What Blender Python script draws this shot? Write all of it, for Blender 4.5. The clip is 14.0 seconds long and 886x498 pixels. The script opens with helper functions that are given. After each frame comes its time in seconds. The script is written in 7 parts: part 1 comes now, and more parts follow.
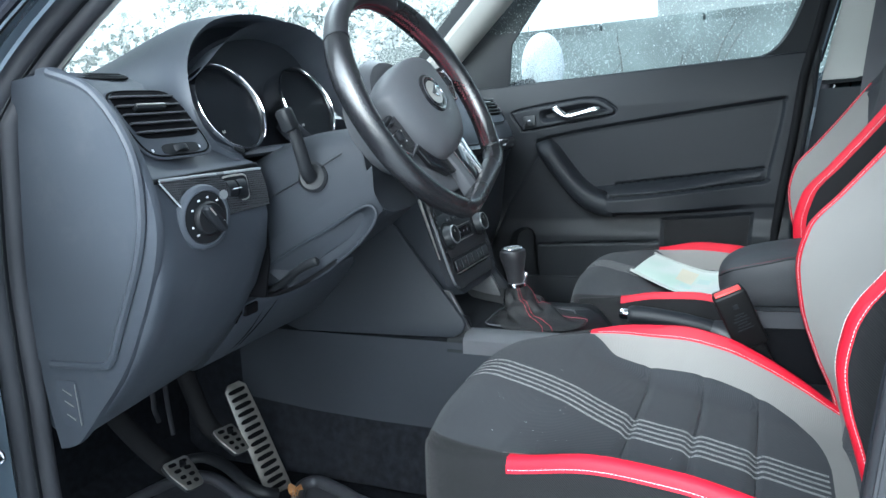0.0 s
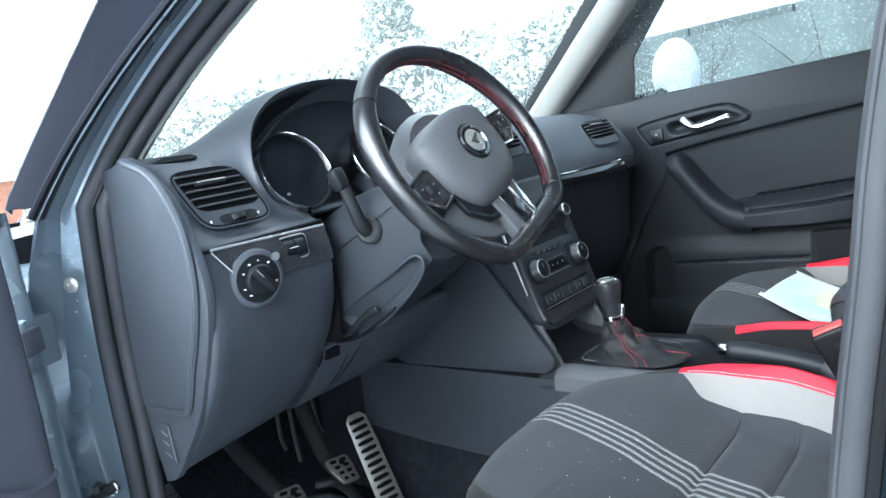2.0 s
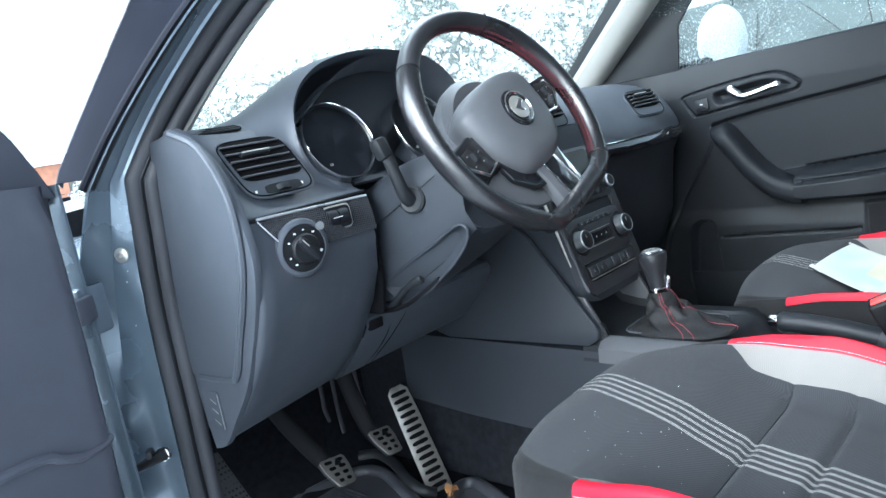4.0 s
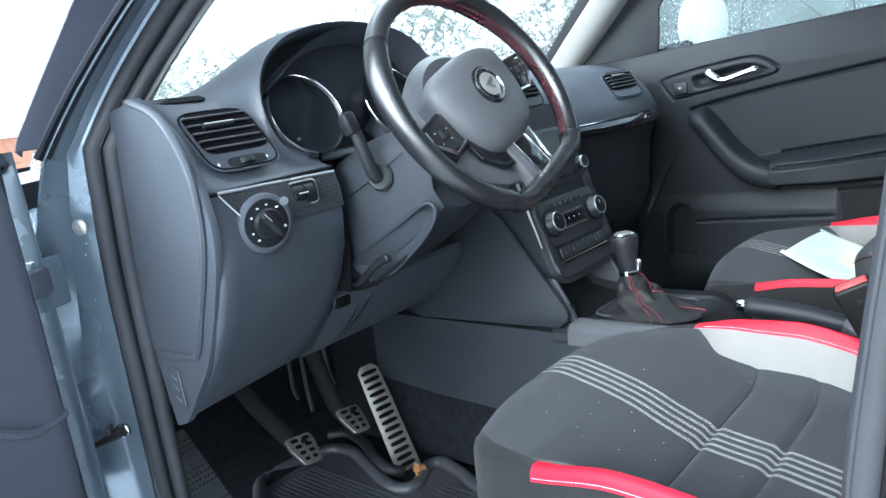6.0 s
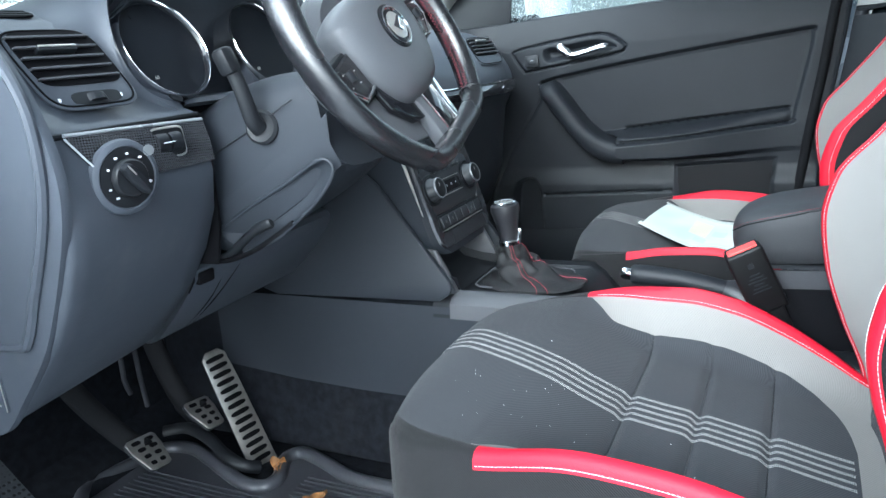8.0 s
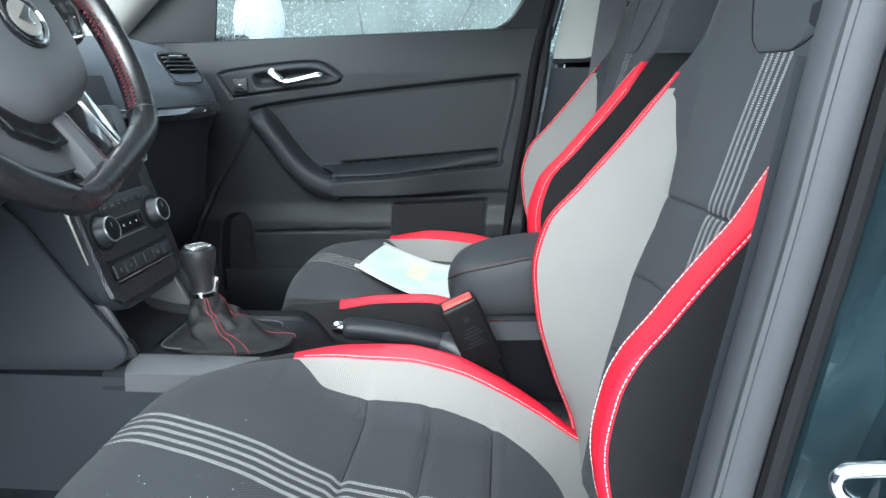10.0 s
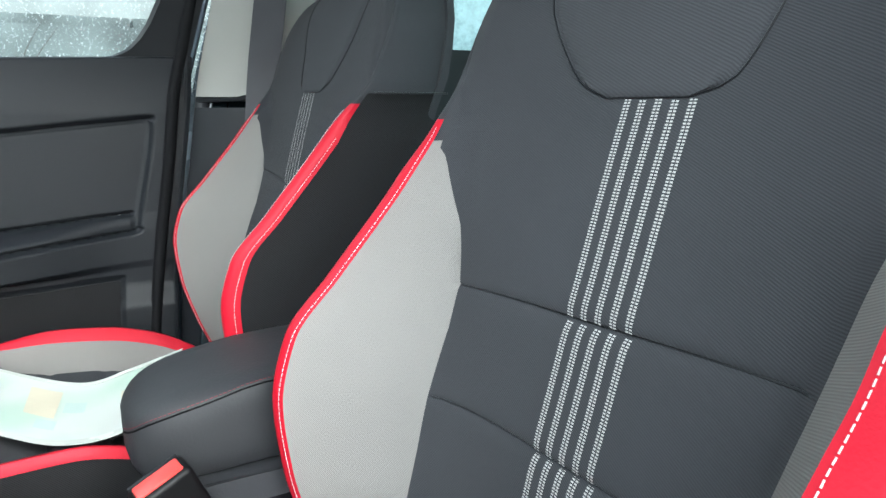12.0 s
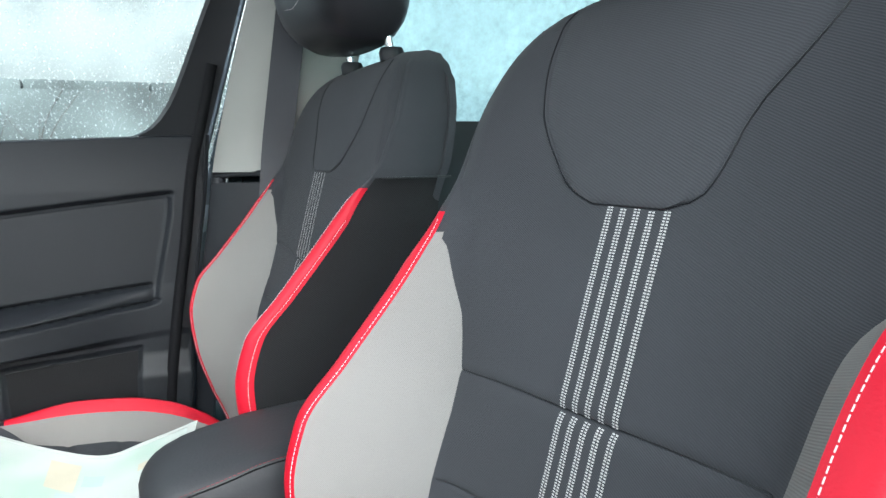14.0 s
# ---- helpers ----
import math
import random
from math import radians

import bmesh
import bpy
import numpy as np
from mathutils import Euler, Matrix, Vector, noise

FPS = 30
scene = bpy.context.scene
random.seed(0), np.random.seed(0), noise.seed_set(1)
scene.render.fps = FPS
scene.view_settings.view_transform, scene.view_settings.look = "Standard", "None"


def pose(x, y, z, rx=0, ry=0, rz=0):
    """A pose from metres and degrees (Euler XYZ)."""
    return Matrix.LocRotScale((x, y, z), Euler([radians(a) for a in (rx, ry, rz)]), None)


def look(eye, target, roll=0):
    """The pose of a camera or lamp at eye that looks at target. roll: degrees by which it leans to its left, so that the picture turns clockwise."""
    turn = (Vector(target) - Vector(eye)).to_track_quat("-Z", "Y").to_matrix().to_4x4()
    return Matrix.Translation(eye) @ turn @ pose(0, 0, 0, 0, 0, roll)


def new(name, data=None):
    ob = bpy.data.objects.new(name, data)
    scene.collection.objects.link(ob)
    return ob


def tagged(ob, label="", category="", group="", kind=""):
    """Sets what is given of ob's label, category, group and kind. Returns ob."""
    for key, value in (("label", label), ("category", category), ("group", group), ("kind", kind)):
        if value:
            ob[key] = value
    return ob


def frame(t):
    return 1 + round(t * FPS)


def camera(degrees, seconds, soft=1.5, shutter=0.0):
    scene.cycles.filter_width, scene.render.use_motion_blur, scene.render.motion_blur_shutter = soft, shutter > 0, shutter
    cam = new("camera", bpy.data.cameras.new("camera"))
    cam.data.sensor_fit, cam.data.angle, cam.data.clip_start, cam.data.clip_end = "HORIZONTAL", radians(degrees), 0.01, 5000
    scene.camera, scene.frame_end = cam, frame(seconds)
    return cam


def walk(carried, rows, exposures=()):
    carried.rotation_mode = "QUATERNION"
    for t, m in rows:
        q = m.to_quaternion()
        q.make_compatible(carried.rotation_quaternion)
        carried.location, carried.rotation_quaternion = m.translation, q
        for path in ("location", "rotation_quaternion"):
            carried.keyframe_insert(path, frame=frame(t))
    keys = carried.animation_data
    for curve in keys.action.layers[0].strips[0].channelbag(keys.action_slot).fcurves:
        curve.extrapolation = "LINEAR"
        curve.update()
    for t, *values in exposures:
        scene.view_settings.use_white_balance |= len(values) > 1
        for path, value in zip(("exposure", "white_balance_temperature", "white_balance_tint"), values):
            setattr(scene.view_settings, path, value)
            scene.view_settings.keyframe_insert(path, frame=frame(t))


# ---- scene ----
cam = camera(63.92, 14.0)
# seconds, eye x y z, then yaw, pitch and roll in degrees
ROWS = [
    (0.0, 0.1589, -1.2704, 1.1027, 25.24, -11.28, -4.2),
    (0.5, 0.2404, -1.1777, 1.1159, 31.54, -11.09, -5.66),
    (1.0, 0.3, -1.147, 1.122, 36.31, -10.48, -7.13),
    (1.5, 0.3246, -1.1422, 1.1242, 39.53, -9.54, -8.63),
    (2.0, 0.3446, -1.1544, 1.1315, 41.57, -8.64, -9.85),
    (2.5, 0.3484, -1.1617, 1.1271, 42.94, -8.29, -10.64),
    (3.0, 0.3401, -1.166, 1.1231, 44.05, -8.48, -11.03),
    (5.5, 0.328, -1.1432, 1.1125, 44.2, -11.34, -9.75),
    (6.0, 0.3367, -1.1368, 1.1096, 43.58, -11.54, -9.31),
    (6.5, 0.3277, -1.1294, 1.1007, 41.82, -12.17, -8.57),
    (7.0, 0.27, -1.1301, 1.0913, 38.22, -13.19, -7.61),
    (7.2, 0.2367, -1.1337, 1.0906, 36.51, -13.55, -7.33),
    (9.3, 0.1453, -1.0956, 1.0732, 14.47, -16.32, -2.61),
    (9.5, 0.1656, -1.0733, 1.0788, 13.38, -16.01, -2.26),
    (10.0, 0.1571, -0.9844, 1.0759, 4.94, -14.1, -0.38),
    (10.5, 0.093, -0.8457, 1.0731, -7.25, -13.24, -0.47),
    (11.0, 0.0854, -0.7529, 1.0722, -17.59, -12.83, -0.77),
    (11.5, 0.0749, -0.727, 1.0762, -22.89, -12.61, -0.8),
    (12.0, 0.0691, -0.6935, 1.0851, -26.76, -11.46, -0.04),
    (12.5, 0.0664, -0.675, 1.0946, -28.25, -10.75, -0.25),
    (13.0, 0.0599, -0.6789, 1.0898, -28.43, -10.11, -0.45),
    (13.5, 0.0645, -0.698, 1.1057, -27.66, -9.18, -0.83),
    (14.0, 0.0642, -0.7251, 1.1247, -25.77, -7.46, -0.93),
]
walk(cam, [(t, pose(x, y, z, 0, 0, yaw) @ pose(0, 0, 0, 90 + pitch) @ pose(0, 0, 0, 0, 0, roll)) for t, x, y, z, yaw, pitch, roll in ROWS],
     exposures=[(0.0, 2.15, 5430, 0), (1.0, 2.42, 5440, 0), (3.0, 2.43, 5420, 2), (7.0, 2.54, 5400, 2), (9.5, 2.49, 5570, -1), (11.0, 2.36, 5850, 0), (14.0, 2.38, 5950, 4)])


# ---- light ----
world = bpy.data.worlds.new("overcast")
scene.world = world
world.use_nodes = True
wn = world.node_tree
sky = wn.nodes.new("ShaderNodeTexSky")
sky.sky_type, sky.sun_disc = "NISHITA", False
sky.sun_elevation, sky.sun_rotation = radians(30), radians(169)
sky.air_density, sky.dust_density, sky.ozone_density = 1.0, 4.0, 1.0
wn.nodes["Background"].inputs["Strength"].default_value = 0.125
cloud = wn.nodes.new("ShaderNodeHueSaturation")
cloud.inputs["Saturation"].default_value = 0.30
wn.links.new(sky.outputs[0], cloud.inputs["Color"])
wn.links.new(cloud.outputs[0], wn.nodes["Background"].inputs["Color"])
sun = new("sun", bpy.data.lights.new("sun", "SUN"))
sun.data.energy, sun.data.angle, sun.data.color = 1.68, radians(60), (1.0, 0.99, 0.97)
sun.matrix_world = look((-2.4, -4.6, 3.6), (0, 0, 0.8))
# unseen area lamp added under the windscreen top, in place of skylight
front = new("windscreen_light", bpy.data.lights.new("windscreen_light", "AREA"))
front.data.shape, front.data.size, front.data.size_y = "RECTANGLE", 1.10, 0.11
front.data.energy, front.data.color = 0.95, (0.96, 0.99, 1.0)
front.matrix_world = look((-0.535, 0.0, 1.515), (0.20, -0.05, 0.95))


# ---- tools ----
def principled(name, color, rough=0.6, metal=0.0, spec=0.5, vary=0.15, vscale=6.0, grain=0.0, gscale=400.0, bump=0.0,
               coat=0.0, sheen=0.0, dirt=0.0, dirt_color=(0.25, 0.25, 0.25), dscale=9.0):
    """A surface with broad variation of tone, fine grain in relief and, where wanted, dust."""
    m = bpy.data.materials.new(name)
    m.use_nodes = True
    nt = m.node_tree
    b = nt.nodes["Principled BSDF"]
    tc = nt.nodes.new("ShaderNodeTexCoord")
    n1 = nt.nodes.new("ShaderNodeTexNoise")
    n1.inputs["Scale"].default_value, n1.inputs["Detail"].default_value = vscale, 5
    nt.links.new(tc.outputs["Object"], n1.inputs["Vector"])
    ramp = nt.nodes.new("ShaderNodeValToRGB")
    lo, hi = [[max(0, c * k) for c in color] + [1] for k in (1 - vary, 1 + vary)]
    ramp.color_ramp.elements[0].position, ramp.color_ramp.elements[1].position = 0.3, 0.7
    ramp.color_ramp.elements[0].color, ramp.color_ramp.elements[1].color = lo, hi
    nt.links.new(n1.outputs["Fac"], ramp.inputs["Fac"])
    out = ramp.outputs["Color"]
    if dirt:
        n3 = nt.nodes.new("ShaderNodeTexNoise")
        n3.inputs["Scale"].default_value, n3.inputs["Detail"].default_value, n3.inputs["Roughness"].default_value = dscale, 9, 0.75
        nt.links.new(tc.outputs["Object"], n3.inputs["Vector"])
        r3 = nt.nodes.new("ShaderNodeMapRange")
        r3.inputs[1].default_value, r3.inputs[2].default_value, r3.inputs[4].default_value = 0.52, 0.75, dirt
        nt.links.new(n3.outputs["Fac"], r3.inputs[0])
        mx = nt.nodes.new("ShaderNodeMix")
        mx.data_type = "RGBA"
        nt.links.new(r3.outputs[0], mx.inputs[0])
        nt.links.new(out, mx.inputs[6])
        mx.inputs[7].default_value = (*dirt_color, 1)
        out = mx.outputs[2]
    nt.links.new(out, b.inputs["Base Color"])
    b.inputs["Roughness"].default_value, b.inputs["Metallic"].default_value = rough, metal
    b.inputs["Specular IOR Level"].default_value = spec
    b.inputs["Coat Weight"].default_value = coat
    b.inputs["Sheen Weight"].default_value = sheen
    rr = nt.nodes.new("ShaderNodeMapRange")
    rr.inputs[3].default_value, rr.inputs[4].default_value = max(0.02, rough - 0.08), min(1, rough + 0.08)
    nt.links.new(n1.outputs["Fac"], rr.inputs[0])
    nt.links.new(rr.outputs[0], b.inputs["Roughness"])
    if bump:
        n2 = nt.nodes.new("ShaderNodeTexNoise")
        n2.inputs["Scale"].default_value, n2.inputs["Detail"].default_value = gscale, 3
        nt.links.new(tc.outputs["Object"], n2.inputs["Vector"])
        bp = nt.nodes.new("ShaderNodeBump")
        bp.inputs["Strength"].default_value, bp.inputs["Distance"].default_value = bump, 0.001
        nt.links.new(n2.outputs["Fac"], bp.inputs["Height"])
        nt.links.new(bp.outputs[0], b.inputs["Normal"])
    return m


def woven(name, color, pitch=0.0016, vary=0.12, contrast=0.5, sheen=0.15, turn=45):
    """Cloth with a fine twill: diagonal ribs in tone and relief."""
    m = principled(name, color, 0.9, spec=0.2, vary=vary, vscale=4.0, sheen=sheen)
    nt = m.node_tree
    b = nt.nodes["Principled BSDF"]
    tc = nt.nodes.new("ShaderNodeTexCoord")
    mp = nt.nodes.new("ShaderNodeMapping")
    mp.inputs["Rotation"].default_value = (radians(turn), radians(20), radians(turn))
    nt.links.new(tc.outputs["Object"], mp.inputs["Vector"])
    w = nt.nodes.new("ShaderNodeTexWave")
    w.inputs["Scale"].default_value, w.inputs["Distortion"].default_value, w.inputs["Detail"].default_value = 0.314 / pitch, 0.2, 2
    w.inputs["Detail Scale"].default_value = 2.0
    nt.links.new(mp.outputs[0], w.inputs["Vector"])
    src = b.inputs["Base Color"].links[0].from_socket
    mx = nt.nodes.new("ShaderNodeMix")
    mx.data_type, mx.blend_type = "RGBA", "MULTIPLY"
    mx.inputs[0].default_value = contrast
    nt.links.new(src, mx.inputs[6])
    nt.links.new(w.outputs["Color"], mx.inputs[7])
    nt.links.new(mx.outputs[2], b.inputs["Base Color"])
    bp = nt.nodes.new("ShaderNodeBump")
    bp.inputs["Strength"].default_value, bp.inputs["Distance"].default_value = 0.35, 0.0006
    nt.links.new(w.outputs["Fac"], bp.inputs["Height"])
    nt.links.new(bp.outputs[0], b.inputs["Normal"])
    return m


def dashed(name, light, dark, length=0.0026, fill=0.66, columns=3):
    """Stripe of woven dashes: u runs across the stripe from 0 to 1, v along it in metres."""
    m = principled(name, light, 0.8, spec=0.2)
    nt = m.node_tree
    b = nt.nodes["Principled BSDF"]
    uv = nt.nodes.new("ShaderNodeUVMap")
    sp = nt.nodes.new("ShaderNodeSeparateXYZ")
    nt.links.new(uv.outputs[0], sp.inputs[0])

    def chain(sock, op, val):
        n = nt.nodes.new("ShaderNodeMath")
        n.operation = op
        nt.links.new(sock, n.inputs[0])
        n.inputs[1].default_value = val
        return n.outputs[0]

    along = chain(chain(chain(sp.outputs["Y"], "DIVIDE", length), "FRACT", 0), "LESS_THAN", fill)
    across = chain(chain(chain(sp.outputs["X"], "MULTIPLY", columns), "FRACT", 0), "LESS_THAN", 0.72)
    both = nt.nodes.new("ShaderNodeMath")
    both.operation = "MULTIPLY"
    nt.links.new(along, both.inputs[0])
    nt.links.new(across, both.inputs[1])
    mx = nt.nodes.new("ShaderNodeMix")
    mx.data_type = "RGBA"
    nt.links.new(both.outputs[0], mx.inputs[0])
    mx.inputs[6].default_value, mx.inputs[7].default_value = (*dark, 1), (*light, 1)
    nt.links.new(mx.outputs[2], b.inputs["Base Color"])
    return m


def thing(name, label, category, at=(0, 0, 0), group="", kind=""):
    ob = new(name)
    ob.empty_display_size = 0.05
    ob.location = at
    return tagged(ob, label, category, group, kind)


def link(name, bm, material, smooth=40):
    me = bpy.data.meshes.new(name)
    bmesh.ops.recalc_face_normals(bm, faces=bm.faces)
    bm.to_mesh(me)
    bm.free()
    if smooth:
        me.polygons.foreach_set("use_smooth", [True] * len(me.polygons))
        me.set_sharp_from_angle(angle=radians(smooth))
    me.materials.append(material)
    return new(name, me)


def part(name, bm, material, parent, label="", smooth=40):
    """Links a bmesh, in world coordinates, as one mesh under a thing or a part."""
    base = Vector((0, 0, 0))
    up = parent
    while up:
        base += up.location
        up = up.parent
    bmesh.ops.translate(bm, vec=-base, verts=bm.verts)
    ob = link(name, bm, material, smooth)
    ob.parent = parent
    return tagged(ob, label)


def single(name, bm, material, label, category, group="", kind="", smooth=40):
    return tagged(link(name, bm, material, smooth), label, category, group, kind)


def keyed(table, smooth=True):
    """A smooth function through pairs (x, y), level beyond its ends."""
    xs, ys = np.array(table, float).T
    h = np.diff(xs)
    d = np.diff(ys) / h
    g = np.zeros(len(xs))
    g[0], g[-1] = d[0], d[-1]
    for i in range(1, len(xs) - 1):
        g[i] = 0 if d[i - 1] * d[i] <= 0 else 2 * d[i - 1] * d[i] / (d[i - 1] + d[i])

    def at(x):
        if x <= xs[0]:
            return float(ys[0])
        if x >= xs[-1]:
            return float(ys[-1])
        i = int(np.searchsorted(xs, x) - 1)
        t = (x - xs[i]) / h[i]
        return float((2 * t**3 - 3 * t**2 + 1) * ys[i] + (t**3 - 2 * t**2 + t) * h[i] * g[i] + (3 * t**2 - 2 * t**3) * ys[i + 1] + (t**3 - t**2) * h[i] * g[i + 1])

    return at


def spline(pts, n=8, closed=False):
    """Points along a Catmull-Rom curve through pts."""
    p = [Vector(v) for v in pts]
    m = len(p)
    out = []
    for i in range(m if closed else m - 1):
        a, b, c, d = [p[k % m] if closed else p[min(max(k, 0), m - 1)] for k in (i - 1, i, i + 1, i + 2)]
        for j in range(n):
            t = j / n
            out.append(0.5 * (2 * b + (c - a) * t + (2 * a - 5 * b + 4 * c - d) * t**2 + (3 * b - 3 * c + d - a) * t**3))
    if not closed:
        out.append(p[-1])
    return out


def grid(rows, bm=None, ring=False, caps=False, thick=0.0):
    """A sheet through rows of points; ring closes each row on itself, caps closes the first and last rows."""
    bm = bm or bmesh.new()
    vs = [[bm.verts.new(p) for p in r] for r in rows]
    for a, b in zip(vs, vs[1:]):
        n = len(a)
        for i in range(n if ring else n - 1):
            q = [a[i], a[(i + 1) % n], b[(i + 1) % n], b[i]]
            if len({v.co.to_tuple(6) for v in q}) >= 3:
                try:
                    bm.faces.new(q)
                except ValueError:
                    pass
    if caps:
        for r in (vs[0], vs[-1]):
            bm.faces.new(r)
    if thick:
        bmesh.ops.recalc_face_normals(bm, faces=bm.faces)
        bmesh.ops.solidify(bm, geom=bm.faces[:], thickness=thick)
    return bm


def tube(pts, radius, sides=10, closed=False, flat=1.0, bm=None, caps=True):
    """A round bar along pts; radius may be a list; flat squeezes it along the second axis."""
    pts = [Vector(p) for p in pts]
    n = len(pts)
    rows = []
    side = None
    for i, p in enumerate(pts):
        d = (pts[(i + 1) % n] - pts[i - 1]) if closed else (pts[min(i + 1, n - 1)] - pts[max(i - 1, 0)])
        d.normalize()
        if side is None:
            side = d.orthogonal().normalized()
        side = (side - d * side.dot(d)).normalized()
        other = d.cross(side)
        r = radius[i] if isinstance(radius, (list, tuple)) else radius
        rows.append([p + r * (math.cos(a) * side + flat * math.sin(a) * other) for a in [2 * math.pi * k / sides for k in range(sides)]])
    if closed:
        rows.append(rows[0])
    bm = grid(rows, bm, ring=True, caps=caps and not closed)
    if closed:
        bmesh.ops.remove_doubles(bm, verts=bm.verts, dist=1e-6)
    return bm


def block(size, at=(0, 0, 0), turn=(0, 0, 0), bevel=0.004, segments=2, bm=None):
    """A box with rounded edges, its middle at at."""
    one = bmesh.new()
    bmesh.ops.create_cube(one, size=1)
    bmesh.ops.scale(one, vec=size, verts=one.verts)
    if bevel:
        bmesh.ops.bevel(one, geom=one.edges[:], offset=bevel, segments=segments, affect="EDGES", profile=0.5)
    bmesh.ops.transform(one, matrix=pose(*at, *turn), verts=one.verts)
    return one if bm is None else joined(bm, one)


def joined(bm, other):
    me = bpy.data.meshes.new("tmp")
    other.to_mesh(me)
    other.free()
    bm.from_mesh(me)
    bpy.data.meshes.remove(me)
    return bm


def prism(outline, depth, m=None, bevel=0.003, segments=2):
    """An outline in x and y, raised by depth along z, with rounded edges, laid by the pose m."""
    bm = bmesh.new()
    vs = [bm.verts.new((x, y, 0)) for x, y in outline]
    f = bm.faces.new(vs)
    r = bmesh.ops.extrude_face_region(bm, geom=[f])
    bmesh.ops.translate(bm, vec=(0, 0, depth), verts=[v for v in r["geom"] if isinstance(v, bmesh.types.BMVert)])
    bmesh.ops.recalc_face_normals(bm, faces=bm.faces)
    if bevel:
        es = [e for e in bm.edges if len(e.link_faces) == 2 and e.calc_face_angle(0) > 0.6]
        bmesh.ops.bevel(bm, geom=es, offset=bevel, segments=segments, affect="EDGES", profile=0.5)
    if m is not None:
        bmesh.ops.transform(bm, matrix=m, verts=bm.verts)
    return bm


def lathe(profile, m=None, sides=28, bm=None, caps=True):
    """A turned body: profile of (radius, height) about z, laid by the pose m."""
    rows = [[(r * math.cos(a), r * math.sin(a), h) for a in [2 * math.pi * k / sides for k in range(sides)]] for r, h in profile]
    one = grid(rows, ring=True)
    for k in (0, -1):
        if caps and profile[k][0] > 1e-4:
            one.verts.ensure_lookup_table()
            ring = one.verts[:sides] if k == 0 else one.verts[-sides:]
            one.faces.new(ring)
    bmesh.ops.remove_doubles(one, verts=one.verts, dist=1e-6)
    if m is not None:
        bmesh.ops.transform(one, matrix=m, verts=one.verts)
    return one if bm is None else joined(bm, one)


def facing(at, normal, up=(0, 0, 1)):
    """The pose of a flat thing at a place: its z along normal, its y near up."""
    z = Vector(normal).normalized()
    x = Vector(up).cross(z).normalized()
    y = z.cross(x)
    return Matrix.Translation(at) @ Matrix((x, y, z)).transposed().to_4x4()


def oval(w, h, n=28, p=2.0):
    """A superellipse outline."""
    out = []
    for k in range(n):
        a = 2 * math.pi * k / n
        c, s = math.cos(a), math.sin(a)
        out.append((w / 2 * math.copysign(abs(c) ** (2 / p), c), h / 2 * math.copysign(abs(s) ** (2 / p), s)))
    return out


def dashes(pts, length=0.0030, gap=0.0012, radius=0.00036, sides=4):
    """Stitches along a curve, each a short bar."""
    bm = bmesh.new()
    pts = [Vector(p) for p in pts]
    run = [0.0]
    for a, b in zip(pts, pts[1:]):
        run.append(run[-1] + (b - a).length)

    def where(d):
        i = min(max(int(np.searchsorted(run, d)) - 1, 0), len(pts) - 2)
        t = (d - run[i]) / max(run[i + 1] - run[i], 1e-9)
        return pts[i].lerp(pts[i + 1], t)

    d = 0.0
    while d + length < run[-1]:
        tube([where(d), where(d + length)], radius, sides, bm=bm)
        d += length + gap
    return bm


def lettering(text, size, material, m, parent, depth=0.0003):
    """Raised writing in the built-in font, laid by the pose m."""
    cu = bpy.data.curves.new("text", "FONT")
    cu.body, cu.size, cu.extrude, cu.align_x, cu.align_y = text, size, depth, "CENTER", "CENTER"
    ob = bpy.data.objects.new("text", cu)
    me = bpy.data.meshes.new_from_object(ob)
    bpy.data.objects.remove(ob)
    me.transform(m)
    base = Vector((0, 0, 0))
    up = parent
    while up:
        base += up.location
        up = up.parent
    me.transform(Matrix.Translation(-base))
    me.materials.append(material)
    o = new("lettering", me)
    o.parent = parent
    return o


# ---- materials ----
# dash plastic darkened to hold the shade of column, console and footwell
KNEE = principled("shaded_dash_plastic", (0.019, 0.022, 0.028), 0.58, spec=0.3, vary=0.12, bump=0.25, gscale=700)
SILVER = principled("silver_line", (0.46, 0.48, 0.51), 0.3, metal=0.4, vary=0.05)
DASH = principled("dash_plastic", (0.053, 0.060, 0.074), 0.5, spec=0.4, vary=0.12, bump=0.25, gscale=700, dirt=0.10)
CONSOLE = principled("console_box_plastic", (0.030, 0.031, 0.035), 0.5, spec=0.35, vary=0.15, bump=0.25, gscale=600)
# door plastic a little darker low down, with its shade in the colour
LOWER = principled("shaded_door_plastic", (0.009, 0.0105, 0.013), 0.5, spec=0.3, vary=0.15, bump=0.25, gscale=600)
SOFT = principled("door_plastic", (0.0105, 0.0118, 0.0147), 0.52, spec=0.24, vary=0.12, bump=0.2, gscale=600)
BLACK = principled("black_plastic", (0.009, 0.010, 0.012), 0.48, spec=0.28, vary=0.2, bump=0.1, gscale=500)
HUB = principled("hub_plastic", (0.066, 0.068, 0.075), 0.46, spec=0.4, vary=0.12, bump=0.3, gscale=500)
GLOSS = principled("gloss_black", (0.008, 0.008, 0.010), 0.12, spec=0.5, vary=0.1, coat=0.3)
RUBBER = principled("rubber_seal", (0.040, 0.041, 0.047), 0.55, spec=0.35, vary=0.2, bump=0.15, gscale=250)
CARPET = principled("carpet", (0.009, 0.010, 0.013), 0.95, spec=0.1, vary=0.4, vscale=60, bump=0.8, gscale=900, dirt=0.12, dirt_color=(0.06, 0.055, 0.05))
MATR = principled("floor_mat_rubber", (0.046, 0.047, 0.054), 0.32, spec=0.5, vary=0.3, bump=0.3, gscale=150, dirt=0.35, dirt_color=(0.05, 0.045, 0.04), dscale=25)
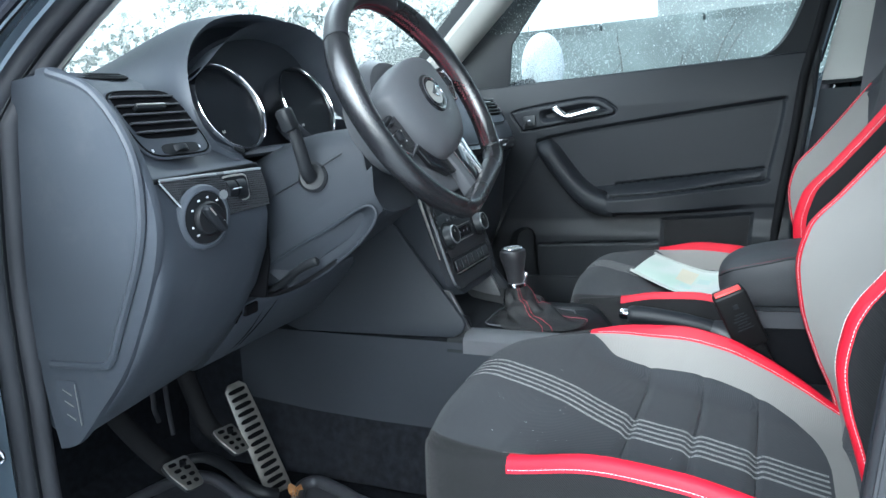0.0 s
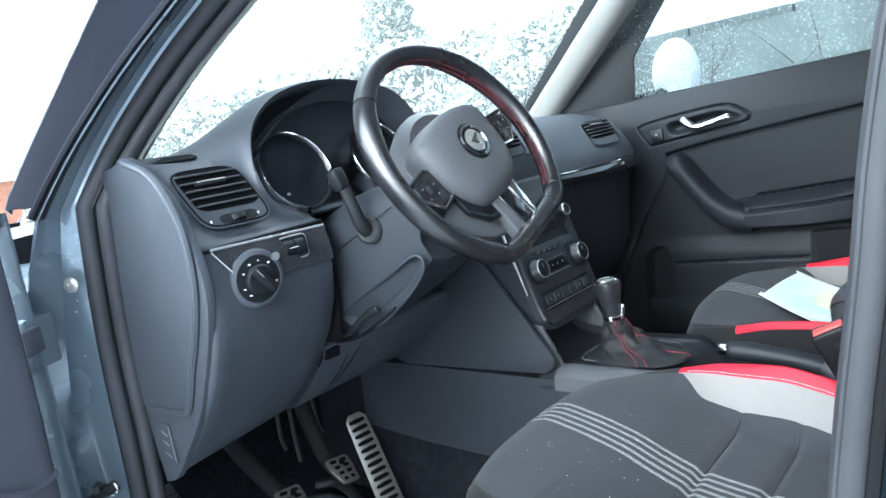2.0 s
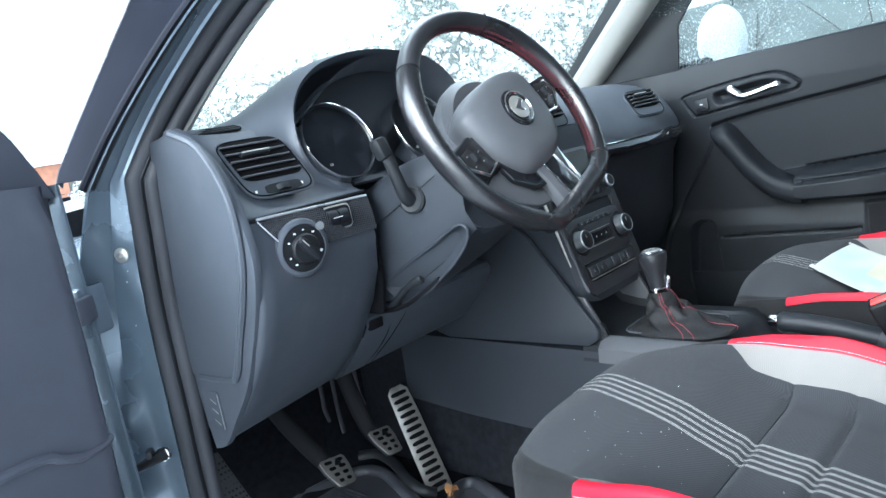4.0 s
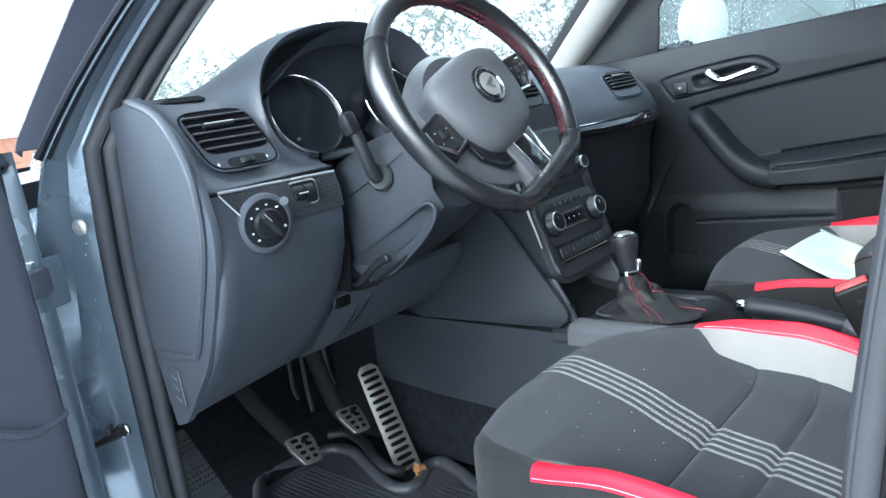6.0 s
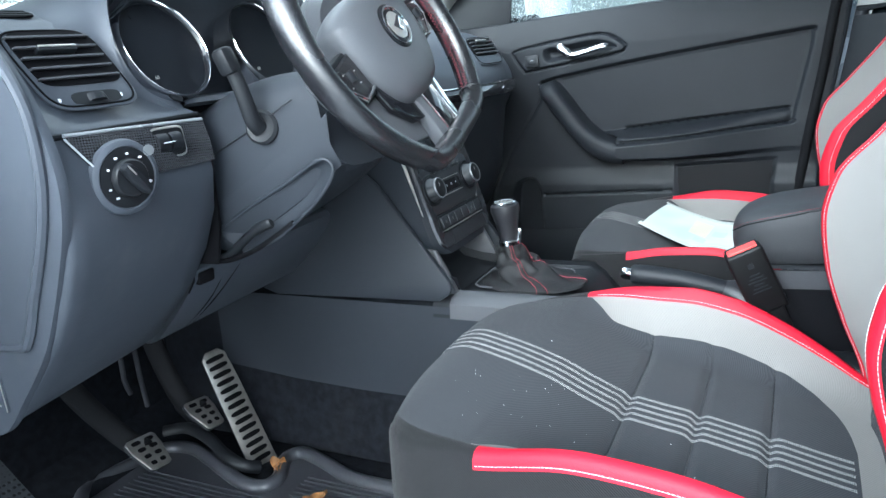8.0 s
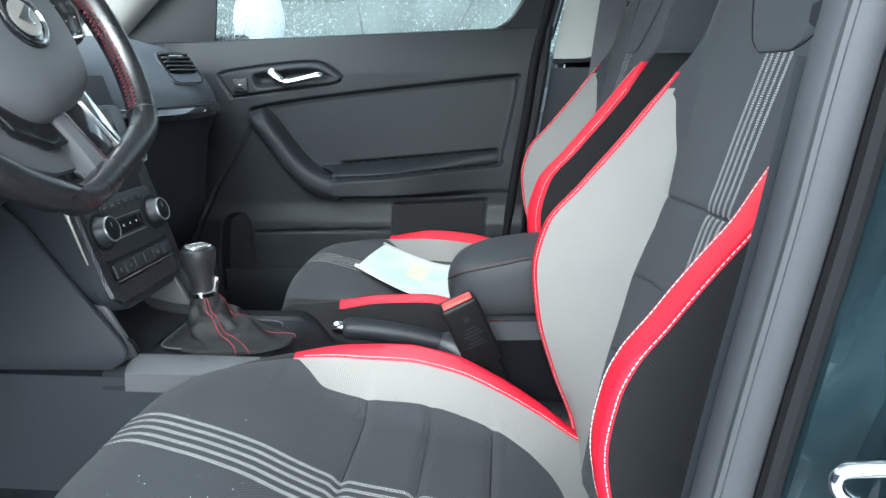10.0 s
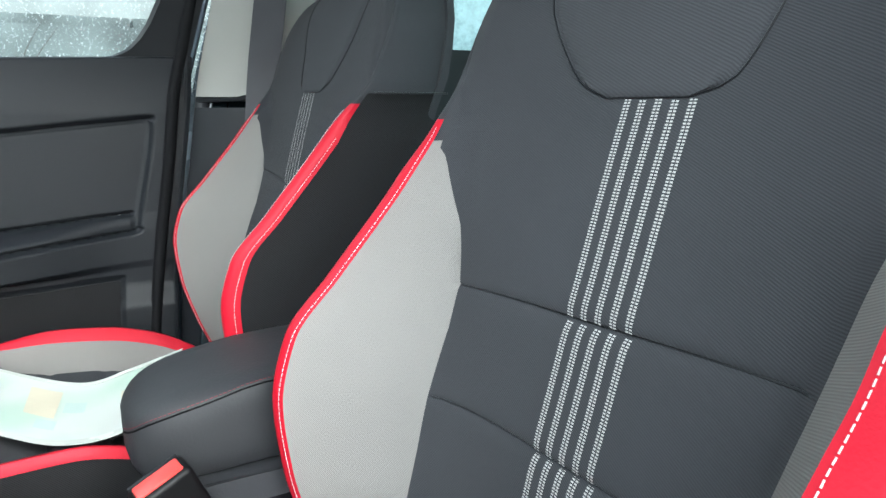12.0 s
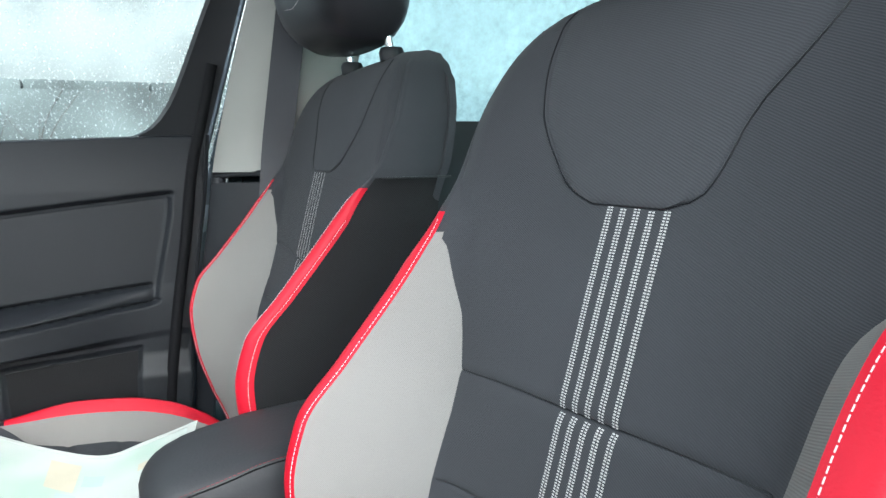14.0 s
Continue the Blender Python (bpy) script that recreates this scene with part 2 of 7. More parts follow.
SEALING = principled("pillar_rubber", (0.026, 0.027, 0.031), 0.6, spec=0.3, vary=0.25, bump=0.15, gscale=250)
CHROME = principled("chrome", (0.75, 0.75, 0.77), 0.12, metal=1.0, vary=0.05)
RINGS = principled("dull_knob_ring", (0.30, 0.31, 0.32), 0.3, metal=0.7, vary=0.1)
SATIN = principled("brushed_steel", (0.50, 0.485, 0.46), 0.36, metal=0.75, vary=0.12, vscale=40, bump=0.2, gscale=300)
STEEL = principled("pedal_plate_steel", (0.27, 0.255, 0.235), 0.36, metal=0.7, vary=0.2, vscale=60, bump=0.2, gscale=300, dirt=0.25, dirt_color=(0.08, 0.075, 0.07), dscale=40)
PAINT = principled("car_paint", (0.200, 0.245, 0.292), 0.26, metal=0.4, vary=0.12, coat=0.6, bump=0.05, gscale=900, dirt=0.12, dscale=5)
# car paint darkened for the middle pillars; their shade is in the colour
SHADEPAINT = principled("shaded_car_paint", (0.014, 0.026, 0.032), 0.22, metal=0.3, vary=0.2, coat=0.3, bump=0.05, gscale=900, dirt=0.10, dirt_color=(0.05, 0.06, 0.065), dscale=7)
CLOTH = woven("black_cloth", (0.038, 0.040, 0.045), 0.0014, contrast=0.27, sheen=0.04)
CLOTH2 = woven("patch_cloth", (0.044, 0.046, 0.051), 0.0017, contrast=0.22, sheen=0.03)
GREY = woven("grey_cloth", (0.200, 0.192, 0.181), 0.0013, vary=0.06, contrast=0.11, sheen=0.02)
# dash plastic made paler: the light on the open door is in the colour
LINING = principled("lit_door_lining", (0.092, 0.098, 0.122), 0.5, spec=0.4, vary=0.12, bump=0.25, gscale=700, dirt=0.10)
PADDED = principled("padded_leather", (0.026, 0.027, 0.030), 0.58, spec=0.35, vary=0.12, bump=0.3, gscale=350)
# black seat side cloth; on the skirts its darkness also holds shade
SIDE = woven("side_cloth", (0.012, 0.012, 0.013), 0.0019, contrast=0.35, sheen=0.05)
BOOT = principled("boot_leather", (0.014, 0.014, 0.015), 0.55, spec=0.22, vary=0.2, bump=0.5, gscale=220)
RED = principled("red_leatherette", (0.44, 0.006, 0.021), 0.52, spec=0.22, vary=0.08, bump=0.3, gscale=500)
STITCH = principled("white_thread", (0.66, 0.57, 0.57), 0.8, vary=0.1)
REDTHREAD = principled("red_thread", (0.13, 0.014, 0.024), 0.8)
BRIGHTRED = principled("boot_thread", (0.24, 0.02, 0.035), 0.8)
STRIPE = dashed("dashed_stripe", (0.38, 0.38, 0.37), (0.040, 0.042, 0.047), 0.0020, 0.55, 2)
LEATHER = principled("perforated_leather", (0.013, 0.013, 0.0155), 0.27, spec=0.75, vary=0.15, bump=0.3, gscale=420)
def perforate(m, pitch, depth=0.6, flat=False):
    """Small dark holes at an even pitch, sunk into the surface."""
    nt = m.node_tree
    b = nt.nodes["Principled BSDF"]
    tc = nt.nodes.new("ShaderNodeTexCoord")
    v = nt.nodes.new("ShaderNodeTexVoronoi")
    v.inputs["Scale"].default_value, v.inputs["Randomness"].default_value = 1 / pitch, 0.0 if flat else 0.15
    if flat:
        v.voronoi_dimensions = "2D"
        tm = nt.nodes.new("ShaderNodeMapping")
        tm.inputs["Rotation"].default_value = (0, 0, radians(45))
        nt.links.new(tc.outputs["UV"], tm.inputs[0])
        nt.links.new(tm.outputs[0], v.inputs["Vector"])
    else:
        nt.links.new(tc.outputs["Object"], v.inputs["Vector"])
    r = nt.nodes.new("ShaderNodeMapRange")
    r.inputs[1].default_value, r.inputs[2].default_value = 0.22, 0.40
    nt.links.new(v.outputs["Distance"], r.inputs[0])
    mx = nt.nodes.new("ShaderNodeMix")
    mx.data_type = "RGBA"
    src = b.inputs["Base Color"].links[0].from_socket
    nt.links.new(r.outputs[0], mx.inputs[0])
    mx.inputs[6].default_value = (0.003, 0.003, 0.003, 1)
    nt.links.new(src, mx.inputs[7])
    nt.links.new(mx.outputs[2], b.inputs["Base Color"])
    bp = nt.nodes.new("ShaderNodeBump")
    bp.inputs["Strength"].default_value, bp.inputs["Distance"].default_value = depth, 0.0008
    nt.links.new(r.outputs[0], bp.inputs["Height"])
    nt.links.new(bp.outputs[0], b.inputs["Normal"])


perforate(LEATHER, 0.0024, 0.16, True)
SMOOTHL = principled("smooth_leather", (0.018, 0.018, 0.021), 0.40, spec=0.5, vary=0.15, bump=0.2, gscale=300)
BEIGE = principled("pillar_trim", (0.26, 0.257, 0.243), 0.7, spec=0.3, vary=0.05, bump=0.2, gscale=600)
LINER = principled("headliner", (0.45, 0.45, 0.43), 0.9, spec=0.1, vary=0.05, bump=0.3, gscale=500)
WHITE = principled("white_print", (0.7, 0.72, 0.75), 0.6)
SNOW = principled("snow", (0.86, 0.88, 0.90), 0.75, spec=0.3, vary=0.04, bump=0.6, gscale=60)


def carbon():
    """Chequered weave under lacquer."""
    m = principled("carbon_weave", (0.03, 0.03, 0.035), 0.25, coat=0.5)
    nt = m.node_tree
    b = nt.nodes["Principled BSDF"]
    tc = nt.nodes.new("ShaderNodeTexCoord")
    mp = nt.nodes.new("ShaderNodeMapping")
    mp.inputs["Rotation"].default_value = (radians(45), 0, 0)
    nt.links.new(tc.outputs["Object"], mp.inputs["Vector"])
    ch = nt.nodes.new("ShaderNodeTexChecker")
    ch.inputs["Scale"].default_value = 420
    ch.inputs["Color1"].default_value, ch.inputs["Color2"].default_value = (0.010, 0.010, 0.012, 1), (0.050, 0.052, 0.058, 1)
    sp = nt.nodes.new("ShaderNodeSeparateXYZ")
    cb = nt.nodes.new("ShaderNodeCombineXYZ")
    nt.links.new(mp.outputs[0], sp.inputs[0])
    both = nt.nodes.new("ShaderNodeMath")
    nt.links.new(sp.outputs["Y"], both.inputs[0])
    nt.links.new(sp.outputs["X"], both.inputs[1])
    nt.links.new(both.outputs[0], cb.inputs["X"])
    nt.links.new(sp.outputs["Z"], cb.inputs["Y"])
    nt.links.new(cb.outputs[0], ch.inputs["Vector"])
    nt.links.new(ch.outputs["Color"], b.inputs["Base Color"])
    return m


CARBON = carbon()


def pane(name, tint, cover, cover_color, scale, low, high, stretch=(1, 1, 1), shine=0.0):
    """Clear glass with a patchy coat of frost, snow or droplets that lets light through."""
    m = bpy.data.materials.new(name)
    m.use_nodes = True
    nt = m.node_tree
    nt.nodes.remove(nt.nodes["Principled BSDF"])
    out = nt.nodes["Material Output"]
    clear = nt.nodes.new("ShaderNodeBsdfTransparent")
    clear.inputs[0].default_value = (*tint, 1)
    gl = nt.nodes.new("ShaderNodeBsdfGlossy")
    gl.inputs["Roughness"].default_value = 0.03
    fr = nt.nodes.new("ShaderNodeFresnel")
    fr.inputs[0].default_value = 1.3
    glass = nt.nodes.new("ShaderNodeMixShader")
    if shine:
        glass.inputs[0].default_value = shine
    else:
        nt.links.new(fr.outputs[0], glass.inputs[0])
    nt.links.new(clear.outputs[0], glass.inputs[1])
    nt.links.new(gl.outputs[0], glass.inputs[2])
    tl = nt.nodes.new("ShaderNodeBsdfTranslucent")
    tl.inputs[0].default_value = (*cover_color, 1)
    df = nt.nodes.new("ShaderNodeBsdfDiffuse")
    df.inputs[0].default_value = (*cover_color, 1)
    coat = nt.nodes.new("ShaderNodeMixShader")
    coat.inputs[0].default_value = 0.12
    nt.links.new(tl.outputs[0], coat.inputs[1])
    nt.links.new(df.outputs[0], coat.inputs[2])
    tc = nt.nodes.new("ShaderNodeTexCoord")
    mp = nt.nodes.new("ShaderNodeMapping")
    mp.inputs["Scale"].default_value = stretch
    nt.links.new(tc.outputs["Object"], mp.inputs[0])
    n = nt.nodes.new("ShaderNodeTexNoise")
    n.inputs["Scale"].default_value, n.inputs["Detail"].default_value, n.inputs["Roughness"].default_value = scale, 8, 0.65
    nt.links.new(mp.outputs[0], n.inputs["Vector"])
    big = nt.nodes.new("ShaderNodeTexNoise")
    big.inputs["Scale"].default_value, big.inputs["Detail"].default_value = 3.0, 3
    nt.links.new(mp.outputs[0], big.inputs["Vector"])
    add = nt.nodes.new("ShaderNodeMath")
    add.operation = "MULTIPLY_ADD"
    nt.links.new(big.outputs["Fac"], add.inputs[0])
    add.inputs[1].default_value = 0.35
    nt.links.new(n.outputs["Fac"], add.inputs[2])
    r = nt.nodes.new("ShaderNodeMapRange")
    r.inputs[1].default_value, r.inputs[2].default_value, r.inputs[3].default_value, r.inputs[4].default_value = low, high, cover[0], cover[1]
    nt.links.new(add.outputs[0], r.inputs[0])
    mix = nt.nodes.new("ShaderNodeMixShader")
    nt.links.new(r.outputs[0], mix.inputs[0])
    nt.links.new(glass.outputs[0], mix.inputs[1])
    nt.links.new(coat.outputs[0], mix.inputs[2])
    nt.links.new(mix.outputs[0], out.inputs[0])
    return m


FROST = pane("snowy_glass", (0.56, 0.59, 0.56), (0.14, 0.72), (0.68, 0.72, 0.67), 200, 0.66, 0.84, stretch=(1, 1.3, 0.8), shine=0.05)
WET = pane("wet_glass", (0.75, 0.81, 0.80), (0.04, 0.70), (0.74, 0.80, 0.79), 260, 0.73, 0.86, stretch=(1, 1, 0.7))
TEAL = pane("misted_rear_glass", (0.42, 0.62, 0.62), (0.35, 0.8), (0.55, 0.78, 0.78), 40, 0.5, 0.9)

# ---- ground and distance ----
def sheet(name, half, z, material, label, category):
    bm = bmesh.new()
    bmesh.ops.create_grid(bm, x_segments=2, y_segments=2, size=half, matrix=pose(0, 0, z))
    return single(name, bm, material, label, category, kind="structure", smooth=0)


SNOWY = principled("trodden_snow", (0.46, 0.48, 0.50), 0.8, vary=0.3, vscale=2.0, bump=0.6, gscale=20, dirt=0.6, dirt_color=(0.12, 0.12, 0.13), dscale=1.5)
sheet("ground", 1500, 0.0, SNOWY, "snow covered ground with wet dark patches", "ground")

# ---- car body ----
def slab(pts, thick, material, name, label="", kind="structure", category=""):
    """A flat or bent panel from rows of points, with thickness."""
    return tagged(link(name, grid(pts, thick=thick), material), label, category, "", kind)


WS_BASE, WS_TOP = 1.13, 1.56


def ws_x(y, z):
    return -0.93 + (z - WS_BASE) / 0.80 - 0.13 * (1 - (y / 0.70) ** 2)


def side_y(z):
    """How far out the side glass stands at height z."""
    return 0.765 - 0.30 * max(0, z - 1.15)


# windscreen
rows = [[(ws_x(y * side_y(z) / 0.74, z), y * side_y(z) / 0.74, z) for y in np.linspace(-0.70, 0.70, 25)] for z in np.linspace(1.10, WS_TOP, 14)]
ws = tagged(link("window_1", grid(rows), FROST), "windscreen covered in wet snow and frost", "window", "", "structure")
ws.visible_shadow = False
# roof
rows = [[(x, y, 1.575 + 0.05 * (1 - (y / 0.62) ** 2) * math.sin(math.pi * min(1, max(0, (x + 0.5) / 2.9)))) for y in np.linspace(-0.64, 0.64, 11)] for x in np.linspace(-0.40, 2.35, 16)]
slab(rows, 0.03, LINER, "ceiling", "light grey cloth headliner")
# bulkhead and bonnet
slab([[(-1.10, y, z) for y in (-0.80, 0, 0.80)] for z in (0.30, 0.75, 1.115)], 0.02, CARPET, "wall_front", "dark carpeted bulkhead")
single("bonnet", grid([[(x, y, 1.10 - 0.10 * ((x + 1.08) / 0.95) ** 2 + 0.03 * (1 - (y / 0.8) ** 2)) for y in np.linspace(-0.80, 0.80, 11)] for x in np.linspace(-1.08, -2.03, 9)], thick=0.02), SNOW, "snow covered bonnet", "bonnet", kind="structure")
# floor pan, tunnel and sills
single("floor", grid([[(x, y, 0.345 + 0.30 * max(0, (-1.035 - x) / 0.2) ** 1.2) for y in np.linspace(-0.70, 0.70, 9)] for x in np.linspace(-1.10, 2.3, 30)], thick=0.02), CARPET, "black carpeted car floor", "floor", kind="structure")
for sg in (-1, 1):
    bm = grid([[(x, sg * 0.66, 0.345), (x, sg * 0.665, 0.42), (x, sg * 0.70, 0.435), (x, sg * 0.78, 0.425), (x, sg * 0.80, 0.36), (x, sg * 0.79, 0.25)] for x in np.linspace(-0.75, 2.0, 12)], thick=0.004)
    single("sill", bm, SOFT if sg > 0 else BLACK, "black plastic door sill cover", "sill", kind="structure")

# ---- pillars ----
def band(rows, thick, material, name, label, category="pillar"):
    return single(name, grid(rows, thick=thick), material, label, category, kind="structure")


# passenger side A pillar trim, light
rows = []
for z in np.linspace(1.10, 1.56, 14):
    yi = side_y(z)
    rows.append([(ws_x(0.70, z) + 0.030, yi - 0.075, z), (ws_x(0.70, z) + 0.050, yi - 0.090, z - 0.01), (ws_x(0.70, z) + 0.085, yi - 0.084, z - 0.02), (ws_x(0.70, z) + 0.106, yi - 0.060, z - 0.025), (ws_x(0.70, z) + 0.112, yi - 0.03, z - 0.025)])
band(rows, 0.006, BEIGE, "pillar_a_passenger", "light grey plastic windscreen pillar trim")
rows = [[(ws_x(0.70, z) - 0.03, side_y(z) - 0.055, z), (ws_x(0.70, z) + 0.01, side_y(z) - 0.068, z), (ws_x(0.70, z) + 0.033, side_y(z) - 0.073, z)] for z in np.linspace(1.10, 1.56, 10)]
band(rows, 0.005, BLACK, "windscreen_frit", "black ceramic border of the windscreen", "trim")
# driver side A pillar: inner trim, rubber seal and painted metal follow one bent line
A_LINE = [(-0.25, 1.490), (-0.38, 1.408), (-0.46, 1.353), (-0.54, 1.294), (-0.605, 1.225), (-0.640, 1.168), (-0.658, 1.110), (-0.672, 1.045), (-0.690, 0.950), (-0.698, 0.860), (-0.702, 0.770), (-0.710, 0.655), (-0.710, 0.52), (-0.68, 0.45)]
a_pts = spline([(x, 0, z) for x, z in A_LINE], 6)


def along_a(high, low, y_high, y_low):
    """The line of the opening moved outwards and set at y, above and below the belt; above it leans in."""
    out = []
    for i, p in enumerate(a_pts):
        d = (a_pts[min(i + 1, len(a_pts) - 1)] - a_pts[max(i - 1, 0)]).normalized()
        nrm = Vector((d.z, 0, -d.x))
        if nrm.x > 0:
            nrm = -nrm
        k = min(1.0, max(0.0, (1.12 - p.z) / 0.42))
        off, y = high + (low - high) * k, y_high + (y_low - y_high) * k
        out.append(Vector((p.x + nrm.x * off, y + 0.62 * max(0, p.z - 1.12), p.z + nrm.z * off)))
    return out


seal = thing("door_seal", "dark grey double rubber door seal around the opening", "seal", (-0.6, -0.73, 0.5))
part("seal_lip", tube(along_a(-0.004, -0.004, -0.713, -0.713), 0.0115, 10), RUBBER, seal)
part("seal_bulb", tube(along_a(0.009, 0.009, -0.733, -0.733), 0.0125, 10), RUBBER, seal)
part("seal_groove", tube(along_a(0.004, 0.004, -0.7265, -0.7265), 0.0085, 6), BLACK, seal)
body = thing("door_pillar", "blue-grey painted windscreen pillar with wet drops", "pillar", (-0.66, -0.78, 0.5))
SECTION = ((0.016, 0.016, -0.742, -0.744), (0.020, 0.026, -0.748, -0.752), (0.019, 0.060, -0.757, -0.764), (0.020, 0.098, -0.764, -0.776), (0.014, 0.108, -0.770, -0.786), (0.012, 0.118, -0.784, -0.81), (0.006, 0.13, -0.794, -0.835), (-0.002, 0.16, -0.802, -0.85))
lines = [along_a(*q) for q in SECTION]
part("painted_frame", grid([list(r) for r in zip(*lines)], thick=0.004), PAINT, body)
part("rain_gutter", tube(along_a(0.004, 0.13, -0.795, -0.835)[:36], 0.007, 8), BLACK, body, "black rubber gutter strip")
part("outer_strip", tube(along_a(0.0, 0.15, -0.806, -0.85)[:36], 0.009, 8, flat=0.6), principled("wet_outer_trim", (0.009, 0.010, 0.015), 0.7, spec=0.10, vary=0.2), body, "wet black outer trim strip")
part("bolt", lathe([(0.011, 0), (0.011, 0.003), (0.006, 0.006), (0.004, 0.006), (0.003, 0.003), (0, 0.003)], facing((-0.684, -0.7660, 1.023), (0.5, -0.85, 0)), 16), SATIN, body, "small steel bolt")
part("hinge", block((0.075, 0.022, 0.034), (-0.785, -0.800, 0.942), (0, 0, 6), 0.004), PAINT, body, "painted door hinge")
strap = part("check_strap", tube([(-0.698, -0.770, 0.7225), (-0.706, -0.782, 0.7185), (-0.716, -0.797, 0.713), (-0.729, -0.815, 0.706), (-0.744, -0.838, 0.698)], [0.0125, 0.0120, 0.0105, 0.0075, 0.0055], 10, flat=0.7), BLACK, body, "black door check strap")
part("strap_guide", block((0.010, 0.022, 0.012), (-0.712, -0.791, 0.727), (0, 0, 55), 0.003), RUBBER, strap)
part("check_bolt", lathe([(0.011, 0), (0.011, 0.004), (0.007, 0.007), (0, 0.007)], facing((-0.703, -0.774, 0.721), (0.5, -0.85, 0)), 16), CHROME, body, "steel bolt head")
drops = bmesh.new()
random.seed(8)
for k in range(90):
    q = random.uniform(0.45, 0.85)
    i = int(q * (len(a_pts) - 1))
    u = random.random() ** 2
    p = lines[1][i].lerp(lines[2][i], u)
    one = bmesh.new()
    bmesh.ops.create_icosphere(one, subdivisions=1, radius=random.uniform(0.0007, 0.0018))
    bmesh.ops.translate(one, vec=p + Vector((0.001, -0.002, random.uniform(-0.01, 0.01))), verts=one.verts)
    joined(drops, one)
part("water_drops", drops, principled("water_drop", (0.6, 0.65, 0.7), 0.08, spec=0.8), body, "clear water drops")
part("flange_edge", tube([p for p in lines[3] if 0.50 < p.z < 1.09], 0.0028, 8), PAINT, body, "raised painted flange edge")
# outer skin of the pillar, from the gutter to the edge of the windscreen
skin = []
for p in lines[5]:
    if p.z > 1.13:
        q = Vector((ws_x(0.70, p.z) - 0.012, -0.70 * side_y(p.z) / 0.74 - 0.012, p.z))
        skin.append([p, p.lerp(q, 0.35) + Vector((0, -0.012, 0.004)), p.lerp(q, 0.7) + Vector((-0.004, -0.010, 0.006)), q])
part("outer_panel", grid([r[:3] + [r[2].lerp(r[3], 0.6) + Vector((0, -0.006, 0.004))] for r in skin], thick=0.003), principled("black_outer_trim", (0.007, 0.008, 0.013), 0.85, vary=0.3, spec=0.06), body, "black outer pillar trim")
part("screen_trim", grid([[r[2].lerp(r[3], 0.6) + Vector((0, -0.007, 0.005)), r[2].lerp(r[3], 0.8) + Vector((0, -0.005, 0.003)), r[3]] for r in skin], thick=0.004), principled("wet_screen_trim", (0.10, 0.105, 0.12), 0.3, vary=0.3, dirt=0.5, dirt_color=(0.5, 0.52, 0.54), dscale=30), body, "wet black windscreen trim")
# pillar trim inside the driver's door opening
trim = [along_a(-0.010, -0.010, -0.702, -0.702), along_a(-0.002, -0.002, -0.690, -0.690), along_a(0.055, 0.055, -0.662, -0.662), along_a(0.13, 0.13, -0.655, -0.655)]
band([list(r) for r in zip(*trim) if r[0].z > 1.13], 0.005, BEIGE, "pillar_a_driver", "light grey plastic windscreen pillar trim")
# wing and scuttle beyond the pillar
single("front_wing", grid([[(x, -0.70 - 0.17 * math.sin(t), 1.05 - 0.5 * (1 - math.cos(t)) - 0.04 * (-0.85 - x)) for t in np.linspace(0, 1.5, 9)] for x in np.linspace(-0.80, -2.0, 8)], thick=0.01), PAINT, "blue-grey painted front wing", "wing", kind="structure")

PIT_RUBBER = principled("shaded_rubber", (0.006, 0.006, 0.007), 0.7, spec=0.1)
# B pillars, one on each side
B_LINE = [(0.36, 1.50), (0.325, 1.37), (0.296, 1.24), (0.268, 1.10), (0.256, 1.02), (0.243, 0.94), (0.232, 0.86), (0.220, 0.74), (0.206, 0.60), (0.18, 0.47), (0.14, 0.44)]
b_pts = spline([(x, 0, z) for x, z in B_LINE], 5)


def b_line(dx, y, side):
    return [Vector((p.x + dx, side * (y - 0.30 * max(0, p.z - 1.15)), p.z)) for p in b_pts]


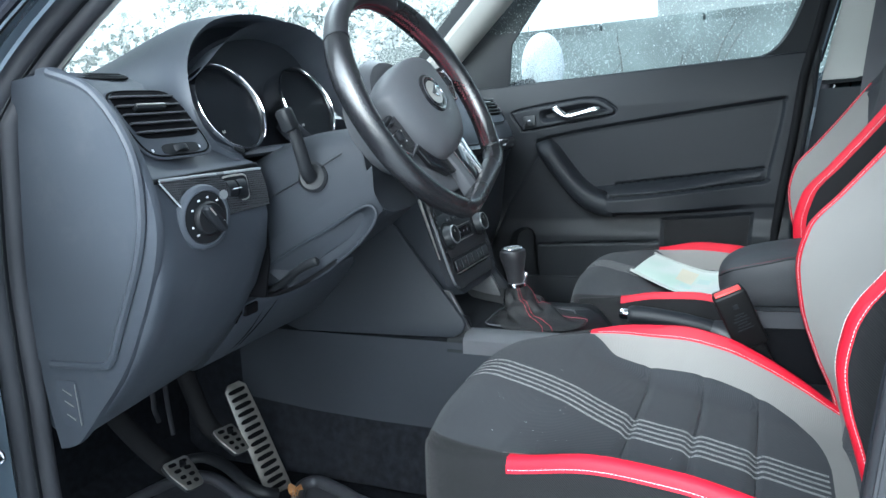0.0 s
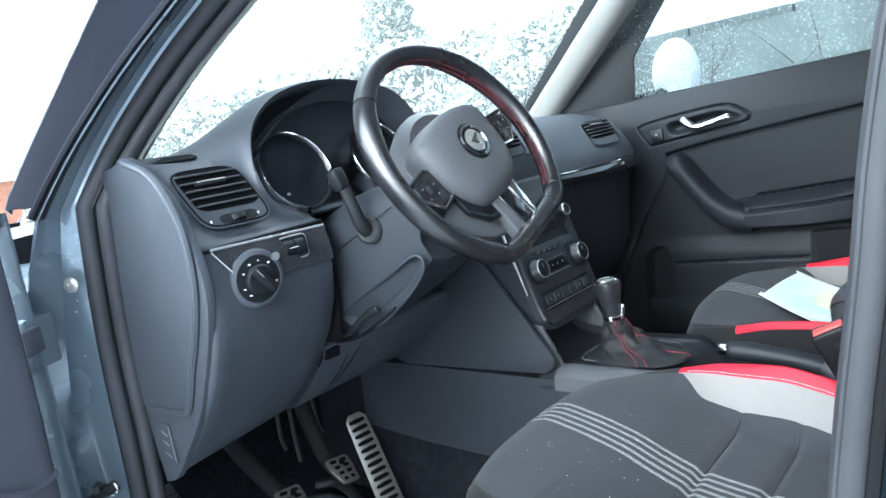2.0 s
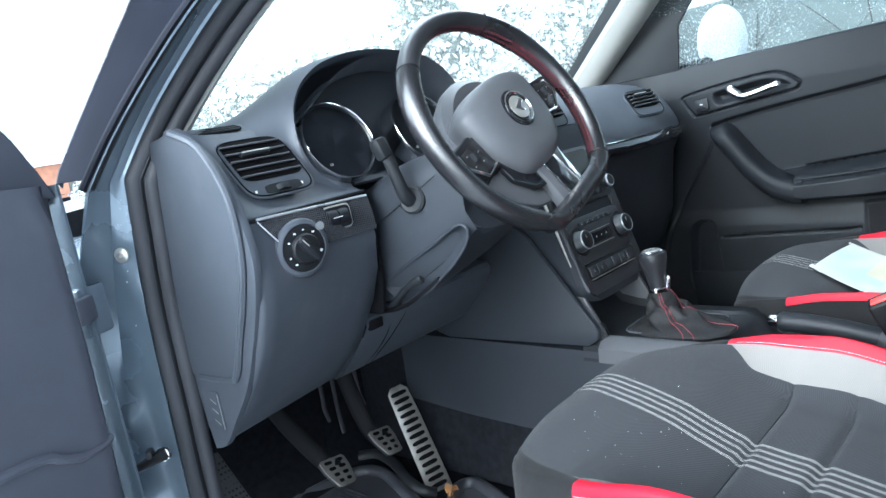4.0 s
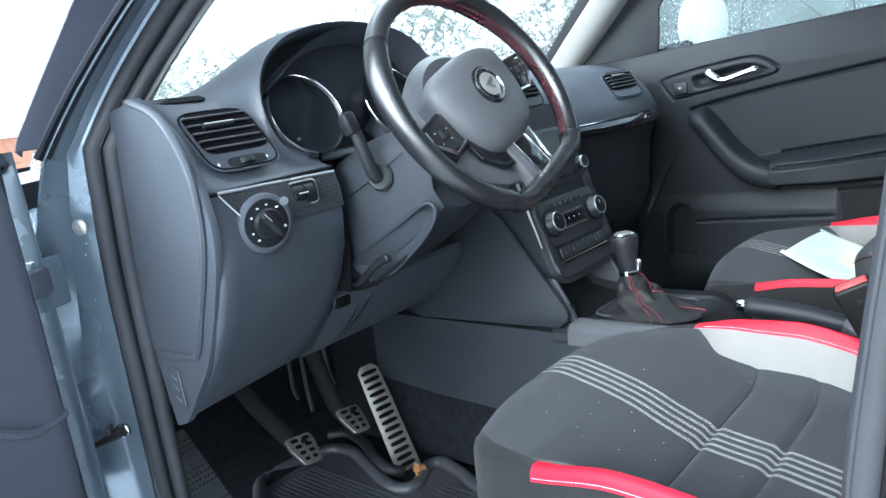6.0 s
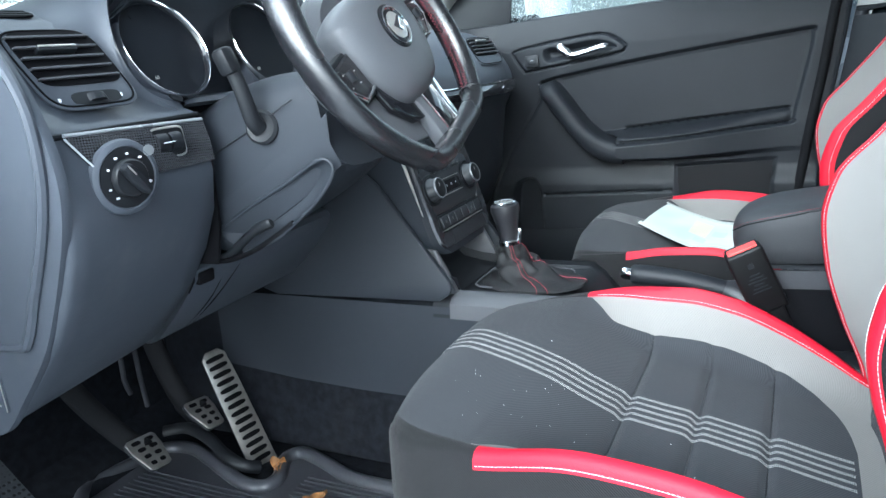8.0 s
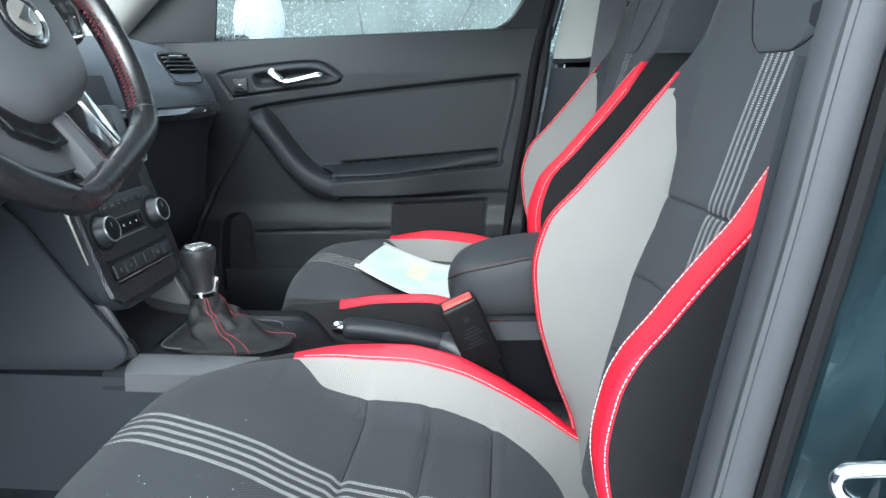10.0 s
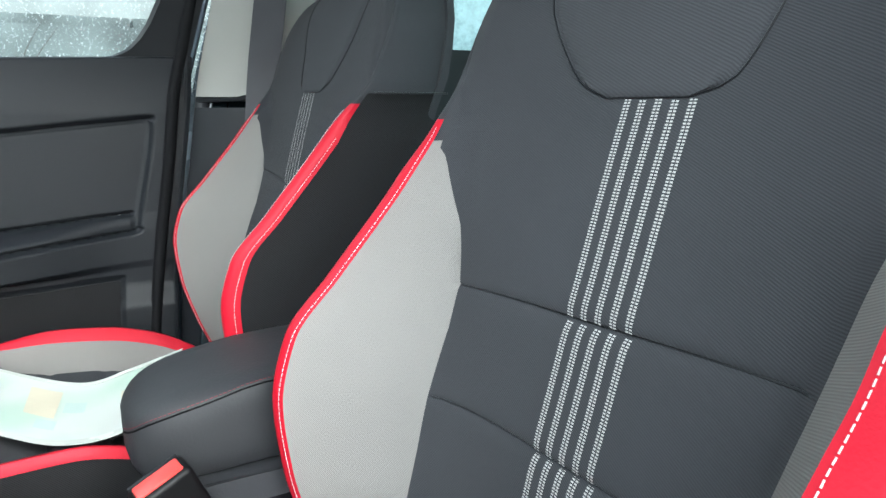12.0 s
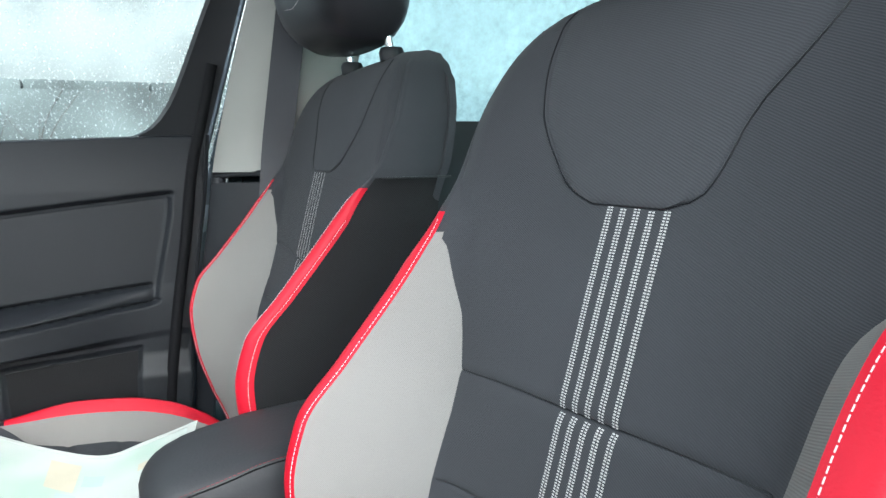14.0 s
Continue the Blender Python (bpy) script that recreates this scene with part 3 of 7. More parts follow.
for side in (-1, 1):
    s2 = thing("pillar_seal", "dark grey rubber door seal along the middle pillar", "seal", (0.26, side * 0.73, 0.5))
    part("seal_flap", tube(b_line(0.010, 0.718, side), 0.0118, 14), SEALING, s2)
    part("seal_ridge", tube(b_line(0.004, 0.7278, side), 0.0020, 6), SEALING, s2)
    # near-black lip, the shade beside the seal put into its colour
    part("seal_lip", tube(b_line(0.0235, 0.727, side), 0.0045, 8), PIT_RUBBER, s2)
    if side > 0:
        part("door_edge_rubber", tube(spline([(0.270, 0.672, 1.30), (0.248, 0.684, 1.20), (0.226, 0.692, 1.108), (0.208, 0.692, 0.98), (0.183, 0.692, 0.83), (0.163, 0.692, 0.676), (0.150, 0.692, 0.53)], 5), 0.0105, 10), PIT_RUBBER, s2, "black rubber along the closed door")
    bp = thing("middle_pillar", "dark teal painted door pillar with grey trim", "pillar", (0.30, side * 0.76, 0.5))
    cols = [b_line(o, y, side) for o, y in ((0.026, 0.723), (0.028, 0.733), (0.032, 0.740), (0.043, 0.737), (0.053, 0.732), (0.058, 0.732), (0.061, 0.743), (0.066, 0.747), (0.094, 0.736), (0.13, 0.732), (0.18, 0.734))]
    for c in cols[2:]:
        # leaned in below the shoulder so the paint catches less light
        for p in c:
            p.y += side * 0.20 * (min(p.z, 1.12) - 1.0)
    part("painted_frame", grid([list(r) for r in zip(*cols)], thick=0.004), SHADEPAINT, bp, "painted frame with shade put into its colour")
    low = [(p, q) for p, q in zip(b_line(0.0, 0.712, side), b_line(0.10, 0.655, side)) if p.z < 1.098]
    part("lower_trim", grid([[p, p.lerp(q, 0.5) + Vector((0, -side * 0.012, 0)), q, q + Vector((0.10, 0, 0)), q + Vector((0.16, side * 0.04, 0))] for p, q in low], thick=0.004), SOFT, bp, "black plastic lower pillar trim")
    high = [(p, q) for p, q in zip(b_line(0.0, 0.716, side), b_line(0.085, 0.668, side)) if p.z >= 1.09]
    part("upper_trim", grid([[p, p.lerp(q, 0.5) + Vector((0, -side * 0.010, 0)), q, q + Vector((0.09, 0, 0)), q + Vector((0.15, side * 0.04, 0))] for p, q in high], thick=0.004), BEIGE, bp, "light grey upper pillar trim")
    part("trim_edge", tube([(0.268, side * 0.712, 1.094), (0.31, side * 0.69, 1.097), (0.355, side * 0.662, 1.098), (0.45, side * 0.66, 1.099)], 0.006, 6), BLACK, bp)
    belt = thing("seat_belt", "dark grey seat belt webbing hanging from the pillar", "seat belt", (0.36, side * 0.64, 0.5))
    part("webbing", grid([[(0.345 + 0.10 * (z - 1.1), side * (0.652 - 0.25 * max(0, z - 1.15)), z), (0.400 + 0.10 * (z - 1.1), side * (0.640 - 0.25 * max(0, z - 1.15)), z)] for z in np.linspace(0.55, 1.46, 20)], thick=0.0015), RUBBER, belt)
    part("guide", block((0.07, 0.015, 0.03), (0.408, side * 0.565, 1.45), bevel=0.006), BLACK, belt, "black belt guide")
st = thing("striker", "chromed steel door striker on the pillar", "striker", (0.29, -0.76, 0.92))
part("plate", block((0.046, 0.006, 0.050), (0.322, -0.735, 0.924), (0, 0, 4), 0.004), SHADEPAINT, st)
part("loop", tube(spline([(0.334, -0.737, 0.939), (0.322, -0.747, 0.939), (0.290, -0.747, 0.938), (0.279, -0.746, 0.935), (0.280, -0.746, 0.927), (0.291, -0.747, 0.922), (0.322, -0.747, 0.918), (0.334, -0.737, 0.915)], 6), 0.0032, 10), CHROME, st)
for x in (0.308, 0.336):
    part("screw", lathe([(0.009, 0), (0.009, 0.003), (0, 0.004)], facing((x, -0.736, 0.900), (0, -1, 0)), 12), CHROME, st)

# ---- open driver door, hinged forward ----
def open_door():
    h = Vector((-0.706, -0.818, 0))
    ang = radians(-64)
    ux = Vector((math.cos(ang), math.sin(ang), 0))
    un = Vector((-ux.y, ux.x, 0))

    def at(u, w, z):
        p = h + ux * u + un * w
        return (p.x, p.y, z)

    d = thing("open_door", "open driver door with dark plastic inner panel", "car door", (h.x, h.y, 0.45))
    top = lambda u: 1.135 + 0.03 * u
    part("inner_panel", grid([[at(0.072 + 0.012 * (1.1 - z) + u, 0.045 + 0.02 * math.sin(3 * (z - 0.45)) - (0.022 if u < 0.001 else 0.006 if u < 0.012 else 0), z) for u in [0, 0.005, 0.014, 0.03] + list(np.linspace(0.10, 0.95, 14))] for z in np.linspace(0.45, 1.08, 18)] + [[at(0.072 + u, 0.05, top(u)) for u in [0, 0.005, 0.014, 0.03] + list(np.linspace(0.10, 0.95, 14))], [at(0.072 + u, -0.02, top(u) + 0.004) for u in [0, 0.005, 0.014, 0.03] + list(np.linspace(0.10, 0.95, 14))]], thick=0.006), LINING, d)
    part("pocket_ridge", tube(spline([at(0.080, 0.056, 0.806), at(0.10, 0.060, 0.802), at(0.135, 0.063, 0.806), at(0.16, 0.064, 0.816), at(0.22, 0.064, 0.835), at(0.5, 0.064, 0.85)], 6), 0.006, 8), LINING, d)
    part("hinge_plate", block((0.050, 0.012, 0.034), at(0.058, 0.048, 0.970), (0, 0, -64 + 20), 0.004), LINING, d, "pale grey steel door stop plate")
    part("outer_skin", grid([[at(u, -0.06 - 0.05 * math.sin(3 * (z - 0.40)), z) for u in np.linspace(0.0, 1.06, 8)] for z in np.linspace(0.38, 1.12, 10)], thick=0.004), PAINT, d, "blue-grey painted outer skin")
    part("edge", grid([[at(0.030, w, z) for w in (-0.12, -0.06, -0.02, 0.03)] for z in np.linspace(0.40, 1.135, 8)], thick=0.004), PAINT, d)
    part("belt_strip", tube([at(u, -0.03, top(u) + 0.006) for u in np.linspace(0.02, 1.02, 8)], 0.009, 8), BLACK, d)
    slope = [(0.030, 1.118), (0.052, 1.155), (0.080, 1.195), (0.14, 1.25), (0.32, 1.40)]
    part("mirror_corner", grid([[at(u, 0.025 + 0.10 * (z - 1.12), z), at(u, -0.025 + 0.10 * (z - 1.12), z)] for u, z in slope] + [[at(0.30, 0.03, 1.40), at(0.30, 0.0, 1.40)], [at(0.24, 0.025, 1.13), at(0.24, -0.02, 1.13)], [at(0.0, 0.025, 1.12), at(0.0, -0.025, 1.12)]]), BLACK, d, "black mirror triangle")
    fill = bmesh.new()
    fill.faces.new([fill.verts.new(at(u, 0.024 + 0.10 * (z - 1.12), z)) for u, z in slope[:4] + [(0.24, 1.26), (0.24, 1.13)]])
    part("corner_cover", fill, LINING, d, "", 0)
    part("window_frame", tube([at(u, 0.10 * (z - 1.12), z) for u, z in slope] + [at(0.62, 0.05, 1.50), at(0.98, 0.05, 1.48), at(1.02, -0.01, 1.15)], 0.016, 8), BLACK, d, "black window frame")
    part("door_seal", tube(spline([at(0.062, 0.020, 0.48), at(0.060, 0.020, 0.75), at(0.056, 0.020, 1.00), at(0.050, 0.020, 1.12)], 6), 0.008, 10), RUBBER, d, "black rubber door seal")
    for z in (0.56, 0.96):
        part("hinge", block((0.05, 0.045, 0.07), at(0.012, 0.0, z), (0, 0, -64), 0.006), PAINT, d, "painted door hinge")
    part("pocket", grid([[at(u, 0.075 + 0.02 * math.sin(6 * u), z) for u in np.linspace(0.12, 0.9, 8)] for z in (0.50, 0.58, 0.66)], thick=0.006), LINING, d, "moulded door pocket")


open_door()


# ---- outer skin that closes the sides ----
for sd in (-1, 1):
    x0 = -0.80 if sd > 0 else 0.42
    single("outer_skin", grid([[(x, sd * (0.845 + 0.04 * math.sin(3.2 * (z - 0.25))), z) for x in np.linspace(x0, 2.3, 10)] for z in np.linspace(0.25, 1.12, 8)], thick=0.004), PAINT, "blue-grey painted car side", "car body", kind="structure")
    if sd > 0:
        single("pillar_skin", grid([[(0.275 + 0.255 * (z - 1.14), sd * (side_y(z) + 0.012), z), (0.46 + 0.255 * (z - 1.14), sd * (side_y(z) + 0.012), z)] for z in np.linspace(0.9, 1.55, 6)], thick=0.004), PAINT, "painted outer face of the middle pillar", "pillar", kind="structure")

# ---- dashboard ----
DIALFACE = principled("dial_face", (0.011, 0.013, 0.018), 0.45, spec=0.25, vary=0.1)
# near black: shade in wells, gaps and slots is put into the colour
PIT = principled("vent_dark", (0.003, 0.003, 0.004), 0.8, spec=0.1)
dash = thing("dashboard", "dark blue-grey grained plastic dashboard with carbon look strip", "dashboard", (-0.7, 0.0, 0.7))
EDGE = [(-1.02, 1.125), (-0.85, 1.15), (-0.70, 1.168), (-0.62, 1.176), (-0.572, 1.172), (-0.548, 1.158), (-0.528, 1.128), (-0.508, 1.085), (-0.487, 1.052), (-0.472, 1.046)]
LOW = [(-0.470, 1.040), (-0.462, 1.015), (-0.458, 0.975), (-0.468, 0.925), (-0.494, 0.872), (-0.530, 0.825), (-0.585, 0.768), (-0.630, 0.728), (-0.648, 0.716), (-0.67, 0.716), (-0.74, 0.76)]


def shifted(y):
    """How far the driver's part of the dash stands back, sideways at y."""
    return -0.030 * (y + 0.70) / 0.24 if y > -0.70 else 0.0


def lifted(y, z):
    return z + max(0.0, (0.80 - z)) * 0.08 * (y + 0.70) / 0.24


ys = [-0.700, -0.697, -0.690, -0.67, -0.64, -0.60, -0.55, -0.50, -0.472, -0.468]
ins = [0.010, 0.004, 0, 0, 0, 0, 0, 0, 0, 0.004]
part("upper_panel", grid([[(x + shifted(y) - i, y, z - i) for x, z in EDGE] for y, i in zip(ys, ins)]), DASH, dash)
part("lower_panel", grid([[(x + shifted(y) - i, y, lifted(y, z)) for x, z in LOW] for y, i in zip(ys, ins)]), DASH, dash)
part("panel_gap", tube([(-0.4712 + shifted(y), y, 1.0435) for y in ys], 0.0025, 6), BLACK, dash)
# end cover with its raised rim
END = spline([(-0.575, -0.71, 1.172), (-0.512, -0.71, 1.146), (-0.470, -0.71, 1.085), (-0.466, -0.71, 1.02), (-0.484, -0.71, 0.96), (-0.525, -0.71, 0.885), (-0.552, -0.71, 0.838), (-0.575, -0.71, 0.826), (-0.66, -0.71, 0.822)], 6)
rim_out = spline([(-0.60, 0, 1.178), (-0.565, 0, 1.173), (-0.497, 0, 1.124), (-0.458, 0, 1.048), (-0.458, 0, 0.966), (-0.526, 0, 0.837), (-0.60, 0, 0.755), (-0.645, 0, 0.712), (-0.68, 0, 0.700)], 8)
cover = bmesh.new()
fan = [cover.verts.new(p) for p in END] + [cover.verts.new((-0.74, -0.71, 0.83)), cover.verts.new((-0.74, -0.71, 1.16))]
cover.faces.new(fan)
part("end_cover", cover, DASH, dash, "rounded end cover", 0)
part("cover_edge", tube([p + Vector((0, 0.001, 0)) for p in END], 0.0055, 8), DASH, dash)
n = len(rim_out)
inner = [END[min(int(i / n * len(END)), len(END) - 1)] for i in range(n)]
rows = []
for p in rim_out:
    c = Vector((-0.70, 0, 0.95))
    q = p.lerp(c, 0.16)
    rows.append([Vector((p.x - 0.001, -0.694, p.z)), Vector((p.x, -0.700, p.z)), Vector((p.x - 0.001, -0.7045, p.z)), Vector((q.x, -0.7065, q.z)), Vector((p.lerp(c, 0.5).x, -0.707, p.lerp(c, 0.5).z))])
part("end_rim", grid(rows), DASH, dash)
part("airbag_mark", prism(oval(0.034, 0.062, 16, 8), 0.001, facing((-0.642, -0.7085, 0.770), (0.1, -1, 0)), 0), DASH, dash, "embossed pictogram plate")
for z0 in (0.785, 0.770, 0.752):
    part("pictogram_bar", block((0.016, 0.001, 0.0012), (-0.642, -0.7100, z0), (0, 25, 0), 0), SATIN, dash)
for sx in (-0.016, 0.016):
    part("pictogram_bar", block((0.0007, 0.001, 0.055), (-0.642 + sx, -0.7098, 0.770), bevel=0), SATIN, dash)

# carbon strip with its light edge
low_x = keyed([(z, x) for x, z in LOW[:6]][::-1])
cs = []
for t in np.linspace(0, 1, 16):
    y = -0.676 + 0.207 * t
    top = 1.045 - 0.007 * t
    bot = 0.990 + 0.050 * max(0, 1 - t / 0.22) ** 1.6 - 0.004 * t
    x = lambda z: low_x(z) + shifted(y) + 0.0015
    cs.append([(x(z), y, z) for z in np.linspace(bot, top, 5)])
part("trim_strip", grid(cs, thick=0.003), CARBON, dash, "carbon look trim strip")
part("strip_edge", tube([(r[-1][0] + 0.0035, r[-1][1], r[-1][2] - 0.001) for r in cs], 0.0019, 6), SILVER, dash, "silver edge line")
part("strip_edge", tube([(r[0][0] + 0.0035, r[0][1], r[0][2] + 0.001) for r in cs[:5]], 0.0010, 6), SILVER, dash, "silver edge line")
# headlight levelling wheel
m = facing((-0.4815, -0.541, 1.018), (1, -0.05, 0.08))
part("dial_frame", prism(oval(0.050, 0.036, 24, 6), 0.0035, m, 0.0012), SATIN, dash, "silver framed thumbwheel")
part("dial_well", prism(oval(0.045, 0.031, 24, 6), 0.0012, m @ pose(0, 0, 0.003), 0), BLACK, dash)
for dx in (-0.009, 0.009):
    part("thumbwheel", lathe([(0.0, -0.0075), (0.0125, -0.0075), (0.0130, 0), (0.0125, 0.0075), (0, 0.0075)], m @ pose(dx, 0, -0.002, 0, 90, 0), 22), SOFT, dash)
part("dial_mark", block((0.0012, 0.016, 0.001), tuple((m @ pose(-0.004, 0, 0.0112)).translation), (0, 0, 0), 0), WHITE, dash)

# light switch
m = facing((-0.4580, -0.622, 0.993), (1, -0.10, -0.06))
sw = part("light_switch", lathe([(0.0400, -0.006), (0.0385, -0.0008), (0.0355, 0.0012), (0.0330, 0.0018), (0.0322, 0.0012), (0.0318, 0.0004)], m, 44, caps=False), DASH, dash, "round headlight switch with white symbols")
part("switch_face", lathe([(0.0320, -0.0008), (0.0315, 0.0010), (0, 0.0026)], m, 40), BLACK, sw)
part("knob_base", lathe([(0.0205, 0.0026), (0.0200, 0.008), (0.0185, 0.010), (0, 0.010)], m, 32), BLACK, sw)
part("knob_grip", prism(oval(0.041, 0.0135, 24, 3.2), 0.013, m @ pose(0, 0, 0.009, 0, 0, -52), 0.004), SOFT, sw, "black rotary grip")
# bright bar set on the grip as its highlight
part("grip_line", prism(oval(0.014, 0.0016, 10, 4), 0.0006, m @ pose(-0.008, 0.0105, 0.0220, 0, 0, -52), 0), SATIN, sw, "silver highlight line on the grip")
for k, a in enumerate((152, 118, 86, 50, -160, -132)):
    q = m @ pose(0.0250 * math.cos(radians(a)), 0.0250 * math.sin(radians(a)), 0.0030, 0, 0, 0)
    part("symbol", prism(oval(0.0030 + 0.0010 * (k % 2), 0.0022, 10, 4), 0.0006, q, 0), WHITE, sw)
part("symbol", prism(oval(0.0040, 0.0040, 12, 2), 0.0006, m @ pose(0.0240, -0.008, 0.0030), 0), WHITE, sw)
# pale grey wedge, a reflection beside the switch put in as colour
for dx, dy, w, h in ((0.029, 0.024, 0.014, 0.012),):
    part("wet_smudge", prism([(dx + u, dy + v) for u, v in oval(w, h, 10, 2)], 0.0005, m @ pose(0, 0, 0.0012), 0), principled("wet_smudge", (0.16, 0.17, 0.18), 0.3, vary=0.3), sw, "grey wedge painted in for a light reflection")


def vent(at, normal, w, h, thing_, skew=0.0, knobs=True, slats=5):
    """A dash air vent: rounded frame, dark well, slats, a centre tab and a thumbwheel below."""
    m = facing(at, normal)
    out = [(x + skew * y, y) for x, y in oval(w, h, 40, 5)]
    v = part("air_vent", prism(out, 0.004, m @ pose(0, 0, -0.002), 0.002), DASH, thing_, "air vent with dark slats")
    part("vent_frame", moved(tube([(x * 0.93 + skew * y * 0.93, y * 0.93 + 0.0005, 0.0022) for x, y in oval(w, h, 40, 5)], 0.0012, 6, closed=True), m), PIT, v)
    # flat near-black plate in place of a shaded hollow
    hole = [(x + skew * y, y + 0.012) for x, y in oval(w * 0.86, h * 0.66, 32, 6)]
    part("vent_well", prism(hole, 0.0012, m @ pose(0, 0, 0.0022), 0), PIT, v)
    for k in range(slats):
        yy = 0.012 + h * 0.62 * ((k + 0.5) / slats - 0.5)
        part("slat", moved(block((w * 0.82, 0.0024, 0.009), (skew * yy, yy, 0.0045), (16, 0, 0), 0.0008), m), HUB, v)
    part("tab", moved(block((w * 0.40, 0.006, 0.010), (-0.01, 0.018, 0.009), bevel=0.0022), m), BLACK, v, "sliding vent tab with a chrome line")
    part("tab_line", moved(block((w * 0.38, 0.0024, 0.0016), (-0.01, 0.0200, 0.0140), bevel=0.0006), m), SATIN, v)
    if knobs:
        part("wheel_well", prism([(x + 0.01, y - h * 0.37) for x, y in oval(w * 0.52, h * 0.15, 20, 4)], 0.0008, m @ pose(0, 0, 0.0022), 0), BLACK, v)
        part("thumbwheel", lathe([(0, -0.004), (0.014, -0.004), (0.0145, 0), (0.014, 0.004), (0, 0.004)], m @ pose(0.010, -h * 0.37, -0.006, 90, 0, 0), 20), SOFT, v)
        for sx in (-0.033, 0.040):
            part("symbol", prism(oval(0.0032, 0.0042, 8, 5), 0.0005, m @ pose(sx, -h * 0.37, 0.0023), 0), WHITE, v)
    return v


def moved(bm, m):
    bmesh.ops.transform(bm, matrix=m, verts=bm.verts)
    return bm


vent((-0.5215, -0.612, 1.107), (0.87, -0.03, 0.49), 0.112, 0.098, dash, skew=-0.22)
part("demister", prism(oval(0.085, 0.020, 20, 3), 0.002, facing((-0.571, -0.648, 1.1665), (0.42, 0, 0.9), (1, 0, 0)), 0), PIT, dash, "slim demister grille")
for k in range(3):
    part("demister_slat", block((0.0018, 0.075, 0.003), (-0.5765 + 0.0055 * k, -0.648, 1.1705 - 0.0026 * k), (0, 25, 0), 0), SOFT, dash)

# instrument hood: an arch over the dials
hood_z = keyed([(-0.62, 1.160), (-0.58, 1.166), (-0.545, 1.178), (-0.510, 1.200), (-0.476, 1.225), (-0.44, 1.245), (-0.38, 1.262), (-0.33, 1.266), (-0.27, 1.260), (-0.22, 1.240), (-0.185, 1.207), (-0.162, 1.165), (-0.150, 1.12)])


def arch(y, x):
    """The top of the hood, across y and lengthwise x."""
    fade = min(1.0, max(0.0, (x + 0.98) / 0.36)) ** 0.8
    return 1.155 + (hood_z(y) - 1.155) * fade


# the opening round the dials, then where the hood comes down on the dash, each from below the dial round to the far side
OPENING = [(-0.482, 1.051), (-0.510, 1.068), (-0.528, 1.092), (-0.5355, 1.122), (-0.531, 1.156), (-0.515, 1.190), (-0.484, 1.218), (-0.434, 1.240), (-0.352, 1.2515), (-0.270, 1.244), (-0.214, 1.220), (-0.180, 1.182), (-0.165, 1.142), (-0.160, 1.10)]
LANDING = [(-0.511, -0.470, 1.0475), (-0.512, -0.545, 1.056), (-0.530, -0.580, 1.086), (-0.5465, -0.598, 1.120), (-0.578, -0.618, 1.160), (-0.65, -0.630, 1.1745), (-0.76, -0.620, 1.163), (-0.90, -0.56, 1.146), (-1.0, -0.36, 1.134), (-0.95, -0.20, 1.135), (-0.85, -0.10, 1.136), (-0.72, -0.085, 1.142), (-0.62, -0.10, 1.138), (-0.58, -0.12, 1.115)]
ring_in = spline([(0, y, z) for y, z in OPENING], 6)
ring_out = spline(LANDING, 6)
swell = []
for i, (p, e) in enumerate(zip(ring_in, ring_out)):
    d = ring_in[min(i + 1, len(ring_in) - 1)] - ring_in[max(i - 1, 0)]
    out = Vector((0, -d.z, d.y)).normalized()
    if out.dot(p - Vector((0, -0.352, 1.12))) < 0:
        out = -out
    x0 = -0.530 - 0.30 * (p.z - 1.125)
    low = min(1.0, max(0.0, (p.z - 1.07) / 0.07))
    lip = Vector((x0 + 0.006 * low - 0.004 * (1 - low), p.y, p.z)) + out * 0.010
    span = (e - lip).length
    c1 = lip + out * (0.10 * span * (1 - 0.6 * low) + 0.006) + Vector((-0.30 * span * low, 0, 0))
    c2 = e + Vector(((lip.x - e.x) * 0.55, (lip.y - e.y) * 0.45, (lip.z - e.z) * 0.10))
    row = [Vector((x0 - 0.030, p.y, p.z)) - out * 0.004, Vector((x0 - 0.010, p.y, p.z)), Vector((x0 - 0.001, p.y, p.z)) + out * 0.0025]
    for k in range(25):
        t = k / 24
        row.append(lip * (1 - t) ** 3 + c1 * 3 * t * (1 - t) ** 2 + c2 * 3 * t * t * (1 - t) + e * t**3)
    row.append(e + (e - c2).normalized() * 0.01 + Vector((-0.002, 0, -0.006)))
    swell.append(row)
part("instrument_hood", grid(swell), DASH, dash, "arched hood over the instruments", 80)
lipy = list(np.linspace(-0.536, -0.153, 44))
inner = [[(x, -0.352 + (y + 0.352) * k, 1.05 + (arch(y, -0.53) - 1.065) * k2) for y in lipy] for x, k, k2 in ((-0.526, 0.985, 0.99), (-0.54, 0.95, 0.95), (-0.575, 0.90, 0.90), (-0.60, 0.88, 0.87))]
part("binnacle", grid(inner), DASH, dash, "black binnacle behind the dials")
face = bmesh.new()
face.faces.new([face.verts.new((-0.585, -0.352 + (y + 0.352) * 0.93, 1.05 + (arch(y, -0.53) - 1.065) * 0.92)) for y in lipy] + [face.verts.new((-0.57, -0.17, 1.03)), face.verts.new((-0.57, -0.54, 1.03))])
part("dial_face", face, KNEE, dash, "", 0)
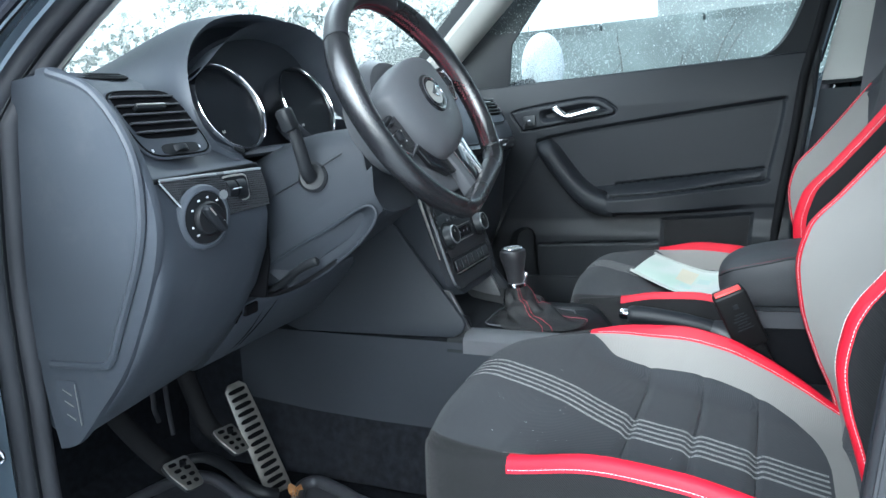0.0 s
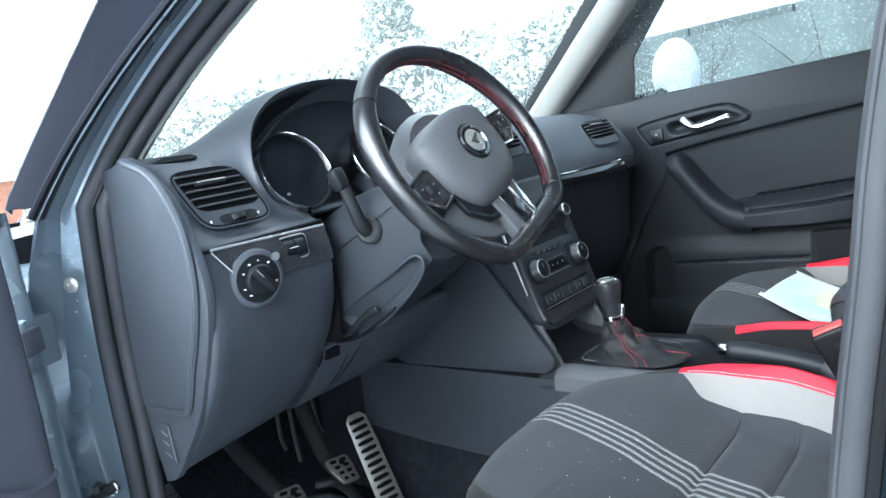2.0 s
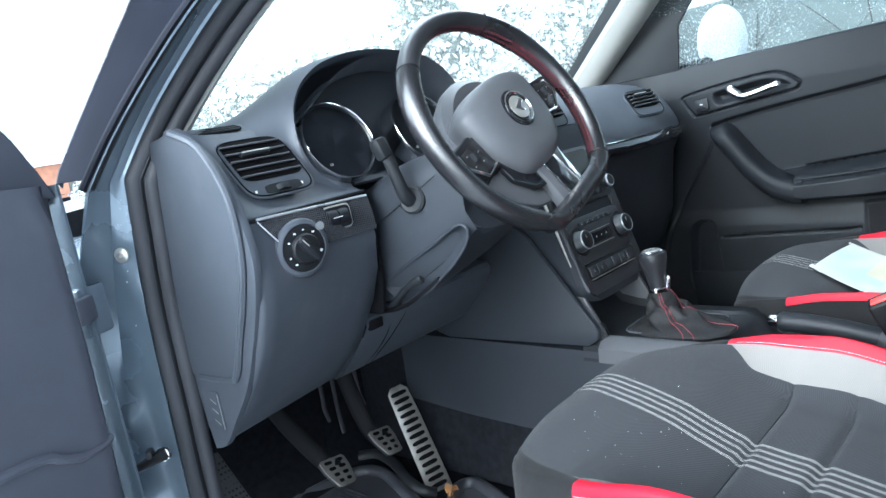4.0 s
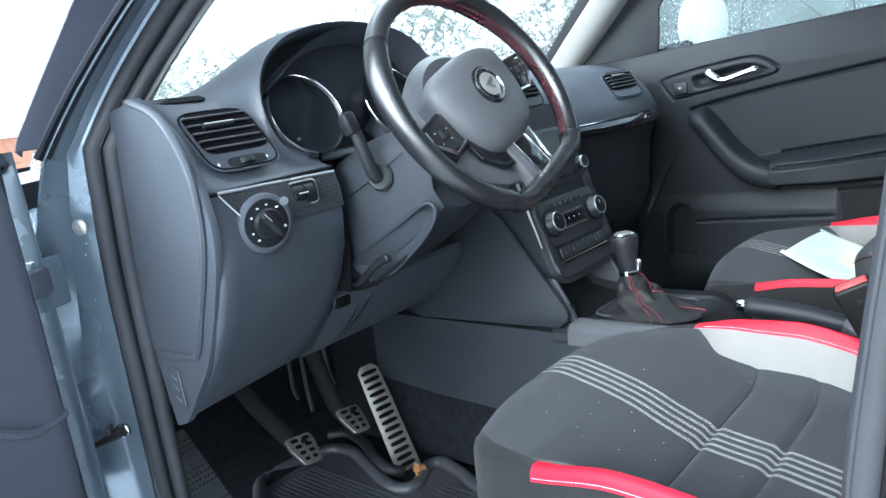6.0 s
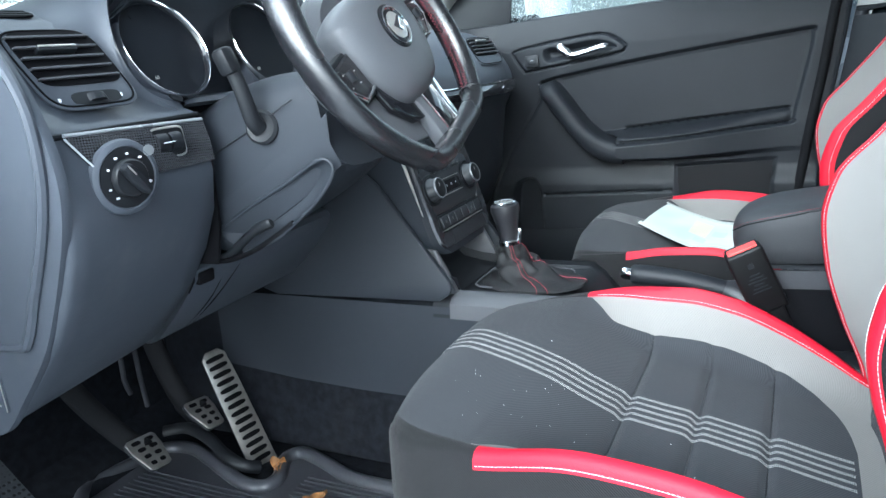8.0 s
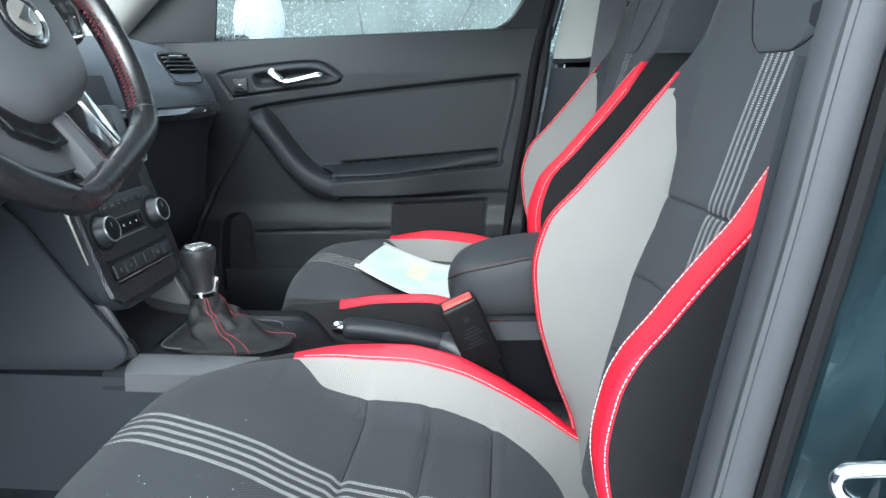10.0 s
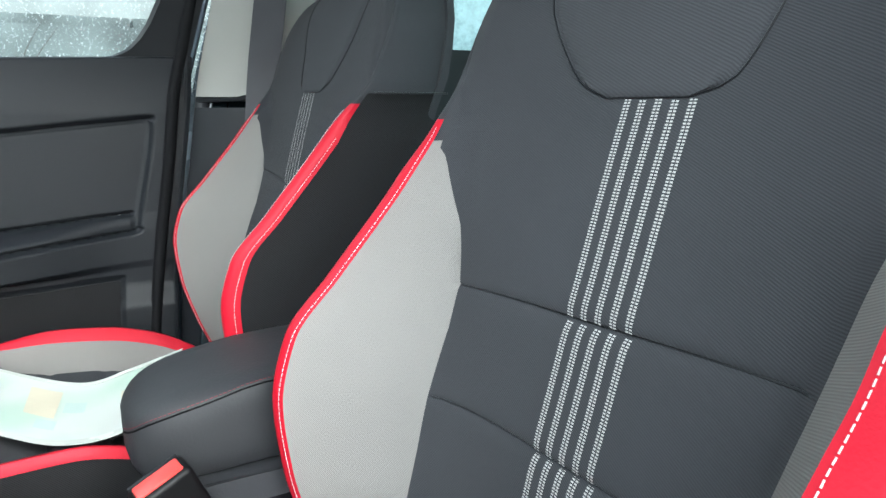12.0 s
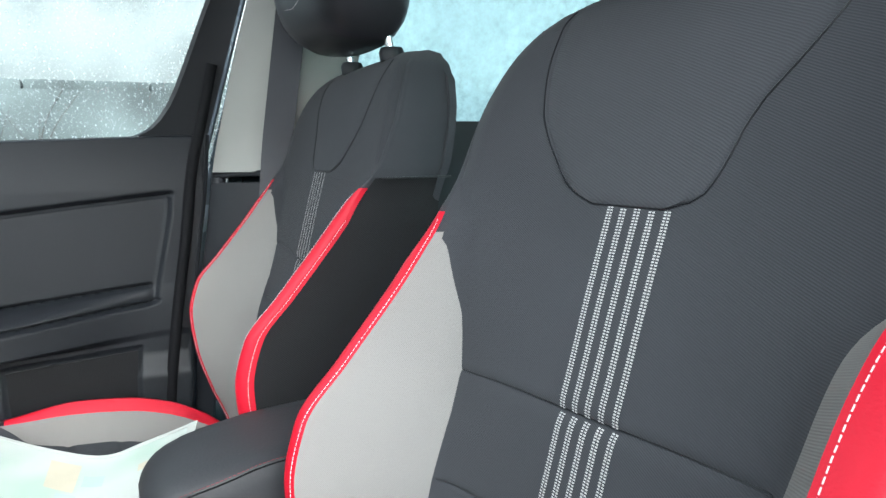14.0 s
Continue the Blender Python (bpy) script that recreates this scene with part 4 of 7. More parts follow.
for cy in (-0.468, -0.283):
    g = facing((-0.530, cy, 1.125), (0.93, 0.0, 0.37))
    ring = part("dial_ring", lathe([(0.0612, -0.006), (0.0618, 0.0), (0.0632, 0.0024), (0.0646, 0.0), (0.0652, -0.006), (0.0650, -0.035)], g, 48, caps=False), CHROME, dash, "chrome ringed round dial")
    part("dial_cone", lathe([(0.0612, -0.005), (0.0600, -0.020), (0.058, -0.030)], g, 48, caps=False), BLACK, ring)
    part("dial_glass", lathe([(0.0, -0.008), (0.061, -0.008)], g, 40), DIALFACE, ring)
    for a in range(-60, 241, 60):
        part("dial_mark", prism([(-0.0006, 0.048), (0.0006, 0.048), (0.0006, 0.053), (-0.0006, 0.053)], 0.0004, g @ pose(0, 0, -0.0078, 0, 0, a - 90), 0), SOFT, ring)
    lettering("60", 0.0065, SATIN, g @ pose(-0.028, -0.034, -0.0075), ring)
part("reset_button", prism(oval(0.018, 0.011, 16, 3), 0.004, facing((-0.512, -0.487, 1.066), (0.93, 0, 0.37)) @ pose(0, 0, 0, 0, 0, -30), 0.001), BLACK, dash, "small black trip button")
part("cluster_shelf", grid([[(x, y, z) for y in np.linspace(-0.462, -0.17, 6)] for x, z in ((-0.60, 1.056), (-0.54, 1.064), (-0.526, 1.062), (-0.521, 1.056), (-0.530, 1.051), (-0.60, 1.050))]), DASH, dash)
# black sheet set back here, its colour giving the opening its shade
part("recess", grid([[(x, y, z) for y in np.linspace(-0.470, -0.128, 6)] for x, z in ((-0.61, 1.04), (-0.62, 0.95), (-0.63, 0.80))]), BLACK, dash, "black backing sheet for the shade round the column")
knee_rows = []
for y in list(np.linspace(-0.4675, -0.126, 18)):
    b = (y + 0.468) / 0.34
    knee_rows.append([(x - 0.010 * b, y, z) for x, z in ((-0.66, 0.850), (-0.585, 0.846), (-0.566, 0.842), (-0.560, 0.834), (-0.562, 0.822), (-0.576, 0.804), (-0.598, 0.780), (-0.624, 0.755), (-0.646, 0.735), (-0.660, 0.724), (-0.676, 0.718), (-0.71, 0.722), (-0.85, 0.78))])
part("under_panel", grid(knee_rows), DASH, dash, "lower knee panel")
part("panel_joint", tube([(x + 0.001, -0.4680, z) for x, y, z in knee_rows[0][3:6]], 0.0012, 6), PIT, dash)
part("flap_notch", block((0.014, 0.030, 0.018), (-0.566, -0.445, 0.822), (0, 8, 0), 0.003), PIT, dash)
for ya, yb in ((-0.402, -0.400), (-0.366, -0.386)):
    part("flap_joint", tube(spline([(-0.563, ya, 0.828), (-0.580, ya + 0.45 * (yb - ya), 0.803), (-0.616, yb, 0.764), (-0.660, yb - 0.010, 0.726)], 4), 0.0011, 5), PIT, dash)

# added sheet covers the shroud's rear in black, as shade would
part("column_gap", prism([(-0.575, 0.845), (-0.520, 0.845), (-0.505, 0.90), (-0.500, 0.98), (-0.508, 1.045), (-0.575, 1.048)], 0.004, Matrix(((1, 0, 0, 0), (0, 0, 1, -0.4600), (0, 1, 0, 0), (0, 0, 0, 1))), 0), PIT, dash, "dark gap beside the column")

# passenger's half
PROF = [(-1.04, 1.120), (-0.85, 1.138), (-0.70, 1.148), (-0.60, 1.142), (-0.545, 1.128), (-0.505, 1.108), (-0.478, 1.082), (-0.458, 1.050), (-0.450, 1.032), (-0.447, 1.016)]
PLOW = [(-0.449, 0.990), (-0.456, 0.975), (-0.470, 0.950), (-0.478, 0.90), (-0.492, 0.80), (-0.53, 0.71), (-0.60, 0.66), (-0.75, 0.65)]
pback = keyed([(-0.17, -0.05), (0.05, -0.045), (0.20, -0.012), (0.40, 0.0), (0.52, -0.014), (0.60, -0.044), (0.66, -0.078), (0.70, -0.115)])
pys = [-0.168, -0.10, 0.0, 0.08, 0.13, 0.20, 0.30, 0.40, 0.48, 0.54, 0.59, 0.63, 0.66, 0.685, 0.70]
part("upper_panel", grid([[(x + pback(y) * min(1, (x + 1.04) / 0.3), y, z - 0.012 * max(0, y - 0.5) / 0.17) for x, z in PROF] for y in pys]), DASH, dash)
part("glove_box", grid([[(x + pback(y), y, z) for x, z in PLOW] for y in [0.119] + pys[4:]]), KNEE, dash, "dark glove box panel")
part("gloss_strip", grid([[(-0.446 + pback(y) + dx, y, 0.986 + z - 0.010 * (y - 0.17)) for dx, z in ((-0.006, 0.032), (0.003, 0.028), (0.009, 0.016), (0.006, 0.004), (-0.006, 0.0))] for y in pys[4:-3]]), GLOSS, dash, "glossy black trim strip")
part("strip_edge", tube([(-0.4425 + pback(y), y, 1.016 - 0.010 * (y - 0.17)) for y in pys[4:-3]], 0.0014, 6), CHROME, dash)
vent((-0.4785, 0.405, 1.083), (0.79, -0.06, 0.60), 0.128, 0.078, dash, skew=0.16, knobs=False, slats=5)
for cy in (-0.055, 0.055):
    vent((-0.503, cy, 1.098), (0.90, 0, 0.45), 0.092, 0.062, dash, knobs=False, slats=4)

# ---- centre stack ----
STACKP = principled("stack_plastic", (0.030, 0.033, 0.038), 0.42, spec=0.45, vary=0.1, bump=0.15, gscale=600)
stack = thing("centre_stack", "black centre stack with radio and climate controls", "dashboard", (-0.43, 0, 0.9))


def face_x(z):
    return -0.374 - 0.30 * (z - 0.77)


rows = []
for z in [0.752, 0.765, 0.78, 0.80, 0.85, 0.90, 0.95, 1.0, 1.05, 1.072]:
    w = 0.110 - (0.03 if z < 0.756 else 0.012 if z < 0.77 else 0.0)
    rows.append([(face_x(z) - 0.12, -w - 0.004, z), (face_x(z) - 0.010, -w, z), (face_x(z), -w + 0.010, z), (face_x(z) + 0.002, 0, z), (face_x(z), w - 0.010, z), (face_x(z) - 0.010, w, z), (face_x(z) - 0.12, w + 0.004, z)])
part("stack_body", grid(rows), KNEE, stack)
frame_pts = [(-0.108, 0.955), (-0.108, 0.80), (-0.104, 0.776), (-0.088, 0.764), (0.088, 0.764), (0.104, 0.776), (0.108, 0.80), (0.108, 0.955)]
frame_in = [(-0.086, 0.955), (-0.086, 0.81), (-0.083, 0.795), (-0.075, 0.790), (0.075, 0.790), (0.083, 0.795), (0.086, 0.81), (0.086, 0.955)]
part("surround", grid([[(face_x(z) + 0.002, y, z) for y, z in frame_pts], [(face_x(z) + 0.007, y * 0.985, z + 0.002) for y, z in frame_pts], [(face_x(z) + 0.007, y * 1.01, z - 0.001) for y, z in frame_in], [(face_x(z) + 0.001, y, z) for y, z in frame_in]]), CARBON, stack, "carbon look surround")
part("surround_edge", tube([(face_x(0.79 + 0.165 * t) - 0.004, -0.1125, 0.79 + 0.165 * t) for t in np.linspace(0.22, 1, 6)], [0.0008, 0.0016, 0.0022, 0.0026, 0.0030, 0.0032], 6), SATIN, stack, "silver edge line")
fm = facing((face_x(0.862) + 0.003, 0, 0.862), (1, 0, 0.30))
cl = part("climate_panel", prism(oval(0.186, 0.086, 32, 9), 0.004, fm, 0.0015), STACKP, stack, "climate control panel")
for y in (-0.074, 0.074):
    k = part("rotary_knob", lathe([(0.0205, 0), (0.0205, 0.004), (0.0190, 0.006), (0.0180, 0.017), (0.0165, 0.019), (0, 0.0185)], fm @ pose(y, 0, 0.004), 32), STACKP, stack, "black knob with dull metal ring")
    part("knob_ring", lathe([(0.0180, 0.0170), (0.0184, 0.0185), (0.0174, 0.0200), (0.0162, 0.0192)], fm @ pose(y, 0, 0.004), 32, caps=False), RINGS, k)
    part("knob_cap", lathe([(0.0165, 0.0185), (0.0150, 0.0192), (0, 0.0194)], fm @ pose(y, 0, 0.004), 28), BLACK, k)
    part("knob_mark", prism(oval(0.0014, 0.007, 8, 4), 0.0005, fm @ pose(y, 0.006, 0.0234), 0), SATIN, k)
    part("knob_foot", lathe([(0.0275, 0.0), (0.0270, 0.003), (0.0240, 0.0036)], fm @ pose(y, 0, 0.004), 32, caps=False), SOFT, k)
part("display", prism(oval(0.072, 0.020, 16, 9), 0.002, fm @ pose(0, -0.004, 0.004), 0), GLOSS, cl)
part("display_edge", prism(oval(0.078, 0.002, 8, 9), 0.0025, fm @ pose(0, -0.018, 0.004), 0), SATIN, cl)
part("display_edge", prism(oval(0.078, 0.0012, 8, 9), 0.0025, fm @ pose(0, 0.010, 0.004), 0), SATIN, cl)
for k in range(3):
    part("display_mark", prism(oval(0.002, 0.0032, 8, 9), 0.0004, fm @ pose(-0.018 + 0.018 * k, -0.003, 0.006), 0), WHITE, cl)
for k in range(6):
    b = part("button", moved(block((0.0175, 0.009, 0.004), (-0.048 + 0.0192 * k, 0.029, 0.005), bevel=0.0012), fm), STACKP, cl)
    part("button_symbol", prism(oval(0.0050, 0.0012, 8, 4), 0.0003, fm @ pose(-0.048 + 0.0192 * k, 0.029, 0.0071), 0), SATIN, cl)
bm_ = facing((face_x(0.806) + 0.003, 0, 0.806), (1, 0, 0.30))
bar = part("button_bar", prism(oval(0.176, 0.028, 20, 9), 0.004, bm_, 0.001), BLACK, stack, "row of square switches")
for k in range(6):
    part("button", moved(block((0.0255, 0.019, 0.004), (-0.0675 + 0.027 * k, 0, 0.005), bevel=0.0012), bm_), STACKP, bar)
    if k in (0, 1, 4):
        for q in (-0.002, 0.001):
            part("symbol", prism(oval(0.0050, 0.0010, 8, 5), 0.0003, bm_ @ pose(-0.0675 + 0.027 * k, q, 0.0072), 0), SATIN, bar)
part("button_line", prism(oval(0.166, 0.0014, 8, 9), 0.0044, bm_ @ pose(0, -0.0145, 0.002), 0), SATIN, bar)
rm = facing((face_x(0.975) + 0.003, 0, 0.975), (1, 0, 0.30))
radio = part("radio", prism(oval(0.196, 0.110, 32, 10), 0.005, rm, 0.002), STACKP, stack, "radio with dark screen")
part("screen", prism(oval(0.128, 0.074, 20, 12), 0.001, rm @ pose(0, 0.012, 0.005), 0), GLOSS, radio)
for k in range(6):
    part("button", moved(block((0.018, 0.012, 0.004), (-0.050 + 0.020 * k, -0.040, 0.006), bevel=0.0012), rm), SOFT, radio)
for y in (-0.083, 0.083):
    kk = part("rotary_knob", lathe([(0.013, 0.004), (0.0125, 0.016), (0.011, 0.018), (0, 0.018)], rm @ pose(y, -0.028, 0.002), 24), BLACK, radio)
    part("knob_ring", lathe([(0.0128, 0.014), (0.0132, 0.016), (0.0118, 0.0185), (0.0105, 0.018)], rm @ pose(y, -0.028, 0.002), 24, caps=False), RINGS, kk)

# ---- console and tunnel ----
con = thing("centre_console", "black plastic centre console with storage well", "console", (-0.2, 0, 0.5))
for sd in (-1, 1):
    pan = [(-0.80, 0.70), (-0.80, 0.96), (-0.56, 0.96), (-0.470, 0.885), (-0.352, 0.722), (-0.346, 0.708), (-0.352, 0.695), (-0.372, 0.682), (-0.72, 0.674)]
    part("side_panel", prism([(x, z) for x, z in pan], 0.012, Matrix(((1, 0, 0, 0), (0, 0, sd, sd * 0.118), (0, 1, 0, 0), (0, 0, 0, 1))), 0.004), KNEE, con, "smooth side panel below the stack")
def sunk(x):
    """How far the console drops behind the gear lever."""
    k = min(1.0, max(0.0, (x + 0.17) / 0.06))
    return 0.055 * k * k * (3 - 2 * k)


CX = [-1.05, -0.8, -0.5, -0.385, -0.3, -0.2, -0.17, -0.15, -0.13, -0.11, 0.0, 0.2, 0.4, 0.55]
part("tunnel", grid([[(x, -0.150, 0.36), (x, -0.135, 0.50), (x, -0.128, 0.672 - sunk(x)), (x, -0.115, 0.676 - sunk(x)), (x, 0.115, 0.676 - sunk(x)), (x, 0.128, 0.672 - sunk(x)), (x, 0.135, 0.50), (x, 0.150, 0.36)] for x in CX]), CARPET, con, "black carpeted tunnel side")
part("side_skirt", grid([[(x, -0.1385, z0), (x, -0.133, 0.60), (x, -0.1305, 0.674 - sunk(x))] for x, z0 in ((-0.88, 0.52), (-0.70, 0.505), (-0.55, 0.50), (-0.35, 0.50), (-0.17, 0.50), (-0.11, 0.50), (0.2, 0.5))]), KNEE, con, "black plastic lower side")
part("top_tray", grid([[(x, y, z - sunk(x)) for y, z in ((-0.132, 0.655), (-0.128, 0.678), (-0.118, 0.687), (-0.085, 0.689), (-0.080, 0.684), (0.080, 0.684), (0.085, 0.689), (0.118, 0.687), (0.128, 0.678), (0.132, 0.655))] for x in CX[3:-1]]), BLACK, con)
part("front_rail", grid([[(x, -0.1335, 0.655), (x, -0.130, 0.680), (x, -0.119, 0.6895), (x, -0.088, 0.6915)] for x in np.linspace(-0.352, -0.175, 6)]), HUB, con, "grey console rail")
part("storage_well", grid([[(x, -0.100, z + 0.03), (x, -0.085, z), (x, 0.085, z), (x, 0.100, z + 0.03)] for x, z in ((-0.35, 0.688), (-0.385, 0.692), (-0.42, 0.70), (-0.445, 0.725), (-0.455, 0.77))]), BLACK, con, "dark storage well")
for sd in (-1, 1):
    part("well_cheek", prism([(-0.46, 0.68), (-0.345, 0.68), (-0.362, 0.72), (-0.385, 0.765), (-0.46, 0.775)], 0.010, Matrix(((1, 0, 0, 0), (0, 0, sd, sd * 0.092), (0, 1, 0, 0), (0, 0, 0, 1))), 0.003), HUB, con)
part("gear_surround", prism(oval(0.155, 0.125, 32, 6), 0.006, pose(-0.262, 0.0, 0.684, 0, 0, 0), 0.002), BLACK, con, "black gear lever surround")
part("surround_line", tube([(x * 0.157 / 2 / 0.5 * 0.5 * 2 - 0.262, y, 0.690) for x, y in oval(1.0, 0.127, 40, 6)], 0.0016, 5, closed=True), HUB, con)

gear = thing("gear_lever", "gear lever with leather knob, chrome collar and stitched boot", "gear lever", (-0.26, -0.005, 0.69))
boot = []
b_lo = keyed([(0, -0.336), (0.05, -0.334), (0.14, -0.316), (0.3, -0.311), (0.6, -0.3075), (1, -0.3045)])
b_hi = keyed([(0, -0.150), (0.06, -0.152), (0.16, -0.180), (0.30, -0.207), (0.5, -0.232), (0.75, -0.253), (1, -0.266)])
b_w = keyed([(0, 0.062), (0.06, 0.062), (0.15, 0.050), (0.35, 0.037), (0.6, 0.028), (0.85, 0.0215), (1, 0.0185)])
for t in np.linspace(0, 1, 30):
    z = 0.688 + 0.066 * t
    mid_x, rad_x, rad_y = (b_lo(t) + b_hi(t)) / 2, (b_hi(t) - b_lo(t)) / 2, b_w(t)
    cy = -0.018 + 0.013 * t
    ring_pts = []
    for k in range(64):
        a = 2 * math.pi * k / 64
        free = 4 * t * (1 - t)
        slump = free * (0.10 * math.sin(4 * a + 7 * t + 0.6) + 0.05 * math.sin(9 * a - 13 * t) + 0.05 * math.sin(5 * a + 19 * t))
        sag = free * 0.007 * math.sin(3 * a - 15 * t + 1.0) * (0.4 + 0.6 * max(0, math.cos(a)))
        ring_pts.append((mid_x + rad_x * math.cos(a) * (1 + slump), cy + rad_y * math.sin(a) * (1 + slump), z + sag))
    boot.append(ring_pts)
part("boot", grid(boot, ring=True), BOOT, gear, "black leather boot with red stitching")
part("stitching", dashes([Vector(r[51]) + Vector((0.0004, -0.0012, 0.0007)) for r in boot], 0.003, 0.0012, 0.0007), BRIGHTRED, gear)
part("stitching", dashes([Vector(r[53]) + Vector((0.0006, -0.0012, 0.0007)) for r in boot]
            , 0.003, 0.0012, 0.0007), BRIGHTRED, gear)
part("stitching", dashes([Vector(r[2]) + Vector((0.0010, -0.0006, 0.0008)) for r in boot], 0.003, 0.0012, 0.0007), BRIGHTRED, gear)
gm = pose(-0.286, -0.005, 0.755, 0, -4, 0)
part("collar", lathe([(0.0165, -0.004), (0.019, -0.003), (0.0195, 0.004), (0.0175, 0.006), (0, 0.006)], gm, 28), CHROME, gear, "chrome collar")
part("collar_tab", moved(block((0.007, 0.010, 0.026), (0.018, 0.004, 0.012), (0, 12, 0), 0.003), gm), CHROME, gear)
kn = part("knob", lathe([(0.0150, 0.004), (0.0165, 0.012), (0.0185, 0.030), (0.0235, 0.050), (0.0255, 0.060), (0.0245, 0.068), (0.020, 0.072), (0, 0.0725)], gm, 32), SMOOTHL, gear, "black leather knob")
part("cap_ring", lathe([(0.0205, 0.0708), (0.0215, 0.0725), (0.0190, 0.0745), (0.0170, 0.0738)], gm, 32, caps=False), CHROME, kn)
part("shift_plate", lathe([(0.017, 0.0735), (0.012, 0.0748), (0, 0.0752)], gm, 28), SATIN, kn, "silver gear pattern plate")
for dx in (-0.007, 0, 0.007):
    part("pattern_line", moved(block((0.001, 0.012, 0.0006), (dx, 0, 0.0755), bevel=0), gm), BLACK, kn)

hb = thing("handbrake", "black handbrake lever with chrome button", "handbrake", (0.05, -0.045, 0.68))
hp_ = spline([(-0.066, -0.049, 0.722), (-0.03, -0.047, 0.720), (0.03, -0.044, 0.711), (0.08, -0.042, 0.699), (0.14, -0.04, 0.684)], 5)
part("grip", tube(hp_, [0.0125] + [0.0155] * 10 + [0.015] * 5 + [0.016] * 5, 16), SOFT, hb)
part("button", lathe([(0.0, -0.004), (0.0095, -0.004), (0.0095, 0.010), (0.0075, 0.013), (0, 0.013)], facing((-0.068, -0.049, 0.7225), (-1, 0, 0.08)), 20), CHROME, hb, "chrome release button")
part("gaiter", tube(spline([(0.07, -0.042, 0.700), (0.095, -0.042, 0.690), (0.120, -0.042, 0.668)], 4), [0.017, 0.019, 0.022, 0.024, 0.027, 0.03, 0.032, 0.034, 0.036], 14), SMOOTHL, hb)

arm = thing("armrest", "black padded centre armrest with red stitching", "armrest", (0.2, 0.02, 0.69))
pad_top = keyed([(0.080, 0.795), (0.084, 0.802), (0.10, 0.816), (0.139, 0.830), (0.227, 0.840), (0.40, 0.848)])
pad_seam = keyed([(0.080, 0.787), (0.084, 0.792), (0.10, 0.804), (0.123, 0.812), (0.156, 0.820), (0.20, 0.830), (0.40, 0.839)])
pad_low = keyed([(0.080, 0.772), (0.086, 0.757), (0.10, 0.748), (0.12, 0.746), (0.20, 0.750), (0.40, 0.754)])
pad_half = keyed([(0.080, 0.030), (0.084, 0.046), (0.093, 0.060), (0.11, 0.070), (0.15, 0.0755), (0.40, 0.078)])
rows = []
for x in [0.080, 0.0815, 0.084, 0.088, 0.093, 0.10] + list(np.linspace(0.11, 0.38, 16)):
    w, lo, mi, hi = pad_half(x), pad_low(x), pad_seam(x), pad_top(x)
    side = [(w * 0.90, lo), (w * 0.975, lo + 0.004), (w * 0.995, lo + 0.35 * (mi - lo)), (w, lo + 0.7 * (mi - lo)), (w * 0.995, mi - 0.002), (w * 0.985, mi), (w * 0.975, mi + 0.002),
            (w * 0.92, mi + 0.42 * (hi - mi)), (w * 0.80, mi + 0.75 * (hi - mi)), (w * 0.60, mi + 0.93 * (hi - mi)), (w * 0.30, hi)]
    rows.append([(x, 0.018 - y, z) for y, z in side] + [(x, 0.018 + y, z) for y, z in side[::-1]])
part("pad", grid(rows, ring=True, caps=True), PADDED, arm, "black leatherette pad", 60)
part("pad_seam", tube([(r[5][0], r[5][1] + 0.0004, r[5][2]) for r in rows], 0.0011, 6), PIT, arm)
part("stitching", dashes([(r[6][0], r[6][1] - 0.0004, r[6][2] + 0.0018) for r in rows], 0.003, 0.0012, 0.0004), REDTHREAD, arm)
part("armrest_box", grid([[(x, y, z) for x, z in ((0.112, 0.716), (0.112, 0.742), (0.14, 0.747), (0.40, 0.751))] for y in (-0.070, -0.066, 0.10, 0.104)]), CONSOLE, arm, "grey plastic storage box")
part("armrest_box", grid([[(x, -0.0705, 0.716 + 0.04 * (x - 0.112)), (x, -0.0705, 0.744 + 0.025 * (x - 0.112))] for x in (0.112, 0.25, 0.40)], thick=0.004), CONSOLE, arm)
# near-black colour holds the deep shade under the armrest
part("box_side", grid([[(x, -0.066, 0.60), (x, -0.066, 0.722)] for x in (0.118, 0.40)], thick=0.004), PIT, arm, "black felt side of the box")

# ---- steering wheel and column ----
W = Vector((-0.284, -0.361, 1.112))
ti, ya = radians(26.7), radians(-2.2)
WN = Vector((math.cos(ti) * math.cos(ya), math.sin(ya) * math.cos(ti), math.sin(ti)))
WA = Vector((0, 0, 1)).cross(WN).normalized()
WB = WN.cross(WA)
WM = Matrix.Translation(W) @ Matrix((WA, WB, WN)).transposed().to_4x4() @ pose(0, 0, 0, 0, 0, 20)
wheel = thing("steering_wheel", "flat-bottomed black leather steering wheel with red stitching", "steering wheel", tuple(W))


def rim_at(a, r=0.1645):
    x, y = r * math.cos(a), r * math.sin(a)
    low = -0.146
    if y < low + 0.014:
        y = low + 0.014 - 0.014 * math.tanh((low + 0.014 - y) / 0.014)
        x *= 1.03
    return Vector((x, y, 0))


N = 96
rows = []
for k in range(N):
    a = 2 * math.pi * k / N
    p, nx = rim_at(a), rim_at(a + 0.02)
    d = (nx - p).normalized()
    outw = Vector((d.y, -d.x, 0))
    thick = 0.0148 + 0.0020 * math.exp(-((math.sin((a - radians(35)) / 2) / 0.15) ** 2)) + 0.0022 * math.exp(-((math.sin((a - radians(145)) / 2) / 0.15) ** 2))
    rows.append([WM @ (p + outw * thick * 0.92 * math.cos(b) + Vector((0, 0, 1)) * thick * 1.12 * math.sin(b)) for b in [2 * math.pi * q / 18 for q in range(18)]])


